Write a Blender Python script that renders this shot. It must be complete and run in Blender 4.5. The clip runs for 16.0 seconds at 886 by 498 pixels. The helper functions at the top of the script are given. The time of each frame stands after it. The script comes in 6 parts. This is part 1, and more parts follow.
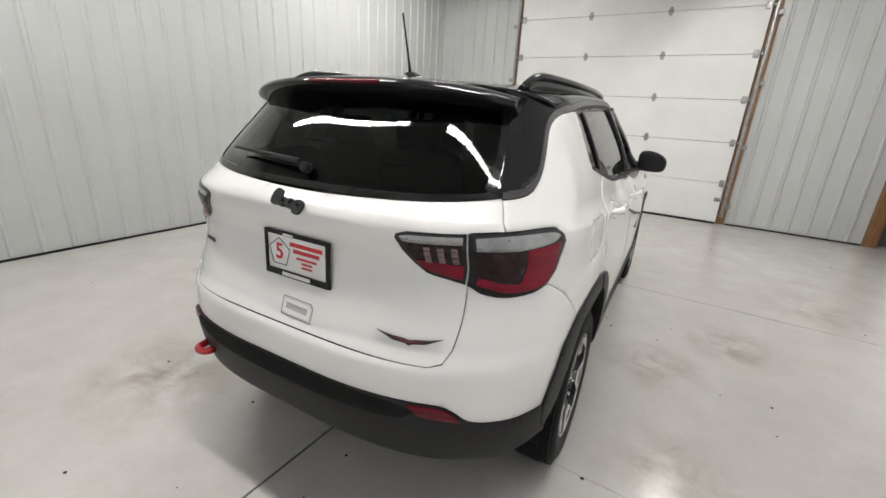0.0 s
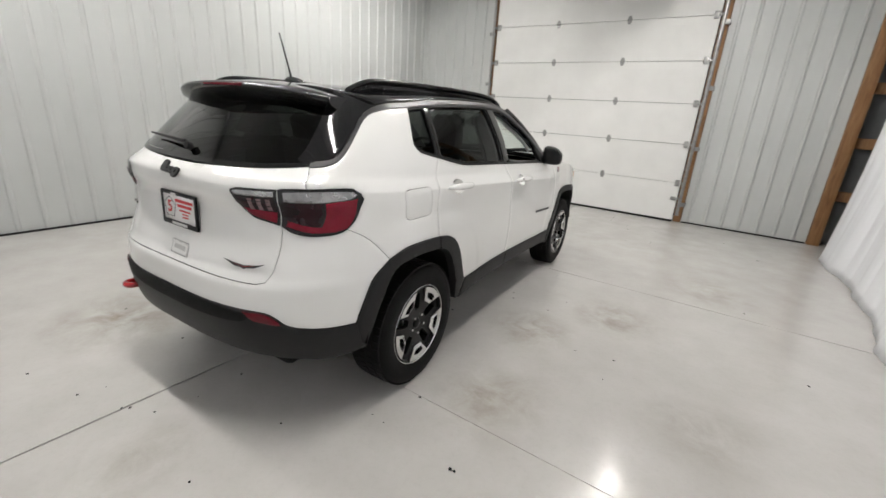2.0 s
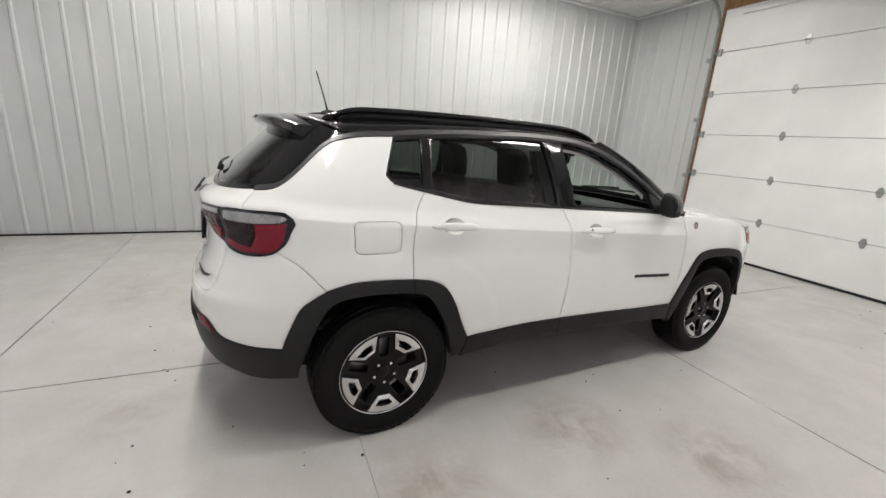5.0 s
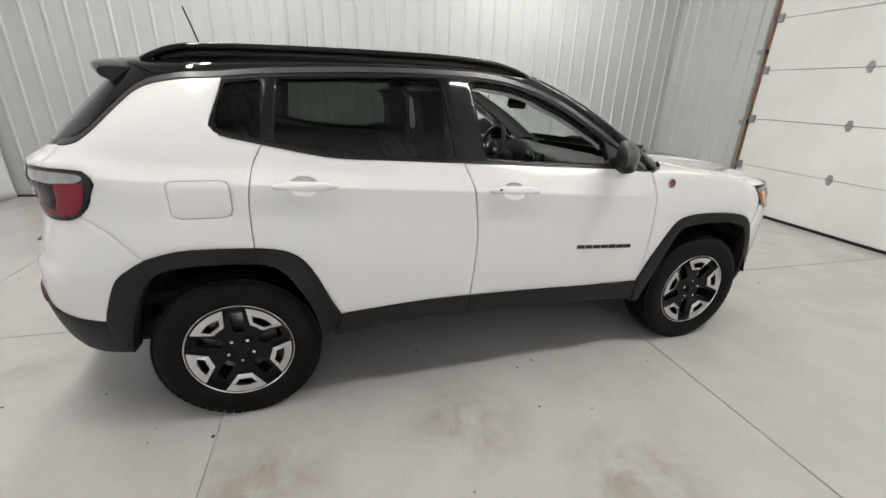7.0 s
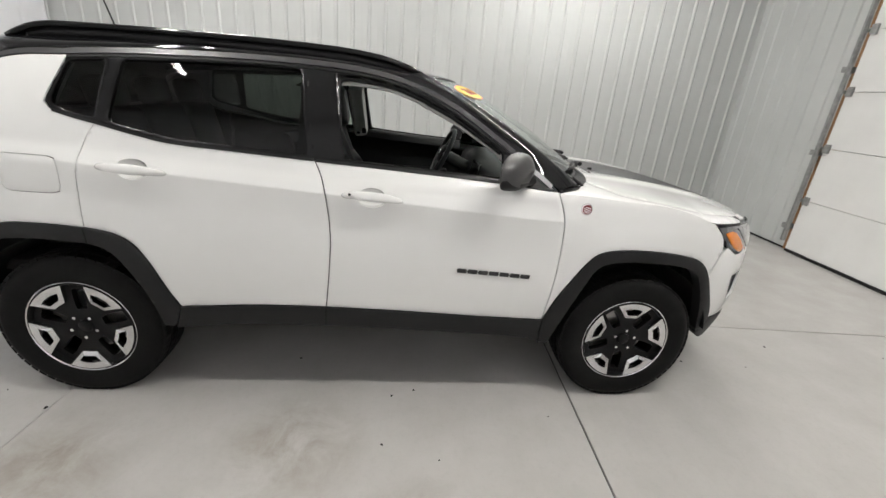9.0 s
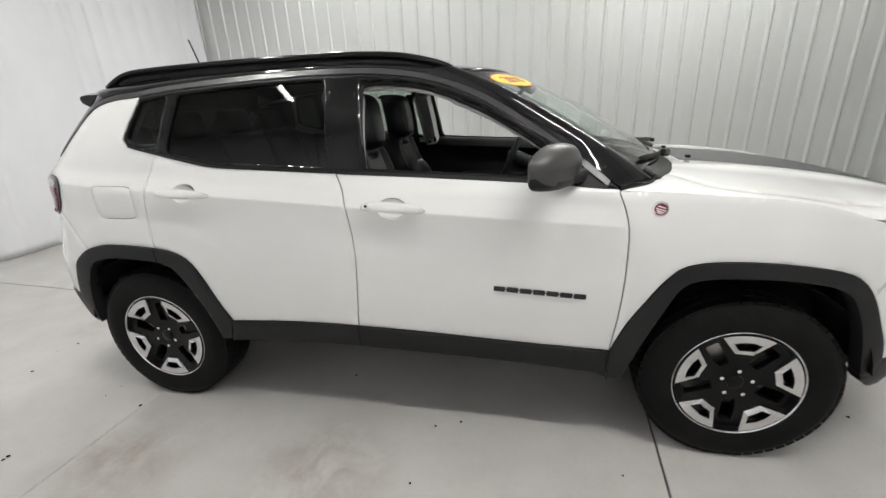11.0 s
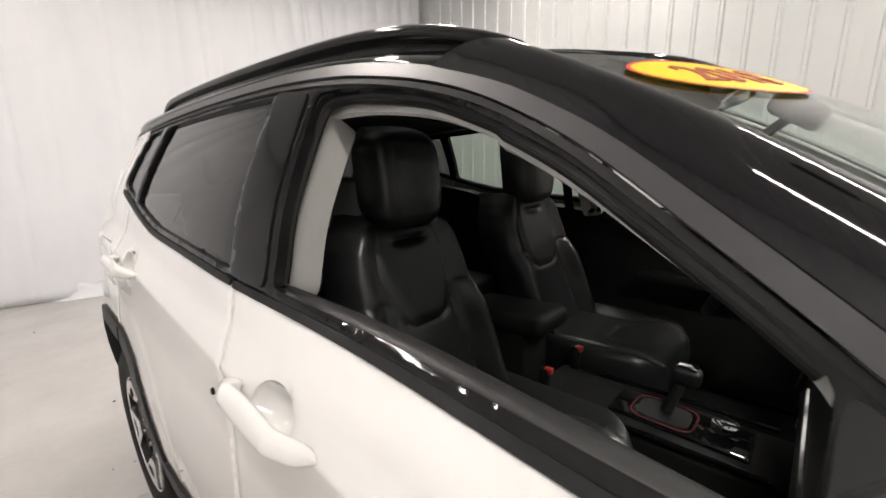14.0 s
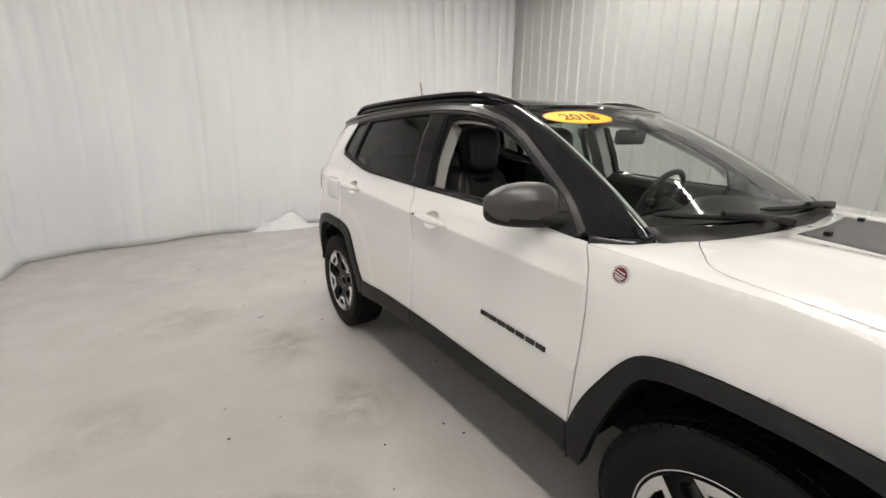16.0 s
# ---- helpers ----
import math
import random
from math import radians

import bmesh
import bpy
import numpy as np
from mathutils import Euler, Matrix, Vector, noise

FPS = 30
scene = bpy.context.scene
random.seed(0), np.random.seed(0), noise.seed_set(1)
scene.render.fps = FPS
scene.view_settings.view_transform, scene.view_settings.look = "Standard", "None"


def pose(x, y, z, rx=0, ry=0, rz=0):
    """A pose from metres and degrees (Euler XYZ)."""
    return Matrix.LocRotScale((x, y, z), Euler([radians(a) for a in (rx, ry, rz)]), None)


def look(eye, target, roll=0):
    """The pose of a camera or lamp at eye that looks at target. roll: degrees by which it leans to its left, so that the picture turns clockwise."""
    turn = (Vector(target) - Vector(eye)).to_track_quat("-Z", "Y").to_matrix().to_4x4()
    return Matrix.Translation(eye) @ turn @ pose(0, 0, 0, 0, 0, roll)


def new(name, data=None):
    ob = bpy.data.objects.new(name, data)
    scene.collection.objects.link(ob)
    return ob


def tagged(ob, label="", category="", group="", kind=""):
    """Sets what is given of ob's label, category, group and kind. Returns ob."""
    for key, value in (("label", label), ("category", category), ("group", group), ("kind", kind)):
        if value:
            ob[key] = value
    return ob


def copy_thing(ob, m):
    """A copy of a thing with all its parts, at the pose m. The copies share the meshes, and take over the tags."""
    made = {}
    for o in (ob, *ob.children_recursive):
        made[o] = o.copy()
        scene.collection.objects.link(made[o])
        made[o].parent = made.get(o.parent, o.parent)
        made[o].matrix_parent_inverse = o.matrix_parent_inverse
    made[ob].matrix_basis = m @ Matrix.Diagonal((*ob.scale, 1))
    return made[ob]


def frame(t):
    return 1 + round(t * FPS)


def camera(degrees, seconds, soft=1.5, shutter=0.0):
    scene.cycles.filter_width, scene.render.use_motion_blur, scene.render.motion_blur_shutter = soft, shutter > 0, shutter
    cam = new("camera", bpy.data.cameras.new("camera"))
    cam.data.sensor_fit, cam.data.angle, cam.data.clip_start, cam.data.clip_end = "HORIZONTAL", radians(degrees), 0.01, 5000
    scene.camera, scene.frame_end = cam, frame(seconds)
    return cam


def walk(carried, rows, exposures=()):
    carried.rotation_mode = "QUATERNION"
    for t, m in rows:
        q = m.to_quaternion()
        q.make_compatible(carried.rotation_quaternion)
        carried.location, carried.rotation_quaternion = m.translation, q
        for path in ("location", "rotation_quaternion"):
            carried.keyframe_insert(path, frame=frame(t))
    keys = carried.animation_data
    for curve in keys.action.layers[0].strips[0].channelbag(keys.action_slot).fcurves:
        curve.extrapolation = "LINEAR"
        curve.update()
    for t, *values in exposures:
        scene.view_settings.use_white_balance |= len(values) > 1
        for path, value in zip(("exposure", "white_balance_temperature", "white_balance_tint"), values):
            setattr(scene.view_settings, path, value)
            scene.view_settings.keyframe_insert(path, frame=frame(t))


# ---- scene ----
cam = camera(94.0, 16.0, shutter=0.2)
EXPOSURES = [(0.0, 0.0, 6500, 10), (8.2, 0.0, 6500, 10), (11.0, 0.0, 6400, 9), (12.0, -0.12, 6350, 8), (12.6, 0.0, 6350, 7), (13.5, 0.43, 6750, 13), (14.1, 0.12, 6850, 14.5), (15.0, -0.09, 6850, 12.5), (16.0, -0.12, 6850, 11.5)]
PATH = [
    (0, (1.069, -1.693, 1.491), (0.173, -0.021, 0.856), 3.2),
    (0.5, (1.345, -1.824, 1.55), (0.506, -0.108, 0.958), 1.9),
    (1, (1.564, -1.834, 1.538), (0.879, -0.018, 1.053), 4.8),
    (1.5, (1.828, -1.761, 1.522), (1.076, 0.026, 1.031), 4.2),
    (2, (2.031, -1.752, 1.504), (1.061, -0.119, 0.878), 3.7),
    (2.5, (2.08, -1.674, 1.521), (0.791, -0.238, 0.997), 5.6),
    (3, (2.149, -1.488, 1.54), (0.711, -0.172, 1.092), 7.1),
    (3.5, (2.327, -1.308, 1.52), (0.717, -0.215, 1.057), 5.0),
    (3.7, (2.392, -1.236, 1.532), (0.738, -0.22, 1.053), 4.1),
    (5.8, (2.673, -0.255, 1.507), (0.918, 0.508, 0.928), 3.0),
    (6, (2.623, -0.169, 1.498), (0.853, 0.525, 0.879), 1.5),
    (6.5, (2.624, 0.114, 1.479), (0.847, 0.725, 0.793), -2.2),
    (7, (2.658, 0.38, 1.496), (0.882, 0.952, 0.778), 1.9),
    (7.5, (2.552, 0.642, 1.485), (0.752, 1.206, 0.818), 5.3),
    (8, (2.54, 0.896, 1.489), (0.677, 1.369, 0.937), 1.9),
    (8.2, (2.587, 1.0, 1.495), (0.722, 1.443, 0.922), 2.8),
    (10.3, (2.661, 1.833, 1.491), (0.788, 1.618, 0.824), 4.1),
    (10.5, (2.6, 1.836, 1.487), (0.708, 1.55, 0.903), 2.7),
    (11, (2.389, 1.834, 1.438), (0.551, 1.426, 0.764), -2.7),
    (11.5, (2.117, 1.924, 1.394), (0.352, 1.087, 0.968), -3.2),
    (12, (1.685, 1.882, 1.474), (0.008, 0.822, 1.222), -1.7),
    (12.5, (1.345, 1.779, 1.451), (-0.333, 0.782, 1.013), -0.3),
    (13, (1.067, 1.74, 1.422), (-0.438, 0.525, 0.915), -0.2),
    (13.5, (0.996, 1.733, 1.388), (-0.402, 0.405, 0.859), 0.1),
    (14, (1.108, 1.86, 1.418), (-0.321, 0.534, 0.969), -0.9),
    (14.5, (1.337, 2.021, 1.438), (0.034, 0.55, 1.067), -1.0),
    (15, (1.474, 2.332, 1.409), (0.381, 0.74, 0.889), -4.1),
    (15.5, (1.717, 2.652, 1.427), (0.514, 1.151, 0.878), -3.3),
    (16, (1.936, 2.911, 1.435), (0.834, 1.329, 0.904), 0.3),
]
walk(cam, [(t, look(eye, target, roll)) for t, eye, target, roll in PATH], EXPOSURES)

# ---- world and light ----
world = bpy.data.worlds.new("world")
world.use_nodes = True
world.node_tree.nodes["Background"].inputs[0].default_value = (0.9, 0.95, 1.0, 1)
world.node_tree.nodes["Background"].inputs[1].default_value = 0.02
scene.world = world
LAMP = 258.0
TURN = -3.0
ROOM = pose(0, 0, 0, 0, 0, TURN)


# ---- materials ----
def nodes_of(name):
    m = bpy.data.materials.new(name)
    m.use_nodes = True
    nt = m.node_tree
    return m, nt, nt.nodes["Principled BSDF"]


def add(nt, kind, **values):
    n = nt.nodes.new(kind)
    for k, v in values.items():
        n.inputs[k].default_value = v
    return n


def texco(nt, scale=(1, 1, 1)):
    co = nt.nodes.new("ShaderNodeTexCoord")
    mp = nt.nodes.new("ShaderNodeMapping")
    mp.inputs["Scale"].default_value = scale
    nt.links.new(co.outputs["Object"], mp.inputs["Vector"])
    return mp.outputs["Vector"]


def ramp(nt, fac, stops):
    r = nt.nodes.new("ShaderNodeValToRGB")
    while len(r.color_ramp.elements) < len(stops):
        r.color_ramp.elements.new(0.5)
    for e, (p, c) in zip(r.color_ramp.elements, stops):
        e.position = p
        e.color = (*c, 1) if len(c) == 3 else c
    nt.links.new(fac, r.inputs["Fac"])
    return r.outputs["Color"]


def vary(nt, fac, lo, hi, socket):
    """Drives a value between lo and hi by a noise."""
    n = nt.nodes.new("ShaderNodeMapRange")
    for k, v in zip((1, 2, 3, 4), (0.3, 0.7, lo, hi)):
        n.inputs[k].default_value = v
    nt.links.new(fac, n.inputs[0])
    nt.links.new(n.outputs[0], socket)


def surface(name, c1, c2, rough=0.5, metal=0.0, scale=3.0, fine=60.0, bump=0.1, bump_d=0.002, coat=0.0, spread=0.08, spec=0.5, stretch=(1, 1, 1)):
    """Two colours mixed by broad noise, roughness varied by fine noise, and a fine bump."""
    m, nt, b = nodes_of(name)
    v = texco(nt, stretch)
    n1 = add(nt, "ShaderNodeTexNoise", Scale=scale, Detail=6.0, Roughness=0.6)
    n2 = add(nt, "ShaderNodeTexNoise", Scale=fine, Detail=4.0, Roughness=0.6)
    nt.links.new(v, n1.inputs["Vector"])
    nt.links.new(v, n2.inputs["Vector"])
    nt.links.new(ramp(nt, n1.outputs["Fac"], [(0.3, c1), (0.7, c2)]), b.inputs["Base Color"])
    lo, hi = max(0.02, rough - spread), min(1, rough + spread)
    vary(nt, n2.outputs["Fac"], lo, hi, b.inputs["Roughness"])
    b.inputs["Metallic"].default_value = metal
    b.inputs["Specular IOR Level"].default_value = spec
    b.inputs["Coat Weight"].default_value = coat
    b.inputs["Coat Roughness"].default_value = 0.03
    if bump:
        bp = add(nt, "ShaderNodeBump", Strength=bump, Distance=bump_d)
        nt.links.new(n2.outputs["Fac"], bp.inputs["Height"])
        nt.links.new(bp.outputs["Normal"], b.inputs["Normal"])
    return m


def glass(name, tint, rough=0.01):
    """A thin pane: clear or tinted, with a mirror gloss that grows at grazing angles."""
    m, nt, b = nodes_of(name)
    nt.nodes.remove(b)
    tr = add(nt, "ShaderNodeBsdfTransparent", Color=(*tint, 1))
    gl = add(nt, "ShaderNodeBsdfGlossy", Color=(1, 1, 1, 1), Roughness=rough)
    lw = nt.nodes.new("ShaderNodeLayerWeight")
    lw.inputs["Blend"].default_value = 0.5
    pw = nt.nodes.new("ShaderNodeMath")
    pw.operation = "POWER"
    pw.inputs[1].default_value = 5.0
    ma = nt.nodes.new("ShaderNodeMath")
    ma.operation, ma.use_clamp = "MULTIPLY_ADD", True
    ma.inputs[1].default_value, ma.inputs[2].default_value = 1.0, 0.022
    nt.links.new(lw.outputs["Facing"], pw.inputs[0])
    nt.links.new(pw.outputs[0], ma.inputs[0])
    mx = nt.nodes.new("ShaderNodeMixShader")
    nt.links.new(ma.outputs[0], mx.inputs["Fac"])
    nt.links.new(tr.outputs[0], mx.inputs[1])
    nt.links.new(gl.outputs[0], mx.inputs[2])
    nt.links.new(mx.outputs[0], nt.nodes["Material Output"].inputs["Surface"])
    return m


def emitter(name, colour, strength):
    m, nt, b = nodes_of(name)
    b.inputs["Base Color"].default_value = (0.9, 0.9, 0.9, 1)
    b.inputs["Emission Color"].default_value = (*colour, 1)
    b.inputs["Emission Strength"].default_value = strength
    return m


def floor_material():
    m, nt, b = nodes_of("polished_concrete")
    v = texco(nt)
    big = add(nt, "ShaderNodeTexNoise", Scale=0.45, Detail=4.0, Roughness=0.5)
    mid = add(nt, "ShaderNodeTexNoise", Scale=3.2, Detail=6.0, Roughness=0.6)
    fine = add(nt, "ShaderNodeTexNoise", Scale=140.0, Detail=3.0)
    speck = add(nt, "ShaderNodeTexNoise", Scale=34.0, Detail=5.0, Roughness=0.7)
    stain = add(nt, "ShaderNodeTexNoise", Scale=4.2, Detail=8.0, Roughness=0.66, Distortion=0.5)
    for n in (big, mid, fine, stain, speck):
        nt.links.new(v, n.inputs["Vector"])

    def mixed(fac, a, c):
        n = nt.nodes.new("ShaderNodeMix")
        n.data_type, n.blend_type = "RGBA", "MULTIPLY"
        for src, k in ((fac, 0), (a, 6), (c, 7)):
            if isinstance(src, (int, float)):
                n.inputs[k].default_value = src
            elif isinstance(src, tuple):
                n.inputs[k].default_value = (*src, 1)
            else:
                nt.links.new(src, n.inputs[k])
        return n.outputs[2]

    def calc(op, a, c):
        n = nt.nodes.new("ShaderNodeMath")
        n.operation = op
        for i, src in enumerate((a, c)):
            if isinstance(src, (int, float)):
                n.inputs[i].default_value = src
            else:
                nt.links.new(src, n.inputs[i])
        return n.outputs[0]

    col = ramp(nt, big.outputs["Fac"], [(0.25, (0.48, 0.468, 0.45)), (0.75, (0.55, 0.539, 0.52))])
    col = mixed(0.6, col, ramp(nt, mid.outputs["Fac"], [(0.30, (0.84, 0.83, 0.81)), (0.68, (1, 1, 1))]))
    col = mixed(0.5, col, ramp(nt, speck.outputs["Fac"], [(0.25, (0.90, 0.895, 0.885)), (0.50, (1, 1, 1))]))
    # old spills: cloudy brown marks round a few places
    reach = None
    for u, w, r, much in ((-1.15, -0.72, 0.55, 1.0), (0.3, -1.2, 0.3, 0.5), (1.15, 1.06, 0.36, 1.0), (1.61, 1.69, 0.38, 0.9), (-2.4, 0.4, 0.6, 0.6), (1.3, 0.15, 0.4, 0.8), (1.9, -0.6, 0.4, 0.6), (2.3, 0.6, 0.35, 0.6), (2.2, 2.9, 0.5, 0.5), (-1.6, -1.6, 0.6, 0.4)):
        d = nt.nodes.new("ShaderNodeVectorMath")
        d.operation = "DISTANCE"
        nt.links.new(v, d.inputs[0])
        d.inputs[1].default_value = (u, w, 0)
        near = ramp(nt, calc("DIVIDE", d.outputs["Value"], r), [(0.1, (much, much, much)), (1.0, (0, 0, 0))])
        reach = near if reach is None else calc("MAXIMUM", reach, near)
    mark = calc("MULTIPLY", reach, ramp(nt, stain.outputs["Fac"], [(0.36, (0, 0, 0)), (0.68, (1, 1, 1))]))
    col = mixed(mark, col, (0.54, 0.49, 0.41))
    nt.links.new(col, b.inputs["Base Color"])
    vary(nt, mid.outputs["Fac"], 0.155, 0.245, b.inputs["Roughness"])
    b.inputs["Specular IOR Level"].default_value = 0.5
    return m


def wood_material():
    m, nt, b = nodes_of("framing_timber")
    v = texco(nt, (9, 9, 0.8))
    w = add(nt, "ShaderNodeTexNoise", Scale=3.0, Detail=8.0, Roughness=0.65, Distortion=0.8)
    f = add(nt, "ShaderNodeTexNoise", Scale=22.0, Detail=4.0)
    nt.links.new(v, w.inputs["Vector"])
    nt.links.new(v, f.inputs["Vector"])
    nt.links.new(ramp(nt, w.outputs["Fac"], [(0.3, (0.16, 0.075, 0.03)), (0.5, (0.27, 0.135, 0.055)), (0.72, (0.36, 0.20, 0.09))]), b.inputs["Base Color"])
    b.inputs["Roughness"].default_value = 0.62
    bp = add(nt, "ShaderNodeBump", Strength=0.25, Distance=0.003)
    nt.links.new(f.outputs["Fac"], bp.inputs["Height"])
    nt.links.new(bp.outputs["Normal"], b.inputs["Normal"])
    return m


PAINT = surface("white_car_paint", (0.80, 0.80, 0.785), (0.82, 0.82, 0.805), 0.16, scale=2, fine=400, bump=0.0, coat=1.0, spread=0.02)
BLACK = surface("gloss_black_paint", (0.006, 0.006, 0.007), (0.009, 0.009, 0.010), 0.05, scale=2, fine=400, bump=0.0, spread=0.015, coat=0.0, spec=0.40)
SATIN = surface("satin_black_film", (0.008, 0.008, 0.0085), (0.012, 0.012, 0.0125), 0.09, scale=4, fine=300, bump=0.0, spread=0.02, spec=0.24)
CLAD = surface("grained_black_plastic", (0.013, 0.0132, 0.0138), (0.018, 0.0182, 0.019), 0.5, scale=5, fine=500, bump=0.25, bump_d=0.0006, spec=0.22)
TRIM = surface("satin_grey_trim", (0.042, 0.041, 0.044), (0.054, 0.052, 0.056), 0.32, scale=6, fine=200, bump=0.0, spread=0.015)
RUBBER = surface("black_rubber_seal", (0.010, 0.010, 0.0105), (0.016, 0.016, 0.0165), 0.5, scale=8, fine=300, bump=0.2, bump_d=0.0005, spec=0.2)
TYRE = surface("tyre_rubber", (0.0035, 0.0035, 0.0037), (0.0075, 0.0073, 0.007), 0.68, scale=9, fine=240, bump=0.35, bump_d=0.001, spec=0.15)
DARK = surface("dark_underside", (0.004, 0.004, 0.004), (0.008, 0.008, 0.008), 0.85, scale=6, fine=80, bump=0.2, spec=0.22)
GREYM = surface("granite_grey_satin_paint", (0.050, 0.049, 0.050), (0.062, 0.061, 0.062), 0.33, scale=4, fine=350, bump=0.0, spread=0.03)
ALLOY = surface("machined_alloy", (0.62, 0.62, 0.63), (0.75, 0.75, 0.76), 0.2, metal=1.0, scale=12, fine=300, bump=0.05, bump_d=0.0004, spread=0.05)
RIMBLK = surface("black_painted_alloy", (0.003, 0.003, 0.0033), (0.005, 0.005, 0.0053), 0.38, scale=10, fine=200, bump=0.0, spec=0.2, spread=0.06)
CHROME = surface("bright_chrome", (0.75, 0.75, 0.76), (0.82, 0.82, 0.83), 0.10, metal=1.0, scale=8, fine=100, bump=0.0, spread=0.04)
STEEL = surface("brake_steel", (0.30, 0.29, 0.28), (0.42, 0.40, 0.38), 0.42, metal=0.9, scale=20, fine=200, bump=0.1)
LEATHER = surface("black_leather", (0.016, 0.017, 0.0185), (0.023, 0.024, 0.0255), 0.36, scale=7, fine=330, bump=0.18, bump_d=0.0008, spread=0.05)
SOFTPL = surface("black_soft_plastic", (0.013, 0.013, 0.0135), (0.019, 0.019, 0.0195), 0.55, scale=7, fine=350, bump=0.25, bump_d=0.0006, spec=0.22)
LINER = surface("light_grey_headliner", (0.58, 0.58, 0.56), (0.66, 0.66, 0.64), 0.9, scale=6, fine=400, bump=0.2, bump_d=0.0006)
CARPET = surface("black_carpet", (0.010, 0.010, 0.010), (0.020, 0.020, 0.020), 0.95, scale=10, fine=500, bump=0.5, bump_d=0.002)
REDLENS = surface("red_lamp_lens", (0.14, 0.004, 0.014), (0.20, 0.006, 0.020), 0.05, scale=14, fine=150, bump=0.0, coat=0.0, spread=0.01, spec=0.3)
LENSBAR = surface("pinkish_lamp_bar", (0.16, 0.10, 0.105), (0.26, 0.19, 0.195), 0.2, metal=0.3, scale=14, fine=150, bump=0.0, spread=0.02)
DEEPLENS = surface("deep_red_reflector", (0.085, 0.004, 0.010), (0.12, 0.006, 0.014), 0.15, scale=14, fine=150, bump=0.0, spread=0.02, spec=0.3)
SMOKE = surface("smoked_lamp_lens", (0.008, 0.003, 0.004), (0.020, 0.004, 0.007), 0.05, scale=12, fine=150, bump=0.0, coat=0.0, spread=0.01, spec=0.3)
CLEARL = surface("clear_lamp_lens", (0.20, 0.20, 0.205), (0.42, 0.42, 0.425), 0.14, metal=0.7, scale=14, fine=100, bump=0.0, coat=1.0)
AMBER = surface("amber_lens", (0.75, 0.20, 0.015), (0.88, 0.28, 0.03), 0.15, scale=10, fine=150, bump=0.0, coat=1.0)
REDP = surface("red_painted_steel", (0.24, 0.008, 0.012), (0.32, 0.014, 0.018), 0.2, scale=10, fine=150, bump=0.05, coat=0.5, spread=0.05)
BADGE = surface("dark_badge_metal", (0.018, 0.018, 0.019), (0.032, 0.032, 0.034), 0.30, metal=0.3, scale=20, fine=200, bump=0.0, spread=0.06)
PLATEW = surface("white_plate_print", (0.70, 0.70, 0.69), (0.78, 0.78, 0.77), 0.4, scale=10, fine=200, bump=0.0, spread=0.06)
INKRED = surface("red_print", (0.55, 0.02, 0.03), (0.65, 0.03, 0.04), 0.4, scale=20, fine=200, bump=0.0)
INKGREY = surface("grey_print", (0.16, 0.16, 0.17), (0.24, 0.24, 0.25), 0.4, scale=20, fine=200, bump=0.0)
DEEPRED = surface("deep_red_print", (0.30, 0.022, 0.016), (0.36, 0.03, 0.022), 0.42, scale=20, fine=200, bump=0.0)
BADGERED = surface("dark_red_enamel", (0.14, 0.012, 0.016), (0.20, 0.018, 0.022), 0.37, scale=20, fine=200, bump=0.0, spread=0.06)
BUCKLE = surface("red_buckle_plastic", (0.42, 0.03, 0.03), (0.50, 0.045, 0.04), 0.45, scale=20, fine=200, bump=0.0)
YELLOW = surface("yellow_vinyl", (0.80, 0.60, 0.008), (0.86, 0.67, 0.012), 0.4, scale=12, fine=200, bump=0.0, spread=0.06)
DECAL = surface("matte_black_hood_decal", (0.035, 0.036, 0.038), (0.05, 0.051, 0.053), 0.55, scale=5, fine=300, bump=0.1, bump_d=0.0004)
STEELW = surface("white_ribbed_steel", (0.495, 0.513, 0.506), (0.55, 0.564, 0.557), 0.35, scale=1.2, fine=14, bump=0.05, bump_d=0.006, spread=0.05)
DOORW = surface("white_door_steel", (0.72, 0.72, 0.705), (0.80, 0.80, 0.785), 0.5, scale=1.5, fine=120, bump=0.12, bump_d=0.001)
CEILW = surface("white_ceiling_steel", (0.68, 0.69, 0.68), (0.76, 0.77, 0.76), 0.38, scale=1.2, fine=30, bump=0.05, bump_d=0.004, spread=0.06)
CURTAIN = surface("white_vinyl_curtain", (0.725, 0.735, 0.762), (0.79, 0.80, 0.825), 0.34, scale=1.6, fine=7, bump=0.35, bump_d=0.010, spread=0.05, stretch=(1, 1, 0.45))
GALV = surface("galvanised_steel", (0.26, 0.26, 0.26), (0.40, 0.40, 0.39), 0.4, metal=0.85, scale=18, fine=120, bump=0.05)
SHEET = surface("grey_exterior_sheet", (0.16, 0.17, 0.175), (0.24, 0.25, 0.255), 0.4, metal=0.5, scale=2, fine=60, bump=0.1)
HEADB = surface("headlamp_dark_interior", (0.10, 0.105, 0.11), (0.20, 0.205, 0.21), 0.15, metal=0.5, scale=25, fine=120, bump=0.0, coat=1.0)
CAPM = surface("soft_grey_plastic", (0.022, 0.022, 0.023), (0.030, 0.030, 0.031), 0.5, scale=7, fine=350, bump=0.2, bump_d=0.0005, spec=0.4)
FLOOR = floor_material()
WOOD = wood_material()
JOINT = surface("dark_joint_sealant", (0.05, 0.048, 0.045), (0.10, 0.097, 0.09), 0.8, scale=15, fine=90, bump=0.2)
PRIVACY = glass("privacy_glass", (0.11, 0.122, 0.115))
REARGL = glass("rear_privacy_glass", (0.04, 0.042, 0.042))
ROOFGL = glass("sunroof_glass", (0.02, 0.021, 0.021))
CLEARG = glass("clear_green_glass", (0.80, 0.87, 0.84), 0.05)
# brighter copy of the privacy glass, for the view out of the cabin
BRIGHTGL = glass("brightened_privacy_glass", (0.46, 0.53, 0.48))
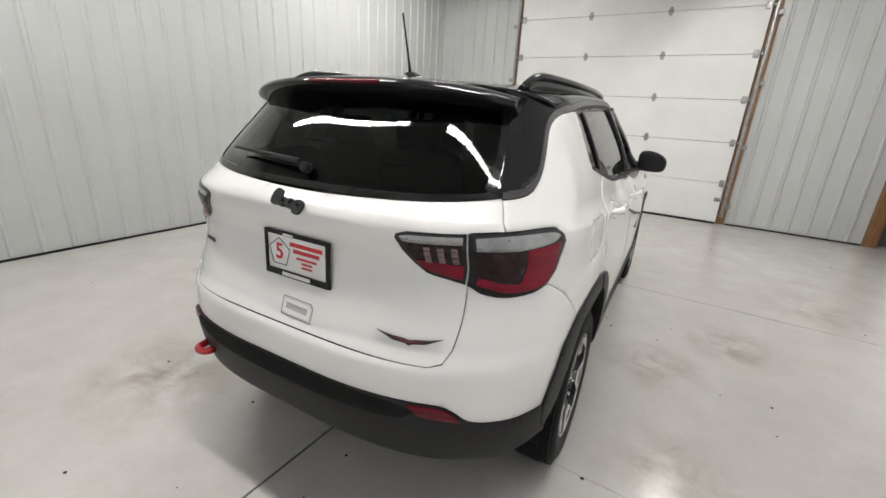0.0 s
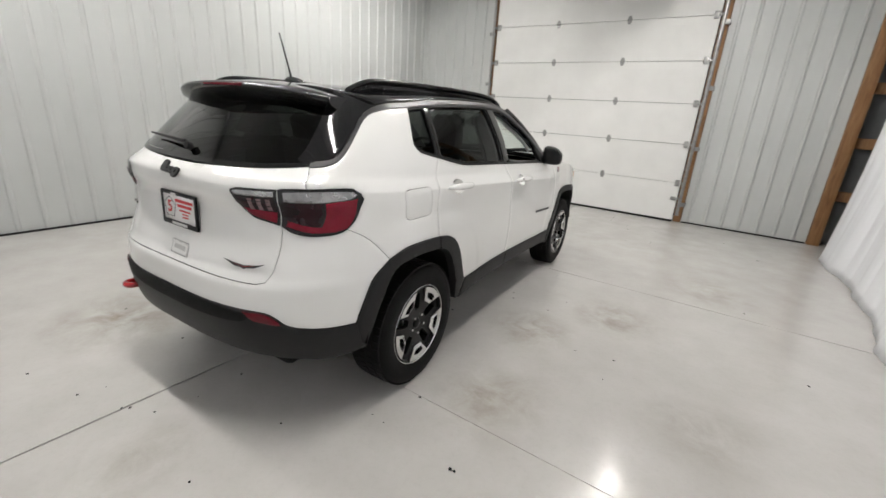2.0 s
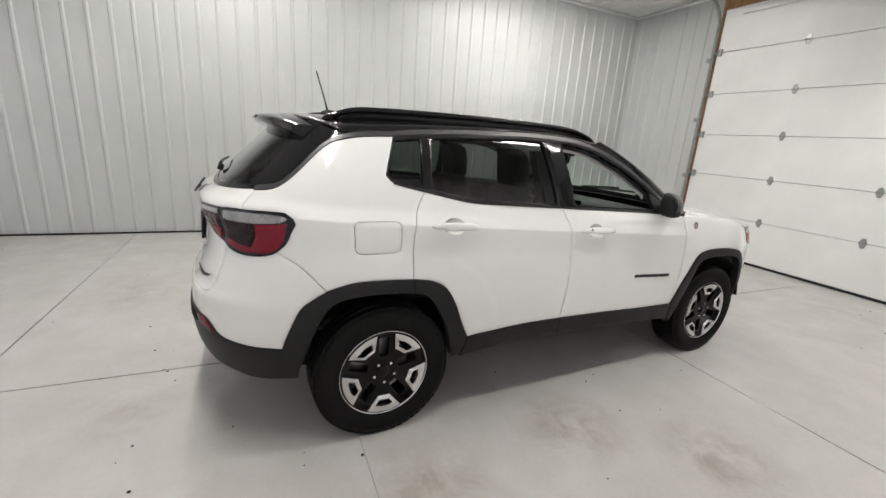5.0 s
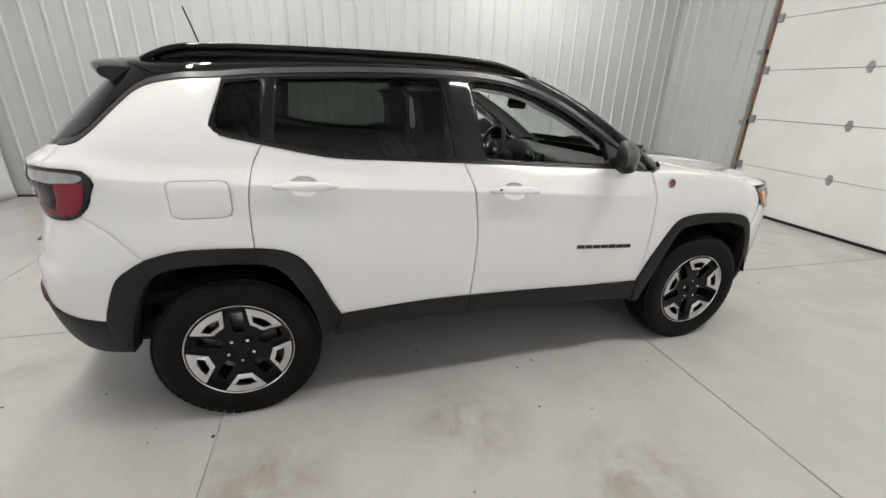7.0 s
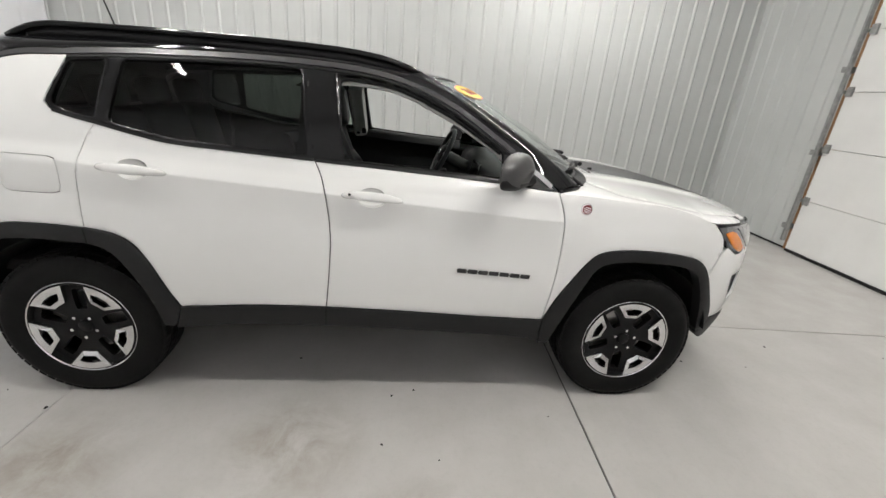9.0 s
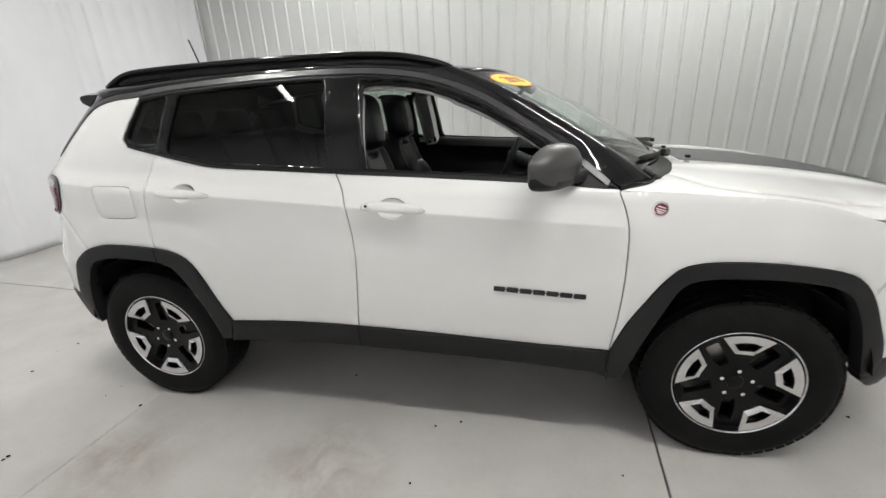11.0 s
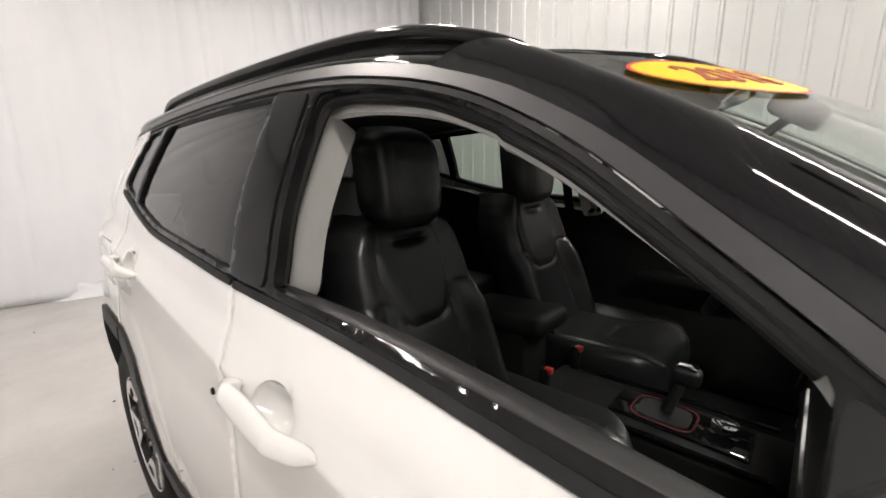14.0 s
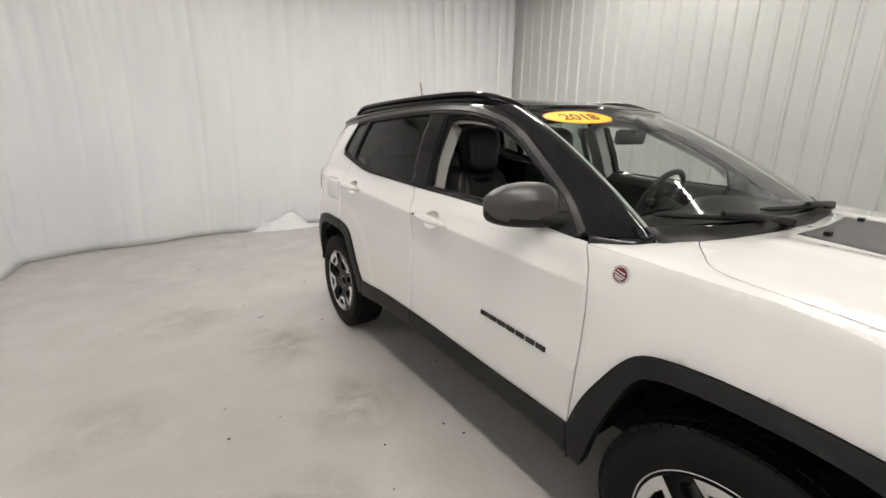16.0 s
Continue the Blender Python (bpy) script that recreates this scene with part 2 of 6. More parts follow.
HEADL = surface("dark_grey_headliner", (0.035, 0.035, 0.035), (0.050, 0.050, 0.050), 0.9, scale=6, fine=400, bump=0.2, bump_d=0.0006, spec=0.2)
# car white greyed down to paint the shade inside the release recess
PADSHADE = surface("shaded_white_recess", (0.40, 0.40, 0.395), (0.48, 0.48, 0.47), 0.45, scale=8, fine=200, bump=0.0)
MIRROR = surface("mirror_silver", (0.20, 0.205, 0.21), (0.24, 0.245, 0.25), 0.03, metal=1.0, scale=3, fine=20, bump=0.0, spread=0.01)
TUBE = emitter("lit_tube", (1.0, 0.965, 0.925), LAMP)


# ---- mesh tools ----
def empty(name, m=None):
    ob = new(name)
    if m is not None:
        ob.matrix_basis = m
    return ob


def mesh_of(name, bm, mat, smooth=True, angle=40):
    bmesh.ops.recalc_face_normals(bm, faces=bm.faces) if angle is not None else None
    for f in bm.faces:
        f.smooth = smooth
    if angle is not None:
        for e in bm.edges:
            if len(e.link_faces) == 2 and e.calc_face_angle(0) > radians(angle):
                e.smooth = False
    me = bpy.data.meshes.new(name)
    bm.to_mesh(me)
    bm.free()
    for mt in (mat if isinstance(mat, (list, tuple)) else [mat]):
        me.materials.append(mt)
    return me


def part(name, bm, mat, parent=None, label="", smooth=True, angle=40, m=None):
    ob = new(name, bm if isinstance(bm, bpy.types.Mesh) else mesh_of(name, bm, mat, smooth, angle))
    ob.parent = parent
    if m is not None:
        ob.matrix_basis = m
    return tagged(ob, label)


def joined(*bms):
    out = bmesh.new()
    for b in bms:
        me = bpy.data.meshes.new("tmp")
        b.to_mesh(me)
        b.free()
        out.from_mesh(me)
        bpy.data.meshes.remove(me)
    return out


def moved(bm, m):
    bmesh.ops.transform(bm, matrix=m, verts=bm.verts)
    return bm


def box(x0, y0, z0, x1, y1, z1, bevel=0.0, segs=2):
    bm = bmesh.new()
    bmesh.ops.create_cube(bm, size=1)
    moved(bm, Matrix.Translation(((x0 + x1) / 2, (y0 + y1) / 2, (z0 + z1) / 2)) @ Matrix.Diagonal((abs(x1 - x0), abs(y1 - y0), abs(z1 - z0), 1)))
    if bevel:
        bmesh.ops.bevel(bm, geom=bm.edges[:], offset=bevel, segments=segs, affect="EDGES", profile=0.5)
    return bm


def cyl(r, h, seg=32, r2=None, bevel=0.0):
    """Along z, from 0 to h."""
    bm = bmesh.new()
    bmesh.ops.create_cone(bm, cap_ends=True, segments=seg, radius1=r, radius2=r if r2 is None else r2, depth=h)
    moved(bm, Matrix.Translation((0, 0, h / 2)))
    if bevel:
        bmesh.ops.bevel(bm, geom=[e for e in bm.edges if len(e.link_faces) == 2 and e.calc_face_angle(0) > 0.8], offset=bevel, segments=2, affect="EDGES", profile=0.5)
    return bm


def lathe(profile, seg=64):
    """Turns (radius, height) points about z."""
    bm = bmesh.new()
    rings = []
    for r, h in profile:
        rings.append([bm.verts.new((r * math.cos(2 * math.pi * i / seg), r * math.sin(2 * math.pi * i / seg), h)) for i in range(seg)])
    for a, b in zip(rings, rings[1:]):
        for i in range(seg):
            bm.faces.new((a[i], a[(i + 1) % seg], b[(i + 1) % seg], b[i]))
    return bm


def tube(path, r, seg=10, caps=True):
    """A round bar along the points; r may be a list."""
    bm = bmesh.new()
    pts = [Vector(p) for p in path]
    rs = r if isinstance(r, (list, tuple)) else [r] * len(pts)
    rings, up = [], None
    for i, p in enumerate(pts):
        d = (pts[min(i + 1, len(pts) - 1)] - pts[max(i - 1, 0)]).normalized()
        if up is None:
            up = Vector((0, 0, 1)) if abs(d.z) < 0.9 else Vector((0, 1, 0))
        side = d.cross(up).normalized()
        up = side.cross(d).normalized()
        rings.append([bm.verts.new(p + rs[i] * (math.cos(2 * math.pi * k / seg) * side + math.sin(2 * math.pi * k / seg) * up)) for k in range(seg)])
    for a, b in zip(rings, rings[1:]):
        for k in range(seg):
            bm.faces.new((a[k], a[(k + 1) % seg], b[(k + 1) % seg], b[k]))
    if caps:
        bm.faces.new(rings[0][::-1])
        bm.faces.new(rings[-1])
    return bm


def grid(points, gap=None):
    """A sheet over rows of points, with an opening over (first row, last row, first column, last column)."""
    bm = bmesh.new()
    rows = [[bm.verts.new(p) for p in row] for row in points]
    for j, (a, b) in enumerate(zip(rows, rows[1:])):
        for i in range(len(a) - 1):
            if gap and gap[0] <= j < gap[1] and gap[2] <= i < gap[3]:
                continue
            bm.faces.new((a[i], a[i + 1], b[i + 1], b[i]))
    bmesh.ops.delete(bm, geom=[v for v in bm.verts if not v.link_faces], context="VERTS")
    return bm


def thick(bm, d):
    """Gives a sheet thickness d against its normals."""
    bmesh.ops.recalc_face_normals(bm, faces=bm.faces)
    bmesh.ops.solidify(bm, geom=bm.faces[:], thickness=d)
    return bm


def spline(pts, step=0.02, closed=False):
    """Catmull-Rom through points of any dimension, resampled at about step."""
    p = [Vector(a) for a in pts]
    if len(p) == 2:
        n = max(1, int((p[1] - p[0]).length / step))
        return [p[0].lerp(p[1], i / n) for i in range(n + 1)]
    out = []
    n = len(p)
    for i in range(n if closed else n - 1):
        a, b = p[i], p[(i + 1) % n]
        c0 = p[i - 1] if (closed or i) else a * 2 - b
        c1 = p[(i + 2) % n] if (closed or i + 2 < n) else b * 2 - a
        k = max(1, int((b - a).length / step))
        for j in range(k):
            t = j / k
            out.append(0.5 * ((2 * a) + (b - c0) * t + (2 * c0 - 5 * a + 4 * b - c1) * t * t + (3 * a - c0 - 3 * b + c1) * t ** 3))
    if not closed:
        out.append(p[-1])
    return out


def inside(poly, pts):
    """Which of pts lie in the polygon."""
    x, y = pts[:, 0], pts[:, 1]
    r = np.zeros(len(pts), bool)
    for (x0, y0), (x1, y1) in zip(poly, np.roll(poly, -1, axis=0)):
        c = (y0 > y) != (y1 > y)
        with np.errstate(divide="ignore", invalid="ignore"):
            r ^= c & (x < (x1 - x0) * (y - y0) / (y1 - y0) + x0)
    return r


def fill2d(outline, holes=(), res=0.03, extra=()):
    """Triangles over an outline with holes: points (n, 2), faces, and for each point whether it lies on an edge."""
    from mathutils.geometry import delaunay_2d_cdt
    loops = [np.array([tuple(p)[:2] for p in l]) for l in (outline, *holes)]
    pts, edges = [], []
    for l in loops:
        k = len(pts)
        pts += [tuple(p) for p in l]
        edges += [(k + i, k + (i + 1) % len(l)) for i in range(len(l))]
    nb = len(pts)
    rim = np.array(pts)
    if res:
        lo, hi = loops[0].min(0), loops[0].max(0)
        gx, gy = np.meshgrid(np.arange(lo[0] + res / 2, hi[0], res), np.arange(lo[1] + res / 2, hi[1], res))
        g = np.stack([gx.ravel(), gy.ravel()], -1)
        if len(extra):
            ex = np.asarray(extra)
            near = np.array([np.min(np.hypot(*(ex - p).T)) for p in g])
            g = np.concatenate([ex, g[near > res * 0.6]])
        keep = inside(loops[0], g)
        for h in loops[1:]:
            keep &= ~inside(h, g)
        g = g[keep]
        if len(g):
            d = np.array([np.min(np.hypot(*(rim - p).T)) for p in g])
            pts += [tuple(p) for p in g[d > min(res * 0.45, 0.006)]]
    v, _, f, ov, _, _ = delaunay_2d_cdt([Vector(p) for p in pts], edges, [], 0, 1e-6)
    v = np.array([tuple(p) for p in v])
    f = [t for t in f if len(t) == 3]
    c = np.array([v[list(t)].mean(0) for t in f])
    ok = inside(loops[0], c)
    for h in loops[1:]:
        ok &= ~inside(h, c)
    f = [t for t, k in zip(f, ok) if k]
    on = np.array([any(o < nb for o in src) for src in ov])
    return v, f, on


def plate2d(outline, holes=(), depth=0.01, res=0.0, bevel=0.0):
    """A flat piece over an outline in x, y, from z = 0 to depth."""
    v, f, _ = fill2d(outline, holes, res)
    bm = bmesh.new()
    vs = [bm.verts.new((p[0], p[1], depth)) for p in v]
    for t in f:
        fc = bm.faces.new([vs[i] for i in t])
        fc.normal_update()
        if fc.normal.z < 0:
            fc.normal_flip()
    rim = [e for e in bm.edges if len(e.link_faces) == 1]
    r = bmesh.ops.extrude_edge_only(bm, edges=rim)
    low = [g for g in r["geom"] if isinstance(g, bmesh.types.BMVert)]
    for q in low:
        q.co.z = 0
    bmesh.ops.recalc_face_normals(bm, faces=bm.faces)
    for e in rim:
        e.smooth = False
    return bm


def thing(name, label, category, m=None, group="", kind=""):
    return tagged(empty(name, m), label, category, group, kind)


# ---- the room ----
WEST, NORTH, EAST, SOUTH, HIGH = -3.97, 6.25, 5.2, -5.44, 4.0
RIB = 0.2278


def ribbed(width, height, depth=0.017, pitch=RIB, first=RIB / 2):
    """A sheet of ribbed steel in x (width) and z (height), its ribs standing out towards -y."""
    prof = [(0, 0)]
    x = first
    while x + 0.05 < width:
        prof += [(x - 0.026, 0), (x - 0.011, -depth), (x + 0.011, -depth), (x + 0.026, 0)]
        x += pitch
    prof.append((width, 0))
    prof = sorted(set(prof))
    bm = grid([[(a, b, z) for a, b in prof] for z in (0, height)])
    for f in bm.faces:
        f.normal_update()
        if f.normal.y > 0:
            f.normal_flip()
    return bm


PANEL_W = RIB * 4
PANEL = {}


def panelled(wall, m, length, height, z0=0.0, mat=STEELW):
    """Lines a wall with steel panels as parts of it, along x of m."""
    n = int(math.ceil(length / PANEL_W - 1e-6))
    for i in range(n):
        w = min(PANEL_W, length - i * PANEL_W)
        key = (round(w, 3), round(height, 3))
        if key not in PANEL:
            PANEL[key] = mesh_of("panel", ribbed(w - 0.001, height), mat, smooth=False, angle=None)
        part("panel", PANEL[key], mat, wall, m=m @ pose(i * PANEL_W, -0.004, z0))


def structure(name, bm, mat, label, category, smooth=False):
    return tagged(part(name, bm, mat, None, label, smooth=smooth, m=ROOM), category=category, kind="structure")


# floor: slabs of polished concrete with sawn joints between them
floor = structure("floor", box(-4.3, -5.8, -0.20, 5.6, 6.8, -0.012), JOINT, "pale polished concrete floor with sawn dark joints", "floor")
SAW = -0.105
for u0, u1, vs in ((-4.2, SAW, (-5.7, -2.06, 2.434, 6.7)), (SAW, 5.5, (-5.7, -0.08, 2.434, 6.7))):
    for a, b in zip(vs, vs[1:]):
        g = 0.0055
        part("slab", box(u0 + g, a + (0.0011 if a == -0.08 else 0.0048), -0.011, u1 - g, b - (0.0011 if b == -0.08 else 0.0048), 0.0, 0.0015, 1), FLOOR, floor, smooth=False)

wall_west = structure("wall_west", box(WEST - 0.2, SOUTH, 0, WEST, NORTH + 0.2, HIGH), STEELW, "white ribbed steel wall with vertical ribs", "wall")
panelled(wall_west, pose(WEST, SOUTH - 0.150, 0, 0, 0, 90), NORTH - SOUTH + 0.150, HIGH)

DL, DR, DT = -2.16, 1.50, 3.68
wall_north = structure("wall_north", joined(
    box(WEST, NORTH, 0, DL - 0.10, NORTH + 0.15, HIGH),
    box(DR + 0.12, NORTH, 0, 3.26, NORTH + 0.15, HIGH),
    box(DL - 0.10, NORTH, DT + 0.16, DR + 0.12, NORTH + 0.15, HIGH)), STEELW, "white ribbed steel wall round an overhead door", "wall")
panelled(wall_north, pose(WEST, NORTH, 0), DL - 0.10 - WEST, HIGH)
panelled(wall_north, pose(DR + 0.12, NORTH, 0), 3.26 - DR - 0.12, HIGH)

# bare bay beside the lined wall: outer sheet, post and girts
wall_bay = structure("wall_bay", box(3.26, NORTH + 0.17, 0, EAST + 0.2, NORTH + 0.30, HIGH), SHEET, "unlined grey steel wall bay behind timber girts", "wall")
wall_east = structure("wall_east", box(EAST, SOUTH, 0, EAST + 0.2, NORTH + 0.17, HIGH), SHEET, "plain grey steel wall behind the curtain", "wall")
wall_south = structure("wall_south", box(WEST - 0.2, SOUTH - 0.2, 0, EAST + 0.2, SOUTH, HIGH), SHEET, "plain grey steel wall behind the curtain", "wall")


def ceiling_mesh():
    body = box(WEST - 0.2, SOUTH - 0.2, HIGH + 0.004, EAST + 0.2, NORTH + 0.3, HIGH + 0.2)
    sheet = moved(ribbed(NORTH - SOUTH, EAST - WEST, 0.018), pose(0, 0, 0, -90))
    # the sheet now runs in x and y with ribs upward: turn it over and round
    return joined(body, moved(sheet, pose(WEST, SOUTH, HIGH, 0, 0, 90) @ Matrix.Diagonal((1, -1, -1, 1))))


ceiling = structure("ceiling", ceiling_mesh(), CEILW, "white ribbed steel ceiling", "ceiling")

structure("baseboard", joined(box(WEST + 0.024, -3.6, 0, WEST + 0.034, NORTH - 0.03, 0.022), box(WEST + 0.03, NORTH - 0.036, 0, DL - 0.1, NORTH - 0.026, 0.022),
                              box(DR + 0.13, NORTH - 0.036, 0, 3.25, NORTH - 0.026, 0.022)), RUBBER, "black seal strip along the foot of the walls", "trim")
structure("trim", joined(box(WEST + 0.02, -3.6, HIGH - 0.06, WEST + 0.05, NORTH - 0.02, HIGH - 0.022, 0.004), box(WEST + 0.05, NORTH - 0.05, HIGH - 0.06, DL - 0.2, NORTH - 0.022, HIGH - 0.022, 0.004)),
          CEILW, "white steel angle along the top of the walls", "trim")


def timber(name, b, label):
    return tagged(part(name, box(*b, 0.006), WOOD, None, label, m=ROOM), category="timber", kind="structure")


timber("door_jamb", (DR + 0.005, NORTH - 0.045, 0, DR + 0.115, NORTH + 0.14, DT + 0.30), "rough brown timber door jamb beside the overhead door")
timber("door_jamb", (DL - 0.10, NORTH - 0.035, 0, DL - 0.01, NORTH + 0.14, DT + 0.30), "rough brown timber door jamb beside the overhead door")
timber("door_header", (DL - 0.005, NORTH - 0.045, DT + 0.01, DR + 0.0, NORTH + 0.0, DT + 0.17), "rough brown timber header over the overhead door")
timber("door_header", (DL - 0.005, NORTH - 0.03, DT + 0.19, DR + 0.0, NORTH - 0.005, DT + 0.29), "dark brown timber board above the door header")
timber("wall_post", (3.265, NORTH - 0.06, 0, 3.41, NORTH + 0.16, HIGH - 0.03), "rough brown timber post at the end of the wall lining")
for z in (0.72, 1.45, 2.15, 2.90, 3.66):
    timber("wall_girt", (3.415, NORTH + 0.06, z - 0.07, EAST - 0.02, NORTH + 0.10, z + 0.07), "brown timber girt across the unlined wall bay")

# overhead door: six sections with hinges, in a wooden frame
SEC = DT / 6
door = tagged(empty("door_1", ROOM), "closed white sectional overhead garage door with steel hinges", "garage door", kind="structure")
VD = NORTH - 0.10


def section_mesh():
    w = DR - DL - 0.01
    bm = box(0, 0, 0.003, w, 0.05, SEC - 0.003, 0.004, 2)
    return mesh_of("section", bm, DOORW, smooth=False)


sec_me = section_mesh()


def hinge_mesh():
    leaf = plate2d([(-0.018, -0.06), (0.018, -0.06), (0.040, 0.0), (0.018, 0.06), (-0.018, 0.06), (-0.040, 0.0)], depth=0.006)
    leaf = moved(leaf, pose(0, 0, 0, 90))
    pin = moved(cyl(0.009, 0.075, 10), pose(-0.0375, -0.012, 0, 0, 90))
    return mesh_of("hinge", joined(leaf, pin), GALV)


hinge_me = hinge_mesh()
roller_me = mesh_of("roller_bracket", joined(box(-0.035, -0.03, -0.05, 0.03, -0.001, 0.05, 0.004), moved(cyl(0.022, 0.03, 14), pose(0.05, -0.03, 0, 0, 90))), GALV)
for i in range(6):
    sec = part("section", sec_me, DOORW, door, m=pose(DL + 0.005, VD, i * SEC + 0.03))
for i in range(1, 6):
    for u in (-0.935, 0.245):
        part("hinge", hinge_me, GALV, door, m=pose(u, VD - 0.002, i * SEC + 0.03))
    part("roller_bracket", roller_me, GALV, door, m=pose(DR - 0.05, VD - 0.002, i * SEC + 0.03))
    part("roller_bracket", roller_me, GALV, door, m=pose(DL + 0.05, VD - 0.002, i * SEC + 0.03, 0, 0, 180) @ pose(0, 0.03, 0))
part("bottom_seal", box(DL + 0.01, VD - 0.012, 0.0, DR - 0.01, VD + 0.06, 0.03, 0.004), RUBBER, door, "black rubber seal along the floor")
part("top_strut", box(DL + 0.3, VD - 0.05, DT - 0.09, DR - 0.3, VD - 0.006, DT - 0.045, 0.004), DOORW, door)
part("pull_bracket", joined(box(-0.36, VD - 0.10, DT - 0.10, -0.30, VD - 0.004, DT + 0.01, 0.004), tube([(-0.33, VD - 0.06, DT - 0.10), (-0.33, VD - 0.07, DT - 0.22)], 0.004, 6)), GALV, door, "steel bracket for the door opener arm")
part("slide_bolt", joined(box(DR - 0.10, VD - 0.025, 0.36, DR - 0.02, VD - 0.002, 0.42, 0.004), box(DR - 0.02, VD - 0.02, 0.38, DR + 0.05, VD - 0.008, 0.40, 0.003)), GALV, door, "steel slide bolt")


def track(u, side):
    pts = [(u, VD - 0.03, 0.12), (u, VD - 0.03, 1.5), (u, VD - 0.03, 3.2)]
    for k in range(1, 9):
        a = math.pi / 2 * k / 8
        pts.append((u, VD - 0.03 - 0.40 * (1 - math.cos(a)), 3.45 + 0.40 * math.sin(a)))
    pts += [(u, VD - 2.0, 3.87), (u, VD - 3.6, 3.87)]
    rail = tube(pts, 0.026, 6)
    feet = [box(u - 0.01, VD - 0.03, z - 0.03, u + side * 0.09, VD + 0.10, z + 0.03, 0.003) for z in (0.3, 1.2, 2.1, 3.0)]
    hang = [box(u - 0.012, VD - d - 0.012, 3.87, u + 0.012, VD - d + 0.012, HIGH - 0.02) for d in (1.6, 3.4)]
    return joined(rail, *feet, *hang)


for u, s in ((DL - 0.045, -1), (DR + 0.05, 1)):
    part("track", track(u, s), GALV, door, "galvanised steel roller track")
tagged(part("torsion_shaft", joined(moved(cyl(0.014, DR - DL + 0.2, 12), pose(DL - 0.1, NORTH - 0.10, DT + 0.235, 0, 90)), moved(cyl(0.03, 0.9, 16), pose(-0.9, NORTH - 0.10, DT + 0.235, 0, 90)),
            moved(cyl(0.03, 0.9, 16), pose(0.1, NORTH - 0.10, DT + 0.235, 0, 90)), box(-0.06, NORTH - 0.13, DT + 0.17, 0.06, NORTH - 0.05, DT + 0.30, 0.004)), DARK, door), "dark torsion spring on a steel shaft")

# door opener under the ceiling
opener = thing("door_opener", "dark garage door opener with a steel rail under the ceiling", "door opener", ROOM)
part("rail", box(-0.355, 3.0, 3.86, -0.305, NORTH - 0.12, 3.90, 0.004), DARK, opener)
part("motor_box", box(-0.52, 2.75, 3.76, -0.14, 3.15, HIGH - 0.03, 0.02), DARK, opener)
part("hanger", joined(*[box(u - 0.012, 5.1, 3.90, u + 0.012, 5.13, HIGH - 0.015) for u in (-0.50, -0.16)], box(-0.51, 5.09, 3.895, -0.15, 5.14, 3.915)), GALV, opener)


# strip lights: steel tray, two tubes
def strip_light():
    st = thing("strip_light", "lit white strip light fixed under the ceiling", "strip light", group="strip lights")
    part("tray", box(-0.032, -1.2, -0.035, 0.032, 1.2, 0.0, 0.006), CEILW, st, "white steel tray")
    for k in (-1, 1):
        wing = grid([[(k * x, v, z) for x, z in ((0.030, -0.034), (0.038, -0.044), (0.043, -0.068))] for v in (-1.2, 1.2)])
        part("reflector", thick(wing, 0.002), CEILW, st, "white steel reflector wing", smooth=False)
    part("tube", moved(cyl(0.018, 2.3, 16), pose(0, -1.15, -0.054, -90)), TUBE, st, "glowing white tube")
    for v in (-1.17, 1.17):
        part("end_cap", box(-0.030, v - 0.02, -0.075, 0.030, v + 0.02, -0.036, 0.004), CEILW, st)
    return st


LIGHTS = [(-2.48, 3.35, 0), (1.66, 3.35, 0), (-2.12, -0.75, 90), (1.05, -0.75, 90)]
first = strip_light()
first.matrix_basis = ROOM @ pose(LIGHTS[0][0], LIGHTS[0][1], HIGH - 0.018)
for u, v, a in LIGHTS[1:]:
    copy_thing(first, ROOM @ pose(u, v, HIGH - 0.018, 0, 0, a))


# curtains hung from under the ceiling
def curtain(path, seed, z1=3.93, amp=0.07, lean=0.0):
    line = spline([Vector((*p, 0)) for p in path], 0.025)
    zs = [0.004 + (z1 - 0.004) * k / 40 for k in range(41)]
    rows = []
    n = len(line)
    for z in zs:
        row = []
        h = z / z1
        for i, p in enumerate(line):
            d = (line[min(i + 1, n - 1)] - line[max(i - 1, 0)]).normalized()
            nrm = Vector((-d.y, d.x, 0))
            s = i * 0.025
            wide = noise.noise(Vector((s * 1.15, h * 0.5, seed))) + 0.4 * noise.noise(Vector((s * 2.9 + 0.7 * h, h * 0.9, seed + 7)))
            # tight pleats under the wire that run out into a few long creases
            pleat = abs(math.sin(s * math.pi / 0.21 + 3.6 * noise.noise(Vector((s * 0.8, h * 0.5, seed + 3))))) ** 0.7 - 0.6
            pull = (0.05 + 0.95 * max(0.0, (h - 0.50) / 0.50) ** 1.8) * (0.75 + 0.7 * noise.noise(Vector((s * 1.4, 2.0, seed + 17))))
            lane = noise.noise(Vector((s * 3.3 + 0.35 * math.sin(2.5 * h), 0.22 * h, seed + 11)))
            crease = -math.exp(-(lane / 0.09) ** 2) * (0.35 + 0.65 * noise.noise(Vector((s * 0.7, h * 1.1, seed + 13))) ** 2)
            low = 0.35 * noise.noise(Vector((s * 1.3, 4.0, seed + 5))) * (1 - h) ** 3
            q = p + nrm * (amp * (1.5 * wide * (1 - 0.45 * h) + 0.85 * pleat * pull + 0.55 * crease) + 0.12 * low)
            sag = 0.03 * abs(math.sin(s * math.pi / 0.9)) * h ** 8
            row.append((q.x + lean * h ** 0.8, q.y, z - sag))
        rows.append(row)
    return thick(grid(rows), 0.004)


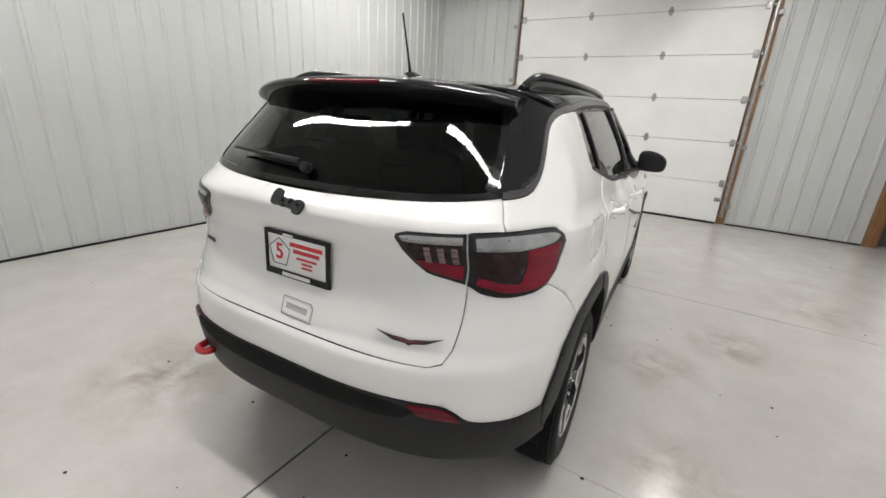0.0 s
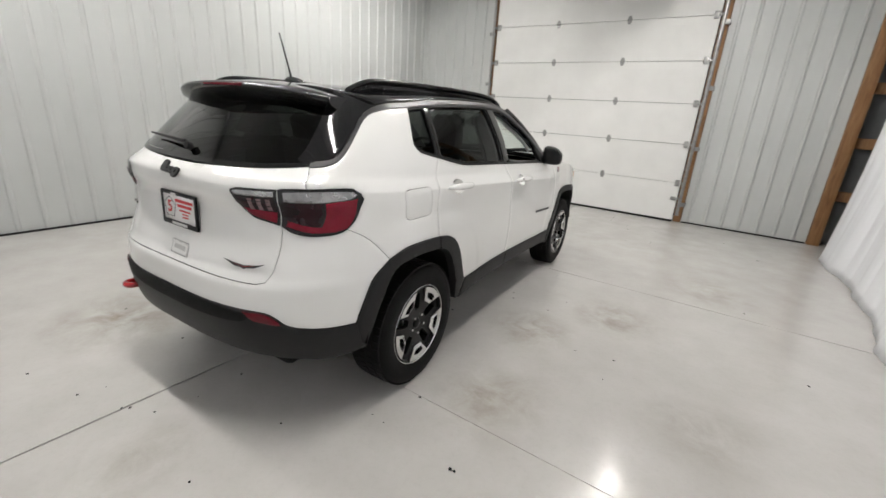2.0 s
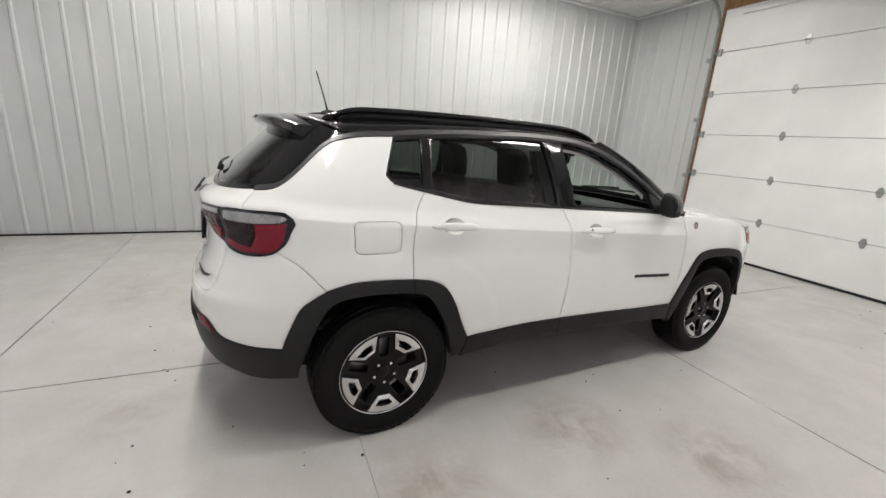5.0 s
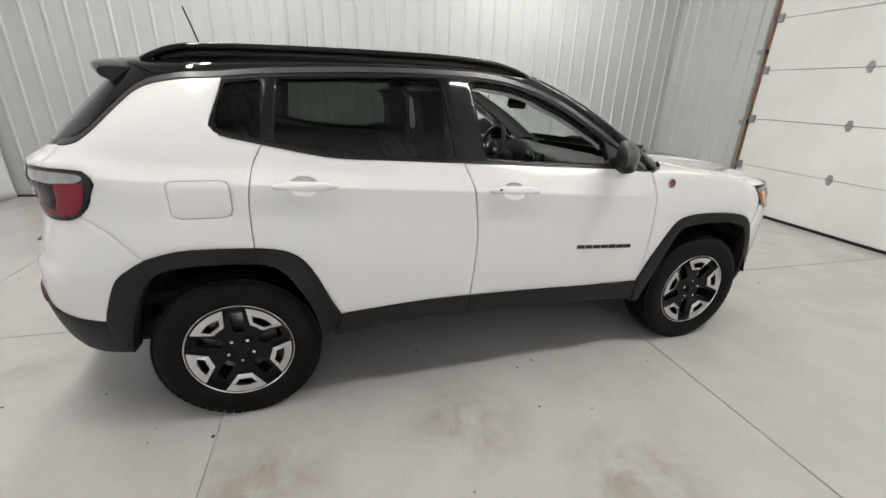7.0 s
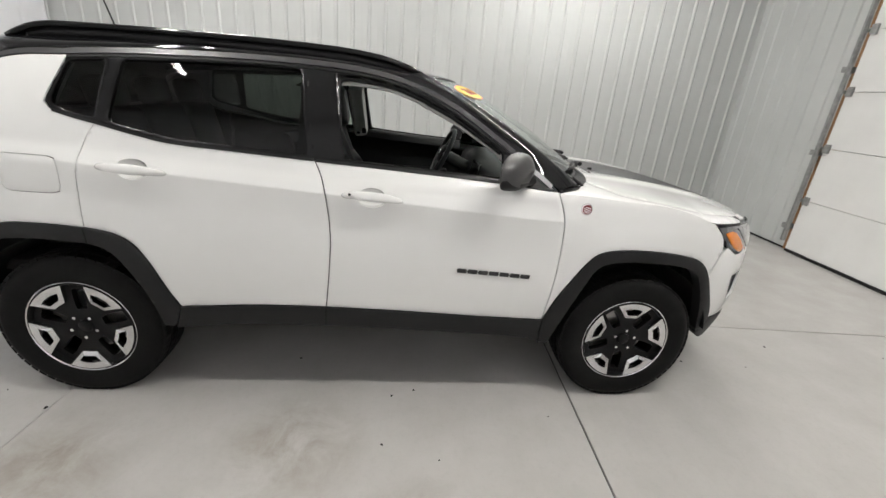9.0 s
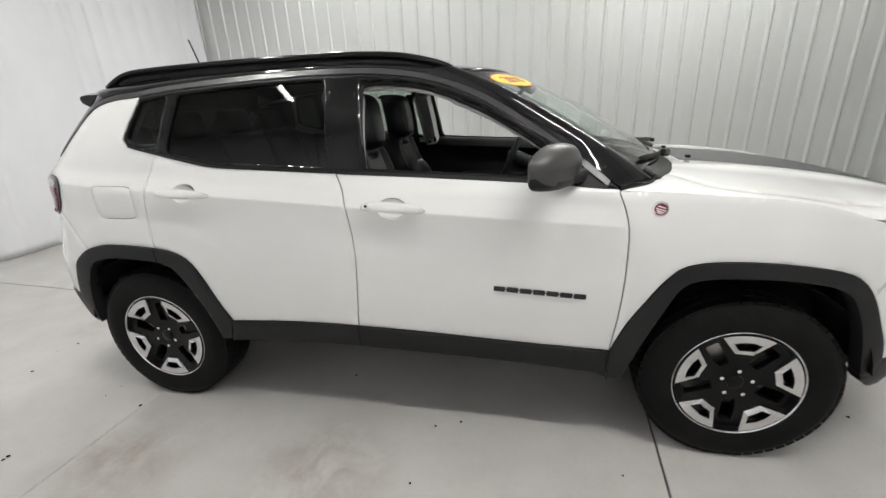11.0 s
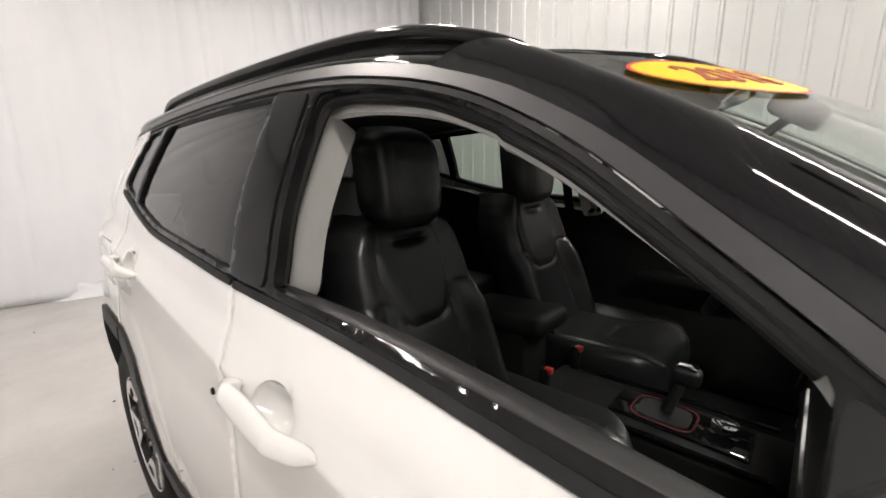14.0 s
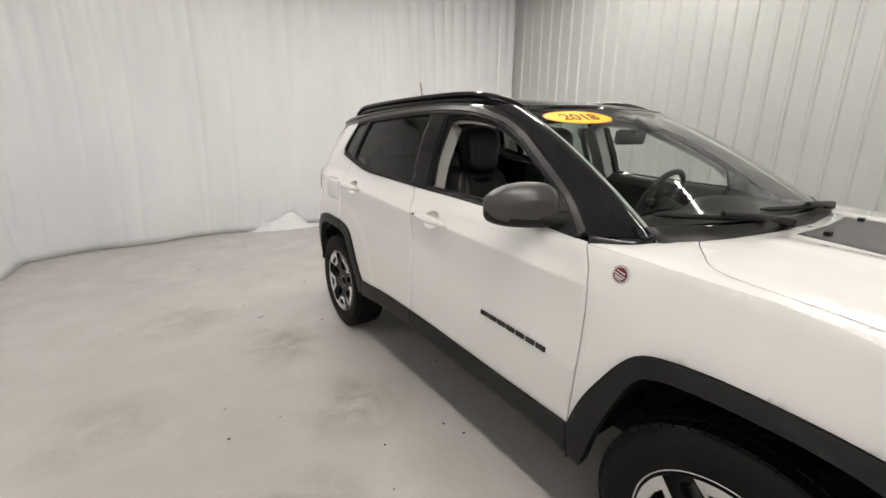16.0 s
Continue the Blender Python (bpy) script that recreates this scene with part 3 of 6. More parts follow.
def hanging(name, path, seed, label, lean=0.0):
    c = thing(name, label, "curtain", ROOM)
    part("sheet", curtain(path, seed, lean=lean), CURTAIN, c, "white vinyl sheet", angle=None)
    part("rail", tube([(p[0] + lean, p[1], 3.945) for p in spline(path, 0.2)], 0.014, 8), GALV, c, "thin steel curtain wire")
    return c


hanging("curtain", [(-3.90, -3.60), (-2.6, -3.74), (-1.0, -3.84), (0.4, -3.88), (1.8, -3.78), (2.9, -3.62), (3.46, -3.36), (3.60, -3.05)], 1.3, "white vinyl curtain hanging in folds to the floor")
hanging("curtain", [(3.44, -3.34), (3.50, -1.8), (3.52, 0.2), (3.50, 1.6), (3.36, 2.5), (3.40, 3.6), (3.38, 4.6), (3.30, 5.30)], 4.1, "white vinyl curtain hanging in folds to the floor", 0.30)


def crumple():
    """The spare foot of the curtain, pushed up into stiff folds on the floor."""
    rows = []
    for i in range(29):
        a = i / 28
        u = -0.18 + 1.22 * a
        top = 0.20 * math.exp(-((a - 0.52) / 0.16) ** 2) + 0.10 * math.exp(-((a - 0.80) / 0.10) ** 2) + 0.02
        row = []
        for k in range(17):
            b = k / 16
            fold = abs(math.sin(10.0 * a + 4.5 * b + 1.4 * math.sin(7 * a))) ** 0.55
            h = top * (1 - b) ** 0.75 * (0.45 + 0.70 * fold)
            v = -3.86 + 0.30 * b * (0.35 + 0.65 * math.sin(math.pi * min(1, max(0, a))) ** 0.7) + 0.045 * (fold - 0.5) * (1 - b)
            row.append((u + 0.05 * math.sin(6 * b + 9 * a), v, max(0.004, h + 0.012 * noise.noise(Vector((a * 6, b * 7, 2))))))
        rows.append(row)
    return thick(grid(rows), 0.003)


tagged(part("curtain_hem", crumple(), CURTAIN, None, "crumpled white vinyl hem lying on the floor", angle=None, m=ROOM), category="curtain hem")


# small dark grit and stains on the floor
def grit(points, r):
    bm = bmesh.new()
    for x, y in points:
        s = r * random.uniform(0.5, 1.3)
        b = bmesh.ops.create_icosphere(bm, subdivisions=1, radius=s)
        for v in b["verts"]:
            v.co = Vector((v.co.x * random.uniform(0.8, 1.6) + x, v.co.y * random.uniform(0.8, 1.6) + y, (v.co.z + s) * 0.4))
    return bm


rng = random.Random(5)
spots = [(rng.uniform(-3.5, 3.0), rng.uniform(-3.4, 5.6)) for _ in range(60)] + [(rng.gauss(0.15, 0.35), rng.gauss(-1.1, 0.25)) for _ in range(10)] + [(rng.gauss(1.3, 0.4), rng.gauss(0.6, 0.7)) for _ in range(14)]
tagged(part("floor_grit", grit(spots, 0.006), DARK, None, "dark grit and crumbs scattered on the concrete"), category="grit", kind="stuff")


# ---- the car: its outer skin ----
# x to the car's right, y forward from the rear axle, z up. A skin point is given by q and z: q runs along the side in metres from
# y = YC (q = 0) forward to y = YF, from there round the front to its middle (one more), and backwards from 0 to -1 at the middle of the rear.
def curve1(x, xs, ys):
    """A smooth curve through knots, without overshoot."""
    xs, ys = np.asarray(xs, float), np.asarray(ys, float)
    x = np.clip(np.asarray(x, float), xs[0], xs[-1])
    d = np.diff(ys) / np.diff(xs)
    m = np.empty_like(ys)
    m[0], m[-1] = d[0], d[-1]
    for i in range(1, len(xs) - 1):
        m[i] = 0 if d[i - 1] * d[i] <= 0 else 2 * d[i - 1] * d[i] / (d[i - 1] + d[i])
    i = np.clip(np.searchsorted(xs, x) - 1, 0, len(xs) - 2)
    h = xs[i + 1] - xs[i]
    t = (x - xs[i]) / h
    return ys[i] * (1 + 2 * t) * (1 - t) ** 2 + h * m[i] * t * (1 - t) ** 2 + ys[i + 1] * t * t * (3 - 2 * t) + h * m[i + 1] * t * t * (t - 1)


HALF = ((.15, .25, .35, .45, .55, .7, .85, 1.0, 1.08, 1.19, 1.25, 1.33, 1.45, 1.52, 1.58, 1.64), (.80, .845, .868, .882, .893, .899, .893, .878, .866, .833, .818, .79, .73, .69, .65, .60))
REAR = ((.2, .3, .4, .5, .6, .68, .75, .772, .80, .83, .95, 1.05, 1.13, 1.18, 1.22, 1.3, 1.4, 1.5, 1.6), (-.73, -.785, -.826, -.858, -.872, -.866, -.862, -.855, -.834, -.826, -.788, -.778, -.802, -.802, -.74, -.66, -.56, -.46, -.36))
FRONT = ((.2, .3, .45, .6, .75, .9, .98, 1.05, 1.1), (3.38, 3.44, 3.50, 3.53, 3.53, 3.50, 3.46, 3.36, 3.2))
YC, YF, NR, NF, YW = 0.1, 2.6, 3.3, 2.7, 2.637


def arc_table(n):
    th = np.linspace(0, np.pi / 2, 2001)
    c, s = np.cos(th) ** (2 / n), np.sin(th) ** (2 / n)
    l = np.concatenate([[0], np.cumsum(np.hypot(np.diff(c), np.diff(s)))])
    return l / l[-1], c, s


TAB_R, TAB_F = arc_table(NR), arc_table(NF)


def skin(q, z):
    """Points of the outer skin; q below -1 goes on round the left side."""
    q, z = np.broadcast_arrays(np.asarray(q, float), np.asarray(z, float))
    left = q < -1
    q = np.where(left, -2 - q, q)
    b = curve1(z, *HALF)
    y = np.clip(q, 0, YF - YC) + YC
    b = b * (1 - .008 * ((y - 1.3) / 1.3) ** 2)
    x = b.copy()
    u = np.clip(-q, 0, 1)
    x = np.where(q < 0, b * np.interp(u, TAB_R[0], TAB_R[1]), x)
    y = np.where(q < 0, YC - (YC - curve1(z, *REAR)) * np.interp(u, TAB_R[0], TAB_R[2]), y)
    u = np.clip(q - (YF - YC), 0, 1)
    f = q > YF - YC
    x = np.where(f, b * np.interp(u, TAB_F[0], TAB_F[1]), x)
    y = np.where(f, YF + (curve1(z, *FRONT) - YF) * np.interp(u, TAB_F[0], TAB_F[2]), y)
    # the glasshouse draws in towards the windscreen
    k = np.clip((y - 0.95) / .60, 0, 1)
    x = x - .068 * k * k * (3 - 2 * k) * np.interp(z, (1.10, 1.24, 1.46, 1.60), (0, 1, .98, .6)) * (q < YF - YC)
    # shoulder crease and swollen wheel arches
    d = z - (1.125 - .0634 * y)
    fade = np.clip((q + .40) / .1, 0, 1) * np.clip((2.25 - q) / .35, 0, 1)
    x = x + fade * .019 * np.where(d > 0, np.clip(1 - d / .06, 0, 1), np.clip(1 + d / .15, 0, 1) ** 1.5)
    x = x - .002 * np.exp(-((z - .70) / .13) ** 2) * np.clip((q - .35) / .25, 0, 1) * np.clip((2.1 - q) / .25, 0, 1)
    for yw in (0.0, YW):
        r = (np.abs(y - yw) ** 2.8 + np.maximum(z - .33, 0) ** 2.8) ** (1 / 2.8)
        t = np.clip((.665 - r) / .045, 0, 1)
        x = x + .002 * (.5 * t + .5 * t * t * (3 - 2 * t)) * np.clip((1.0 + q) / .5, 0, 1) * np.clip((3.2 - q) / .4, 0, 1)
    return np.stack([np.where(left, -x, x), y, z], -1)


WR, WF = 1.55, 1.42


def metric(q):
    q = np.asarray(q, float)
    return np.where(q < 0, q * WR, np.where(q > YF - YC, YF - YC + (q - YF + YC) * WF, q))


def unmetric(m):
    m = np.asarray(m, float)
    return np.where(m < 0, m / WR, np.where(m > YF - YC, YF - YC + (m - YF + YC) / WF, m))


def skin_off(q, z, off):
    """Skin points moved out along their normals."""
    e = 1e-3
    p = skin(q, z)
    n = np.cross(skin(np.asarray(q) + e, z) - skin(np.asarray(q) - e, z), skin(q, np.asarray(z) + e) - skin(q, np.asarray(z) - e))
    n /= np.maximum(np.linalg.norm(n, axis=-1, keepdims=True), 1e-9)
    return p + n * np.asarray(off)[..., None], n


def outline(*segs, step=0.025):
    """A closed outline in (q, z) from smooth lines that meet at corners, in even steps of length."""
    out = []
    for s in segs:
        line = spline([(float(metric(q)), z) for q, z in s], step)
        out += line if not out or (line[0] - out[-1]).length > 1e-6 else line[1:]
    if (out[0] - out[-1]).length < 1e-6:
        out.pop()
    return out


def inset(loop, d):
    """Moves a closed outline inward by d."""
    a = np.array([tuple(p) for p in loop])
    area = 0.5 * np.sum(a[:, 0] * np.roll(a[:, 1], -1) - np.roll(a[:, 0], -1) * a[:, 1])
    t = np.roll(a, -1, axis=0) - np.roll(a, 1, axis=0)
    t /= np.maximum(np.linalg.norm(t, axis=1, keepdims=True), 1e-9)
    n = np.stack([-t[:, 1], t[:, 0]], -1) * (1 if area > 0 else -1)
    return a + n * d


def mirrored(me, name):
    m2 = me.copy()
    m2.name = name
    m2.transform(Matrix.Diagonal((-1, 1, 1, 1)))
    m2.flip_normals()
    return m2


def lift_mesh(name, v, f, on, where, rim, mat, roll=0.002):
    """Raises filled outlines onto a surface: where(points, off) gives places and normals. The edge is rolled in and given depth."""
    off = np.where(on, -roll, 0.0)
    p, n = where(v, off)
    bm = bmesh.new()
    vs = [bm.verts.new(c) for c in p]
    for t in f:
        bm.faces.new([vs[i] for i in t])
    bm.verts.index_update()
    # face outwards
    bm.normal_update()
    s = sum(fc.normal.dot(Vector(n[fc.verts[0].index])) for fc in bm.faces)
    if s < 0:
        bmesh.ops.reverse_faces(bm, faces=bm.faces)
    if rim:
        edge = [e for e in bm.edges if len(e.link_faces) == 1]
        vi = {vv: Vector(n[vv.index]) for e in edge for vv in e.verts}
        low = {vv: bm.verts.new(vv.co - nn * rim) for vv, nn in vi.items()}
        for e in edge:
            a, b = e.verts
            lp = e.link_loops[0]
            if lp.vert != a:
                a, b = b, a
            bm.faces.new((b, a, low[a], low[b]))
            e.smooth = False
    for fc in bm.faces:
        fc.smooth = True
    bm.verts.ensure_lookup_table()
    loose = [vv for vv in bm.verts if not vv.link_faces]
    bmesh.ops.delete(bm, geom=loose, context="VERTS")
    me = bpy.data.meshes.new(name)
    bm.to_mesh(me)
    bm.free()
    me.materials.append(mat)
    return me


def patch(name, loop, mat, off=0.0, gap=0.0025, rim=0.018, res=0.02, holes=(), roll=0.002, creased=False):
    """A panel of the skin inside an outline."""
    lp = inset(loop, gap) if gap else loop
    extra = []
    if creased:
        for q in np.arange(-.42, 2.3, .012):
            y = float(skin(q, 1.11)[1])
            extra += [(float(metric(q)), 1.125 - .0634 * y + d) for d in (-.005, .0005, .006)]
    v, f, on = fill2d(lp, [np.array([tuple(p) for p in h]) for h in holes], res, extra)

    def where(v, o):
        return skin_off(unmetric(v[:, 0]), v[:, 1], o + off)

    return lift_mesh(name, v, f, on, where, rim, mat, roll)


def both(name, me, parent, label=""):
    """A part for the right side and its mirror image for the left."""
    r = part(name, me, None, parent, label)
    l = part(name, mirrored(me, name), None, parent, label)
    return r, l


def sym(line):
    """Goes on from the middle of the rear to the left side."""
    return [(-2 - q, z) for q, z in reversed(line)]


suv = thing("suv", "white compact sport utility vehicle with black roof and cladding", "car")

QS = [(.093, 1.272), (.05, 1.195), (.03, 1.108), (.02, 1.02), (.02, .924), (.022, .852)]
BS = [(.955, 1.184), (.985, 1.12), (1.007, 1.038), (1.025, .86), (1.017, .683), (1.002, .513)]
FS = [(2.04, 1.118), (2.079, .994), (2.084, .819), (2.074, .648), (2.055, .475)]
BELT_R = [(.093, 1.272), (.256, 1.235), (.391, 1.213), (.636, 1.20), (.955, 1.184)]
BELT_F = [(.955, 1.184), (1.368, 1.16), (1.769, 1.139), (2.04, 1.118)]
SILL_R = [(.356, .491), (.481, .50), (.757, .513), (1.002, .513)]
SILL_F = [(1.002, .513), (1.393, .50), (1.723, .484), (2.055, .475)]
FLARE_R1 = [(-.355, .556), (-.324, .692), (-.298, .767), (-.247, .828), (-.171, .858), (-.08, .86), (.022, .852)]
FLARE_R2 = [(.022, .852), (.13, .832), (.205, .788), (.261, .701), (.311, .583), (.356, .491)]
ARCH_R = [(-.328, .395), (-.291, .543), (-.264, .653), (-.237, .736), (-.201, .78), (-.124, .795), (-.033, .79), (.055, .777), (.12, .742), (.18, .653), (.235, .53), (.268, .385)]
FLARE_F = [(2.055, .475), (2.104, .60), (2.164, .705), (2.224, .793), (2.285, .845), (2.40, .865), (2.54, .865), (2.649, .847), (2.713, .815), (2.753, .74), (2.789, .631), (2.845, .473)]
ARCH_F = [(2.11, .33), (2.165, .51), (2.224, .66), (2.275, .762), (2.34, .797), (2.48, .808), (2.608, .80), (2.689, .765), (2.728, .683), (2.773, .513), (2.813, .40)]
DTRIM = [(-.508, 1.252), (-.462, 1.258), (-.43, 1.275), (-.407, 1.315), (-.388, 1.37), (-.362, 1.435), (-.335, 1.468), (-.29, 1.489), (-.197, 1.507), (-.043, 1.518)]
DLO_T = [(-.043, 1.518), (.145, 1.537), (.421, 1.552), (.671, 1.560), (.912, 1.560), (1.142, 1.549), (1.358, 1.508), (1.543, 1.433), (1.705, 1.337), (1.838, 1.248), (1.95, 1.164), (2.0, 1.122)]
QW = [(-.043, 1.518), (-.062, 1.44), (-.077, 1.375), (-.08, 1.34), (-.06, 1.314), (.005, 1.292), (.093, 1.272)]
LAMP_TOP = [(-.482, 1.172), (-.358, 1.170), (-.338, 1.148)]
LAMP_OUT = [(-.338, 1.148), (-.332, 1.125), (-.352, 1.085), (-.372, 1.035), (-.398, .998)]
LAMP_LOW = [(-.398, .998), (-.43, .980), (-.498, .974), (-.552, .99), (-.575, 1.012)]
SPLIT = [(-1, .655), (-.836, .654), (-.662, .653), (-.59, .643), (-.552, .603), (-.522, .583), (-.448, .565), (-.355, .556)]
BUMP_SEAM = [(-.398, .998), (-.36, .97), (-.32, .93), (-.247, .828)]
TG_SIDE = [(-.575, 1.012), (-.582, .90), (-.592, .819), (-.606, .782), (-.632, .771)]
TG_LOW = [(-.632, .771), (-.843, .777), (-1, .778)]

quarter = patch("quarter_panel", outline(QS[::-1], QW[::-1], DTRIM[::-1], [(-.508, 1.252), (-.484, 1.172)], LAMP_TOP, LAMP_OUT, BUMP_SEAM, [(-.247, .828), (-.171, .858), (-.08, .86), (.022, .852)]), PAINT,
                gap=0.0015, creased=True, res=0.015, holes=[outline([(-.174, 1.118), (-.165, 1.136), (-.150, 1.140), (-.045, 1.137), (-.032, 1.13), (-.027, 1.11), (-.027, 1.02), (-.032, .995), (-.05, .987), (-.155, .988), (-.170, .997), (-.176, 1.02), (-.174, 1.118)])])
both("quarter_panel", quarter, suv, "white painted rear quarter panel")
FUEL = outline([(-.174, 1.118), (-.165, 1.136), (-.150, 1.140), (-.045, 1.137), (-.032, 1.13), (-.027, 1.11), (-.027, 1.02), (-.032, .995), (-.05, .987), (-.155, .988), (-.170, .997), (-.176, 1.02), (-.174, 1.118)])
part("fuel_flap", patch("fuel_flap", FUEL, PAINT, gap=0.003, rim=0.012), None, suv, "white rounded fuel flap")
part("quarter_filler", mirrored(patch("quarter_filler", FUEL, PAINT, off=-0.001, gap=0.0, rim=0.012), "quarter_filler"), None, suv)


def scoop(q, z):
    """The oval opening behind a door handle."""
    return [(q - .004 + .062 * math.cos(a), z + .002 + .0400 * math.sin(a)) for a in np.linspace(0, 2 * math.pi, 28, endpoint=False)]


rd = both("rear_door", patch("rear_door", outline(QS[::1], FLARE_R2, SILL_R, BS[::-1], BELT_R[::-1]), PAINT, creased=True, res=0.015, holes=[scoop(.243, 1.103)]), suv, "white rear passenger door")
fd = both("front_door", patch("front_door", outline(BS, SILL_F, FS[::-1], BELT_F[::-1]), PAINT, creased=True, res=0.015, holes=[scoop(1.205, 1.047)]), suv, "white front door")
EDGE_F = [(2.04, 1.112), (2.25, 1.104), (2.45, 1.092), (2.58, 1.080), (2.68, 1.052), (2.765, 1.004)]
both("front_fender", patch("front_fender", outline(FS[::-1], [(2.04, 1.118), (2.04, 1.112)], EDGE_F, [(2.765, 1.004), (2.80, .93), (2.795, .86), (2.765, .78), (2.757, .735)], FLARE_F[:10][::-1]), PAINT, gap=0.002), suv, "white front fender")

RB = outline(TG_LOW[::-1], TG_SIDE[::-1], LAMP_LOW[::-1], BUMP_SEAM, FLARE_R1[:4][::-1], SPLIT[::-1],
             sym(SPLIT[::-1]), [(-2 - q, z) for q, z in FLARE_R1[:4]], [(-2 - q, z) for q, z in BUMP_SEAM[::-1]], [(-2 - q, z) for q, z in LAMP_LOW], [(-2 - q, z) for q, z in TG_SIDE], [(-2 - q, z) for q, z in TG_LOW])
part("rear_bumper", patch("rear_bumper", RB, PAINT, off=0.0, gap=0.0008), None, suv, "white painted rear bumper")
TG_TOP = [(-1, 1.226), (-.893, 1.228), (-.672, 1.241), (-.508, 1.258)]
TG_R = [(-.508, 1.258), (-.484, 1.172)]
TG_L = [(-.484, 1.172), (-.555, 1.170), (-.575, 1.012)]
TG = outline(TG_TOP, TG_R, [TG_L[0], TG_L[1]], [TG_L[1], TG_L[2]], TG_SIDE, TG_LOW,
             [(-2 - q, z) for q, z in TG_LOW[::-1]], [(-2 - q, z) for q, z in TG_SIDE[::-1]], [(-2 - TG_L[2][0], TG_L[2][1]), (-2 - TG_L[1][0], TG_L[1][1])], [(-2 - TG_L[1][0], TG_L[1][1]), (-2 - TG_L[0][0], TG_L[0][1])],
             [(-2 - q, z) for q, z in TG_R[::-1]], [(-2 - q, z) for q, z in TG_TOP[::-1]])
tailgate = part("tailgate", patch("tailgate", TG, PAINT, gap=0.003), None, suv, "white painted tailgate")

def ribbon(line, w0, w1, step=0.02):
    """A band along a line of the skin, from w0 to w1 on its upper side."""
    a = np.array([tuple(p) for p in spline([(float(metric(q)), z) for q, z in line], step)])
    t = np.gradient(a, axis=0)
    t /= np.linalg.norm(t, axis=1, keepdims=True)
    n = np.stack([-t[:, 1], t[:, 0]], -1)
    return [Vector(p) for p in np.concatenate([a + n * w0, (a + n * w1)[::-1]])]


# black lower cladding
LOW_R = [(-.328, .395), (-.40, .388), (-.465, .388), (-.55, .408), (-.75, .428), (-1, .435)]
CL = outline(SPLIT, [(-.355, .556), (-.291, .543)], [(-.291, .543), (-.31, .47), (-.328, .395)], LOW_R, [(-2 - q, z) for q, z in LOW_R[::-1]],
             [(-2 + .328, .395), (-2 + .31, .47), (-2 + .291, .543)], [(-2 + .291, .543), (-2 + .355, .556)], [(-2 - q, z) for q, z in SPLIT[::-1]])
bumper_clad = part("bumper_cladding", patch("bumper_cladding", CL, CLAD, off=0.004, gap=0.002, rim=0.06), None, suv, "black grained plastic lower bumper")
# recess shade under the bumper, painted as a raised dark patch
SLOT_SHADE = [(-.648, .640), (-.672, .598), (-.85, .584), (-1, .582), (-1.15, .584), (-1.328, .598), (-1.352, .640), (-1.15, .650), (-1, .651), (-.85, .650), (-.648, .640)]
part("slot_shade", patch("slot_shade", outline(SLOT_SHADE), DARK, off=0.007, gap=0, rim=0.01), None, bumper_clad, "flat dark patch painted for the shade in the bumper recess")
REFL = [(-.668, .646), (-.60, .640), (-.566, .612), (-.556, .597), (-.60, .604), (-.64, .615), (-.668, .646)]
both("reflector", patch("reflector", outline(REFL, step=0.012), DEEPLENS, off=0.010, gap=0, rim=0.012, res=0.015), bumper_clad, "red rear reflector")
both("wheel_arch", patch("wheel_arch", outline([(-.355, .556), *FLARE_R1[1:-1], *FLARE_R2], [(.356, .491), (.315, .385)], [(.315, .385), (.268, .385)], ARCH_R[::-1], [(-.328, .395), (-.345, .47), (-.355, .556)]), CLAD, off=0.009, gap=0.001, rim=0.05), suv, "black plastic wheel arch flare")
both("wheel_arch", patch("wheel_arch", outline(FLARE_F, [(2.845, .473), (2.84, .40), (2.813, .40)], ARCH_F[::-1], [(2.11, .33), (2.06, .34)], [(2.06, .34), (2.05, .40), (2.055, .475)]), CLAD, off=0.009, gap=0.001, rim=0.05), suv, "black plastic wheel arch flare")
both("sill_cladding", patch("sill_cladding", outline([*SILL_R, (1.393, .50), (1.723, .484), (2.055, .475)], [(2.055, .475), (2.05, .40), (2.06, .33)], [(2.06, .33), (2.0, .362), (1.6, .388), (1.0, .408), (.62, .405), (.40, .385), (.32, .375)], [(.32, .375), (.34, .43), (.356, .491)]), CLAD, off=0.010, gap=0.001, rim=0.05), suv, "black plastic sill cladding")
both("sill_foot", patch("sill_foot", outline([(.36, .42), (1.0, .42), (2.02, .37)], [(2.02, .37), (2.0, .35)], [(2.0, .35), (1.0, .385), (.40, .385)], [(.40, .385), (.36, .42)]), DARK, off=-0.055, gap=0.0, rim=0.05), suv)
for line in ([(1.002, .513), (1.000, .46), (.998, .408)], [(2.055, .475), (2.056, .40), (2.06, .335)], [(.022, .852), (.026, .82), (.030, .783)]):
    both("panel_gap", patch("panel_gap", ribbon(line, -.0022, .0022), DARK, off=.0115, gap=0, rim=.004, res=0, roll=0), suv)

# tail lamps: dark bezel, red, smoked and clear lenses
OUTER = outline([(-.561, 1.170), (-.482, 1.172), *LAMP_TOP[1:]], LAMP_OUT, LAMP_LOW, [(-.579, 1.012), (-.561, 1.170)])
INNER = outline([(-.563, 1.170), (-.682, 1.167), (-.704, 1.158)], [(-.704, 1.158), (-.708, 1.145), (-.695, 1.11), (-.679, 1.073), (-.656, 1.043), (-.62, 1.03), (-.581, 1.016)], [(-.581, 1.016), (-.563, 1.170)])
lamps = both("tail_lamp", patch("tail_lamp", OUTER, BLACK, off=0.006, gap=0.0008, rim=0.03, res=0.02), suv, "tail lamp with red, smoked and clear lens")
inner = both("tail_lamp", patch("tail_lamp", INNER, BLACK, off=0.006, gap=0.0008, rim=0.02, res=0.02), suv, "tail lamp set in the tailgate")


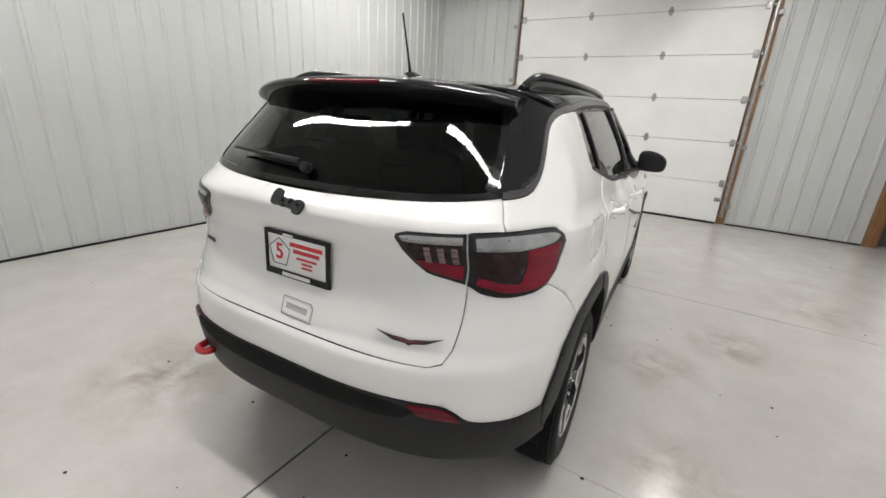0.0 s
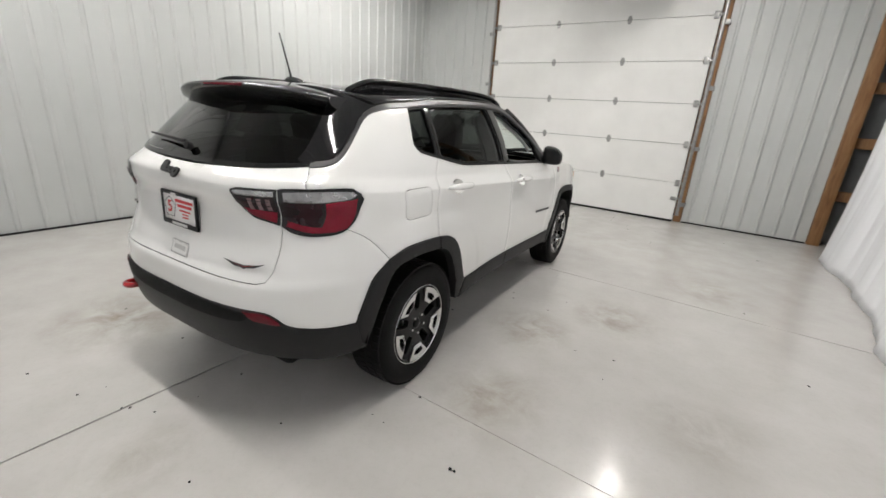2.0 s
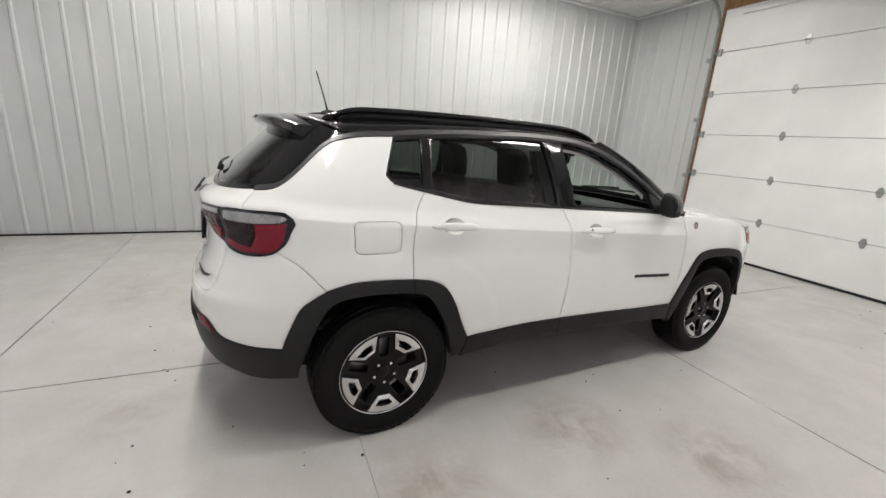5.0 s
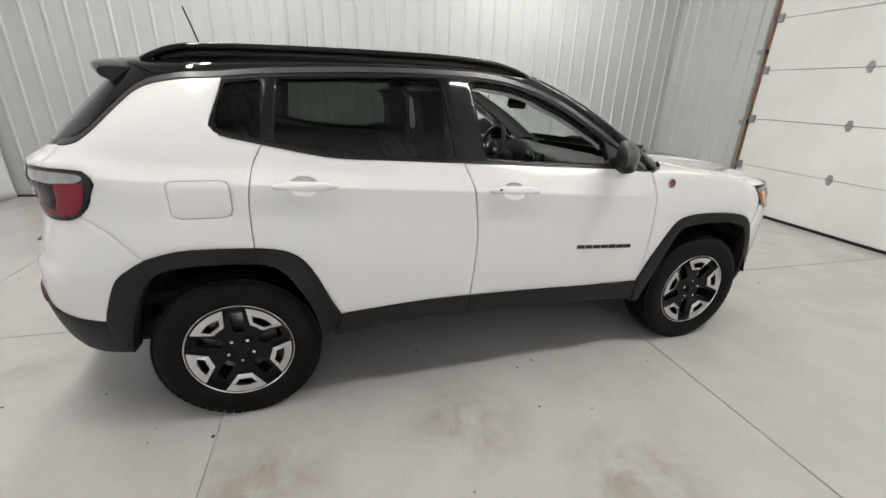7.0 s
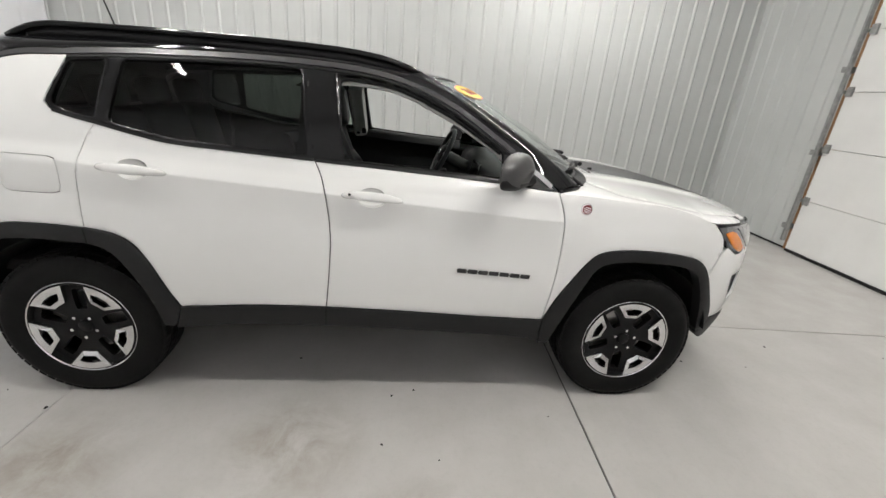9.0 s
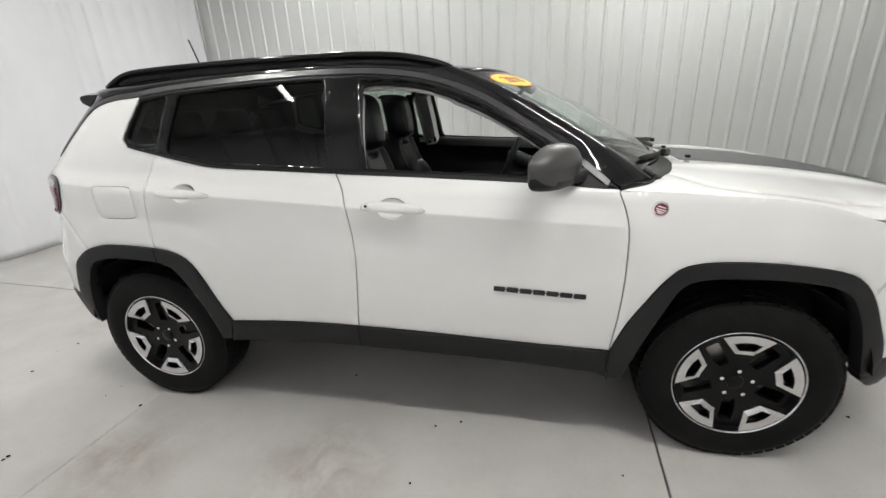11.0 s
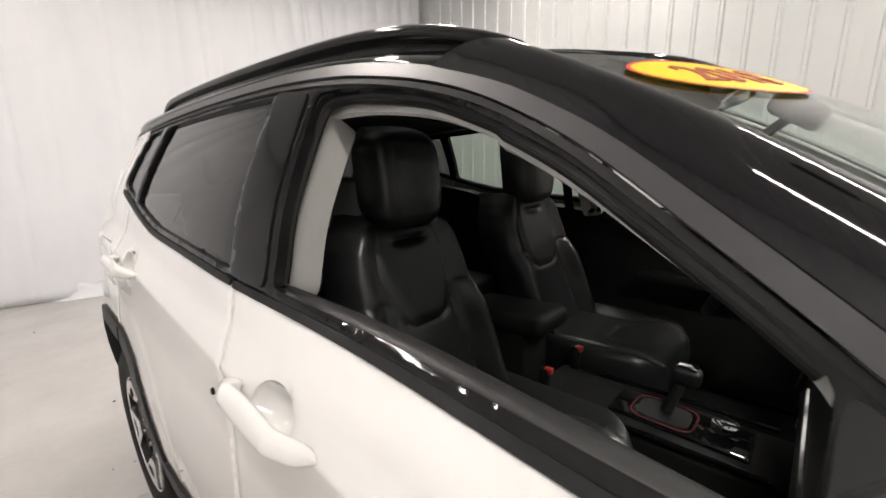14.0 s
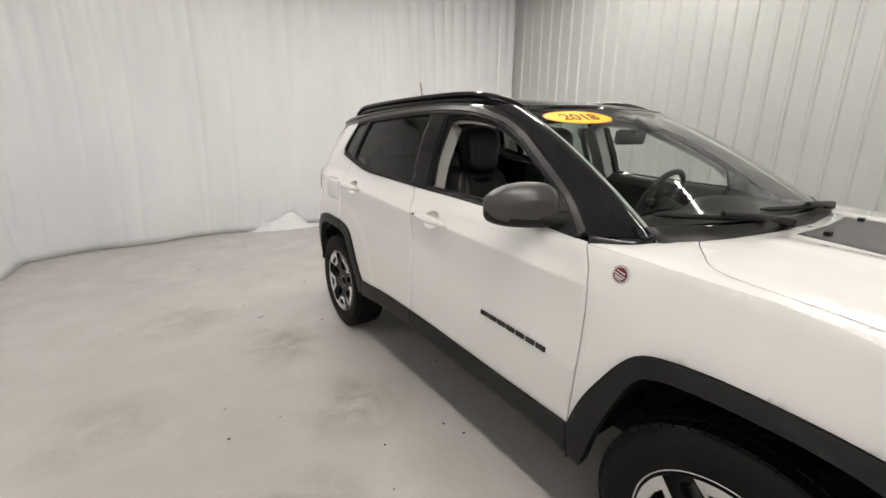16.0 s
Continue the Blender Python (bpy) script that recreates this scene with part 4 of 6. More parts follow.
def lens(name, pts, mat, parents, off=0.011, rim=0.006, step=0.012, res=0.016):
    me = patch(name, outline(*pts, step=step), mat, off=off, gap=0, rim=rim, res=res, roll=0.003)
    part(name, me, None, parents[0])
    part(name, mirrored(me, name), None, parents[1])


lens("clear_lens", [[(-.548, 1.158), (-.48, 1.161), (-.375, 1.157), (-.352, 1.146)], [(-.352, 1.146), (-.372, 1.128), (-.45, 1.118), (-.550, 1.122)], [(-.550, 1.122), (-.548, 1.158)]], CLEARL, lamps)
lens("smoked_lens", [[(-.552, 1.118), (-.48, 1.115), (-.447, 1.113)], [(-.447, 1.113), (-.462, 1.05), (-.482, .996)], [(-.485, .996), (-.51, .992), (-.545, 1.002), (-.564, 1.022)], [(-.564, 1.022), (-.552, 1.118)]], SMOKE, lamps)
lens("red_lens", [[(-.443, 1.114), (-.38, 1.121), (-.352, 1.128)], [(-.352, 1.128), (-.365, 1.085), (-.385, 1.03), (-.41, 1.0), (-.479, .989)], [(-.479, .989), (-.458, 1.05), (-.443, 1.114)]], REDLENS, lamps)
lens("lens_bar", [[(-.562, 1.018), (-.50, .992), (-.43, .992)], [(-.43, .992), (-.43, 1.014)], [(-.43, 1.014), (-.50, 1.018), (-.557, 1.042)], [(-.557, 1.042), (-.562, 1.018)]], REDLENS, lamps, off=0.014)
lens("clear_lens", [[(-.572, 1.160), (-.68, 1.157), (-.697, 1.15)], [(-.697, 1.15), (-.69, 1.138), (-.575, 1.138)], [(-.575, 1.138), (-.572, 1.160)]], CLEARL, inner)
lens("smoked_lens", [[(-.576, 1.134), (-.688, 1.134)], [(-.688, 1.134), (-.676, 1.092)], [(-.676, 1.092), (-.580, 1.080)], [(-.580, 1.080), (-.576, 1.134)]], SMOKE, inner)
lens("red_lens", [[(-.581, 1.076), (-.674, 1.088)], [(-.674, 1.088), (-.664, 1.064), (-.646, 1.050), (-.62, 1.041), (-.588, 1.030)], [(-.588, 1.030), (-.581, 1.076)]], REDLENS, inner)
for a in (-.592, -.618, -.644):
    lens("lens_bar", [[(a - .006, 1.128), (a + .006, 1.128)], [(a + .006, 1.128), (a + .004, 1.085)], [(a + .004, 1.085), (a - .008, 1.085)], [(a - .008, 1.085), (a - .006, 1.128)]], LENSBAR, inner, off=0.014, step=0.01, res=0)

# side glass and its frames
W_Q = [(-.040, 1.500), (.105, 1.518), (.085, 1.290), (.0, 1.308), (-.052, 1.328), (-.064, 1.35), (-.060, 1.40)]
W_R = [(.165, 1.522), (.421, 1.537), (.671, 1.545), (.875, 1.546), (.925, 1.205), (.636, 1.220), (.391, 1.234), (.256, 1.256), (.135, 1.282)]
W_F = [(1.03, 1.538), (1.137, 1.538), (1.262, 1.521), (1.358, 1.493), (1.543, 1.417), (1.705, 1.320), (1.785, 1.264), (1.785, 1.163), (1.55, 1.172), (1.368, 1.182), (1.075, 1.198)]


def rounded(pts, step=0.012):
    """A closed outline with slightly rounded corners."""
    out = []
    m = [Vector((float(metric(q)), z)) for q, z in pts]
    for i, p in enumerate(m):
        a, b = m[i - 1], m[(i + 1) % len(m)]
        ra, rb = min(0.02, (a - p).length * 0.3), min(0.02, (b - p).length * 0.3)
        s, e = p + (a - p).normalized() * ra, p + (b - p).normalized() * rb
        for k in range(4):
            t = k / 3
            out.append(s * (1 - t) ** 2 + p * 2 * t * (1 - t) + e * t * t)
    res = []
    for a, b in zip(out, out[1:] + out[:1]):
        n = max(1, int((b - a).length / 0.03))
        res += [a.lerp(b, k / n) for k in range(n)]
    return res


LQ, LR, LF = rounded(W_Q), rounded(W_R), rounded(W_F)
DLO = outline(DLO_T, [(2.0, 1.122), (2.035, 1.119)], [*BELT_F[::-1]][0:0] or [(2.035, 1.119), (1.769, 1.139), (1.368, 1.16), (.955, 1.184)], BELT_R[::-1], QW[::-1])
both("window_frame", patch("window_frame", DLO, SATIN, off=-0.004, gap=0.001, rim=0.022, holes=[LQ, LR, LF], roll=0.004, res=0.012), suv, "black window frames and pillars")
pil = patch("pillar_trim", rounded([(.895, 1.548), (1.015, 1.540), (1.062, 1.190), (.945, 1.198)]), SATIN, off=0.001, gap=0.002, rim=0.006, res=0.012, roll=0.0003)
both("pillar_trim", pil, suv, "gloss black door pillar trim")
both("window", patch("window", LQ, PRIVACY, off=-0.014, gap=-0.004, rim=0.0, roll=0), suv, "dark tinted quarter window")
door_glass = patch("window", LR, PRIVACY, off=-0.016, gap=-0.004, rim=0.0, roll=0)
part("window", door_glass, None, suv, "dark tinted rear door window")
# the far pane's tint is thinned to stand in for extra brightness
far_glass = mirrored(door_glass, "window")
far_glass.materials[0] = BRIGHTGL
part("window", far_glass, None, suv, "greenish rear door window, its privacy tint thinned to look brighter")
part("window_seal", patch("window_seal", outline([(.96, 1.190), (1.368, 1.168), (1.765, 1.148), (2.0, 1.130)], [(2.0, 1.130), (2.0, 1.117)], [(2.0, 1.117), (1.765, 1.136), (1.368, 1.156), (.96, 1.178)], [(.96, 1.178), (.96, 1.190)], step=0.03), CLAD, off=0.004, gap=0, rim=0.01, res=0), None, suv)
part("window_seal", patch("window_seal", outline([(-.05, 1.314), (.093, 1.278), (.256, 1.243), (.391, 1.221), (.636, 1.208), (.95, 1.192)], [(.95, 1.192), (.95, 1.180)], [(.95, 1.180), (.636, 1.196), (.391, 1.209), (.256, 1.231), (.093, 1.266), (-.05, 1.302)], [(-.05, 1.302), (-.05, 1.314)], step=0.03), RUBBER, off=0.004, gap=0, rim=0.01, res=0), None, suv)
# inner edges of the open front door window: run seal, grey frame, bead and the cap of the door panel
RUN = [(1.062, 1.205), (1.046, 1.32), (1.034, 1.44), (1.031, 1.50), (1.040, 1.530), (1.075, 1.540), (1.137, 1.538), (1.262, 1.521), (1.358, 1.493), (1.543, 1.417), (1.705, 1.320), (1.782, 1.268)]
both("run_seal", patch("run_seal", ribbon(RUN, -.001, .010, .012), RUBBER, off=-.012, gap=0, rim=.010, res=0, roll=.002), suv, "black window run seal")
both("inner_frame", patch("inner_frame", ribbon(RUN, -.007, .004, .012), CAPM, off=-.024, gap=0, rim=.010, res=0, roll=.003), suv, "satin grey inner door frame")


def bead(line, w, off, r):
    """A round seal along a line of the skin."""
    a = ribbon(line, w, w, .015)
    a = a[:len(a) // 2]
    pts = skin_off(unmetric(np.array([p.x for p in a])), np.array([p.y for p in a]), np.full(len(a), off))[0]
    return tube([Vector(p) for p in pts], r, 8)


both("door_bead", mesh_of("door_bead", bead(RUN, -.008, -.036, .007), RUBBER), suv, "round black door seal")
CAP = spline([(1.00, 1.190), (1.368, 1.172), (1.78, 1.150)], .03)


def cap_rows():
    rows = []
    for p in CAP:
        e = Vector(skin_off(p.x, p.y, np.array(0.0))[0])
        rows.append([e + Vector((dx, 0, dz)) for dx, dz in ((-.026, -.06), (-.026, -.012), (-.030, -.005), (-.038, -.002), (-.056, -.003), (-.070, -.010), (-.078, -.022), (-.082, -.06))])
    return rows


both("door_cap", mesh_of("door_cap", grid(cap_rows()), CAPM, angle=None), suv, "soft grey top of the front door panel")
TRIM_LINE = [*DTRIM, *DLO_T[1:-1], (2.0, 1.124)]
both("trim_strip", patch("trim_strip", ribbon(TRIM_LINE, 0.001, 0.022), TRIM, off=0.006, gap=0, rim=0.012, res=0, roll=0.003), suv, "satin grey strip along the roof line")
both("seal_strip", patch("seal_strip", ribbon(TRIM_LINE[9:], -0.011, -0.002), RUBBER, off=0.002, gap=0, rim=0.01, res=0, roll=0.003), suv)

# black pillar beside the rear glass, rear glass
G_SIDE = [(-.535, 1.268), (-.520, 1.314), (-.508, 1.40), (-.500, 1.47), (-.500, 1.545)]
DP = outline([(-.510, 1.262), (-.462, 1.280), (-.442, 1.292), (-.424, 1.325), (-.406, 1.375), (-.380, 1.442), (-.350, 1.482), (-.30, 1.508), (-.28, 1.515)], [(-.28, 1.515), (-.30, 1.56)], [(-.30, 1.56), (-.50, 1.565)], G_SIDE[::-1], [(-.535, 1.268), (-.510, 1.262)])
both("pillar_trim", patch("pillar_trim", DP, BLACK, off=0.003, gap=0.001, rim=0.015, res=0.014, roll=0.0004), suv, "gloss black rear pillar trim")
G_LOW = [(-1, 1.250), (-.85, 1.251), (-.70, 1.256), (-.58, 1.263), (-.535, 1.268)]
RG = outline(G_LOW, G_SIDE, [(-.50, 1.545), (-.75, 1.552), (-1, 1.555)], [(-1, 1.555), (-1.25, 1.552), (-1.5, 1.545)], [(-2 - q, z) for q, z in G_SIDE[::-1]], [(-2 - q, z) for q, z in G_LOW[::-1]])
part("rear_window", patch("rear_window", RG, REARGL, off=-0.002, gap=0.0, rim=0.0, roll=0), None, tailgate, "dark tinted rear window")
both("glass_edge", patch("glass_edge", ribbon(G_SIDE, -0.003, 0.030)[::1], BLACK, off=0.001, gap=0, rim=0.01, res=0), tailgate, "black edge of the rear window")
EDGE_G = [(-.505, 1.262), (-.60, 1.250), (-.75, 1.240), (-1, 1.236), (-1.25, 1.240), (-1.40, 1.250), (-1.495, 1.262)]
part("glass_edge", patch("glass_edge", outline([(q, z - 0.006) for q, z in EDGE_G], [(q, z + 0.012) for q, z in EDGE_G[::-1]]), SATIN, off=0.004, gap=0, rim=0.01, res=0, roll=0.003), None, tailgate, "black strip under the rear window")
part("wiper", joined(tube([skin_off(-1.02, 1.285, np.array(.03))[0], skin_off(-1.13, 1.292, np.array(.03))[0], skin_off(-1.30, 1.297, np.array(.028))[0]], [.010, .008, .005], 8),
                     moved(cyl(.018, .03, 16, bevel=.005), Matrix.Translation(skin_off(-1.0, 1.28, np.array(.004))[0]) @ pose(0, 0, 0, 70))), RUBBER, tailgate, "black rear wiper")

# roof and front pillars
ROOF_Z = ((-.50, -.2, .1, .5, 1.0, 1.35, 1.62, 1.75), (1.585, 1.606, 1.618, 1.630, 1.628, 1.610, 1.578, 1.553))
T_LINE = [(-.30, 1.515), (-.197, 1.530), (-.043, 1.541), (.145, 1.559), (.421, 1.574), (.671, 1.582), (.912, 1.582), (1.137, 1.571), (1.30, 1.543)]
A_LINE = [(1.30, 1.543), (1.418, 1.508), (1.560, 1.450), (1.722, 1.354), (1.853, 1.266), (1.968, 1.182), (2.045, 1.122)]
HDR_C, BASE_C = Vector((.575, 1.55, 1.553)), Vector((.72, 2.285, 1.133))


def roof_rows(off=0.0, n=28):
    line = spline([(float(metric(q)), z) for q, z in T_LINE], 0.03)
    k = len(line)
    rows = []
    for i, p in enumerate(line):
        e = skin_off(unmetric(p.x), p.y, np.array(off + 0.002))[0]
        s = i / (k - 1)
        fwd = 0.30 * max(0, (s - 0.70) / 0.30) ** 1.5 - 0.20 * max(0, (0.28 - s) / 0.28) ** 1.3
        yc = e[1] + fwd
        zc = float(curve1(yc, *ROOF_Z)) + off
        row = []
        for j in range(n + 1):
            ph = math.pi / 2 * j / n
            c, sn = math.cos(ph) ** (2 / 2.5), math.sin(ph) ** (2 / 2.5)
            row.append(Vector((e[0] * c, e[1] + (yc - e[1]) * sn ** 1.5, e[2] + (zc - e[2]) * sn)))
        rows.append(row + [Vector((-p.x, p.y, p.z)) for p in reversed(row[:-1])])
    return rows


ROOF = roof_rows()
SUN = (20, 47, 11, 45)
part("roof", thick(grid(ROOF, SUN), 0.012), BLACK, suv, "gloss black roof", angle=None)
inner_roof = roof_rows(-0.035)
part("headliner", thick(grid([[Vector((p.x * 0.97, p.y, p.z)) for p in r] for r in inner_roof[3:-1]], (19, 42, 12, 44)), 0.006), HEADL, suv, "dark grey headliner", angle=None)


def wind(a, b, off=0.0):
    """A place on the windscreen: a from -1 to 1 across, b from 0 at the base to 1 at the roof."""
    base, top = Vector((0, 2.47, 1.125)), ROOF[-1][28] + Vector((0, 0.004, -0.004))
    bc, tc = BASE_C, HDR_C
    m, c = base.lerp(top, b), bc.lerp(tc, b)
    m = m + Vector((0, 0.018, 0.028)) * 4 * b * (1 - b)
    c = c + Vector((0.0, 0.012, 0.022)) * 4 * b * (1 - b)
    w = abs(a) ** 2.3
    return Vector((a * c.x, m.y + (c.y - m.y) * w, m.z + (c.z - m.z) * w)) + Vector((0, 0.5, 0.86)) * off


screen = part("windscreen", grid([[wind(-1.0 + 2.0 * i / 32, j / 16) for i in range(33)] for j in range(17)]), CLEARG, suv, "clear windscreen", angle=None)


def pillar_rows():
    a = spline([(float(metric(q)), z) for q, z in A_LINE], 0.03)
    k = len(a)
    rows = []
    for i, p in enumerate(a):
        e = Vector(skin_off(unmetric(p.x), p.y, np.array(0.002))[0])
        b = 1 - i / (k - 1)
        g = wind(1.0, b)
        row = []
        for j in range(9):
            t = j / 8
            mid = e.lerp(g, t) + Vector((0.55, 0.25, 0.6)).normalized() * 0.030 * 4 * t * (1 - t) * (0.55 + 0.45 * b)
            row.append(mid)
        rows.append(row)
    return rows


def shell(rows):
    """A closed skin with an inner face a finger's width further in."""
    return grid([r + [p + Vector((-0.008, -0.003, -0.006)) for p in reversed(r)] + [r[0]] for r in rows])


pr = pillar_rows()
both("front_pillar", mesh_of("front_pillar", shell(pr), BLACK, angle=None), suv, "gloss black windscreen pillar")
both("pillar_lining", mesh_of("pillar_lining", shell([[p + Vector((-0.030, 0.0, -0.008)) for p in r] for r in pr]), LINER, angle=None), suv, "light grey pillar lining")
# header between the roof's front edge and the glass
hdr = [[ROOF[-1][j] for j in range(4, 53)], [wind(1 - 2 * j / 48, 0.985, 0.001) for j in range(49)]]
part("roof_header", thick(grid(hdr), 0.006), BLACK, suv, angle=None)
part("sunroof", grid([[Vector((p.x, p.y, p.z + 0.003)) for p in r[SUN[2] - 1:SUN[3] + 2]] for r in ROOF[SUN[0]:SUN[1] + 1]]), ROOFGL, suv, "dark tinted glass sunroof", angle=None)


# spoiler over the rear glass
def spoiler_rows():
    rows = []
    for i in range(41):
        a = -1 + i / 20
        x = a * 0.598
        k = abs(a) ** 3
        y_tip = -0.515 + 0.125 * k
        y_in = -0.24 + 0.03 * k
        z_top, z_tip = 1.604 - 0.042 * k - 0.02 * a * a, 1.584 - 0.034 * k - 0.012 * a * a
        sec = [(y_in, z_top + 0.003), (y_in - 0.10, z_top), (y_tip + 0.05, z_tip + 0.006), (y_tip + 0.008, z_tip), (y_tip, z_tip - 0.012), (y_tip + 0.008, z_tip - 0.032), (y_tip + 0.05, z_tip - 0.052), (y_tip + 0.12, z_tip - 0.085 - 0.03 * k), (y_in - 0.02, z_top - 0.12 - 0.03 * k)]
        rows.append([(x, y, z) for y, z in sec])
    return rows


sp = spoiler_rows()
bm = grid(sp)
for end in (sp[0], sp[-1]):
    bm.faces.new([bm.verts.new(p) for p in end])
spoiler = part("spoiler", bm, BLACK, suv, "gloss black roof spoiler", angle=50)
part("brake_light", thick(grid([[(x, -0.517 + 0.125 * (abs(x) / .585) ** 3 + dy, z) for x in np.linspace(-.16, .16, 15)] for dy, z in ((.010, 1.580), (.000, 1.577), (-.003, 1.570), (.002, 1.563))]), 0.008), DEEPLENS, spoiler, "dark red high brake light", angle=None)


# upper front: bonnet and fender tops
EDGE_Z = ((2.1, 2.3, 2.55, 2.7, 2.85, 2.95, 3.1, 3.3, 3.47), (1.112, 1.104, 1.086, 1.065, 1.03, 1.008, .998, .988, .978))
MID_Z = ((2.1, 2.46, 2.85, 3.1, 3.3, 3.42, 3.47), (1.165, 1.140, 1.108, 1.072, 1.03, .995, .979))


def upper(x, y, off=0.0):
    """The height of the bonnet's surface."""
    ze, zc = curve1(y, *EDGE_Z), curve1(y, *MID_Z)
    b = curve1(ze, *HALF) * (1 - .008 * ((np.minimum(y, YF) - 1.3) / 1.3) ** 2)
    f = np.clip((y - YF) / (curve1(ze, *FRONT) - YF), 0, 0.9999)
    xe = b * (1 - f ** NF) ** (1 / NF)
    r = np.clip(np.abs(x) / np.maximum(xe, 1e-3), 0, 1)
    bulge = 0.012 * np.exp(-((np.abs(x) - 0.40) / 0.05) ** 2) * np.clip((y - 2.4) / 0.3, 0, 1) * np.clip((3.4 - y) / 0.3, 0, 1)
    return ze + (zc - ze) * (1 - r ** 2.4) ** 0.62 + bulge + off


def upper_edge(y):
    ze = curve1(y, *EDGE_Z)
    b = curve1(ze, *HALF) * (1 - .008 * ((min(y, YF) - 1.3) / 1.3) ** 2)
    f = min(0.9999, max(0, (y - YF) / (float(curve1(ze, *FRONT)) - YF)))
    return float(b * (1 - f ** NF) ** (1 / NF))


def top_patch(name, loop, mat, off=0.0, gap=0.002, rim=0.015, res=0.03):
    lp = inset(loop, gap) if gap else np.array([tuple(p) for p in loop])
    v, f, on = fill2d(lp, (), res)

    def where(v, o):
        x, y = v[:, 0], v[:, 1]
        e = 2e-3
        n = np.stack([-(upper(x + e, y) - upper(x - e, y)) / (2 * e), -(upper(x, y + e) - upper(x, y - e)) / (2 * e), np.ones_like(x)], -1)
        n /= np.linalg.norm(n, axis=1, keepdims=True)
        return np.stack([x, y, upper(x, y)], -1) + n * (np.asarray(o) + off)[:, None], n

    return lift_mesh(name, v, f, on, where, rim, mat)


H_REAR = [(.615, 2.362), (.50, 2.405), (.30, 2.45), (0, 2.475)]
H_SEAM = [(.615, 2.362), (.66, 2.385), (.72, 2.425), (.775, 2.465), (.802, 2.53), (.805, 2.65), (.79, 2.82), (.75, 3.0), (.69, 3.17)]
H_FRONT = [(.69, 3.17), (.58, 3.285), (.42, 3.38), (.2, 3.435), (0, 3.45)]


def flat_loop(*segs, step=0.025):
    out = []
    for s in segs:
        line = spline(s, step)
        out += line if not out else line[1:]
    out.pop()
    return out


def mirror_x(line):
    return [(-x, y) for x, y in reversed(line)]


bonnet = part("bonnet", top_patch("bonnet", flat_loop(H_REAR[::-1], H_SEAM, H_FRONT, mirror_x(H_FRONT), mirror_x(H_SEAM), mirror_x(H_REAR[::-1])), PAINT, gap=0.0025, rim=0.02), None, suv, "white painted bonnet")
edge_line = [(upper_edge(y) - 0.0015, y) for y in (2.14, 2.3, 2.5, 2.6, 2.7, 2.8, 2.9, 3.0, 3.1, 3.18)]
both("fender_top", top_patch("fender_top", flat_loop([(.845, 2.142), (.80, 2.235), (.73, 2.288), (.615, 2.362)], H_SEAM, [H_SEAM[-1], edge_line[-1]], edge_line[::-1], [edge_line[0], (.845, 2.142)]), PAINT, gap=0.001), suv, "white top of the front fender")
DEC = flat_loop([(.27, 2.50), (.30, 2.8), (.31, 3.1), (.24, 3.38)], [(.24, 3.38), (0, 3.425), (-.24, 3.38)], [(-.24, 3.38), (-.31, 3.1), (-.30, 2.8), (-.27, 2.50)], [(-.27, 2.50), (0, 2.515), (.27, 2.50)])
part("decal", top_patch("decal", DEC, DECAL, off=0.0025, gap=0, rim=0.002), None, bonnet, "matte black centre decal")
for sx in (-.20, .20):
    part("washer_jet", moved(box(-.014, -.01, 0, .014, .01, .014, .004), Matrix.Translation((sx, 2.56, float(upper(np.array(sx), np.array(2.56))) + .002))), RUBBER, bonnet)

# cowl under the windscreen, wipers
cow = [[wind(-1 + 2 * i / 40, 0.06, 0.004) for i in range(41)], [wind(-1 + 2 * i / 40, -0.01, 0.0) + Vector((0, 0.012, 0.0)) for i in range(41)], [wind(-1 + 2 * i / 40, -0.05, -0.03) + Vector((0, 0.06, -0.015)) for i in range(41)]]
part("cowl", thick(grid(cow), 0.006), CLAD, suv, "black plastic scuttle panel", angle=None)
part("screen_band", grid([[wind(-.985 + 1.97 * i / 40, b, .0015) for i in range(41)] for b in (.005, .03, .055, .075)]), BLACK, screen, "black printed band along the foot of the windscreen", angle=None)
for x0, x1 in ((-.38, .24), (.20, .66)):
    arm_pts = [wind((x0 + (x1 - x0) * t) / .7, .02 + .075 * t, .030 + .016 * math.sin(math.pi * t)) for t in np.linspace(0, .62, 9)]
    blade = [wind((x0 + (x1 - x0) * t) / .7, .055 + .055 * t, .014) for t in np.linspace(.12, 1.0, 14)]
    wp = part("wiper", joined(tube(arm_pts, [.016, .015] + [.011] * 7, 8), moved(cyl(.022, .03, 16, bevel=.006), Matrix.Translation(wind(x0 / .7, .015, .012)))), RUBBER, suv, "black windscreen wiper")
    part("wiper_blade", joined(tube(blade, [.006] + [.010] * 12 + [.005], 6)), RUBBER, wp)
both("pillar_base", mesh_of("pillar_base", thick(grid([[Vector((.852, 2.145, 1.118)).lerp(Vector((.722, 2.288, 1.132)), t) + Vector((0, 0.035 * math.sin(math.pi * t), -0.012 * math.sin(math.pi * t) - d)) for t in np.linspace(0, 1, 11)] for d in (-0.02, 0.0, 0.012)]), 0.006), BLACK, angle=None), suv)

# front end
HL = outline([(2.777, .990), (2.88, .987), (3.0, .980), (3.12, .972)], [(3.12, .972), (3.12, .88)], [(3.12, .88), (3.0, .855), (2.934, .845), (2.885, .842)], [(2.885, .842), (2.83, .885), (2.80, .93), (2.777, .990)])
head = both("head_lamp", patch("head_lamp", HL, HEADB, off=0.004, gap=0.002, rim=0.03, res=0.025), suv, "head lamp with an amber side lens")
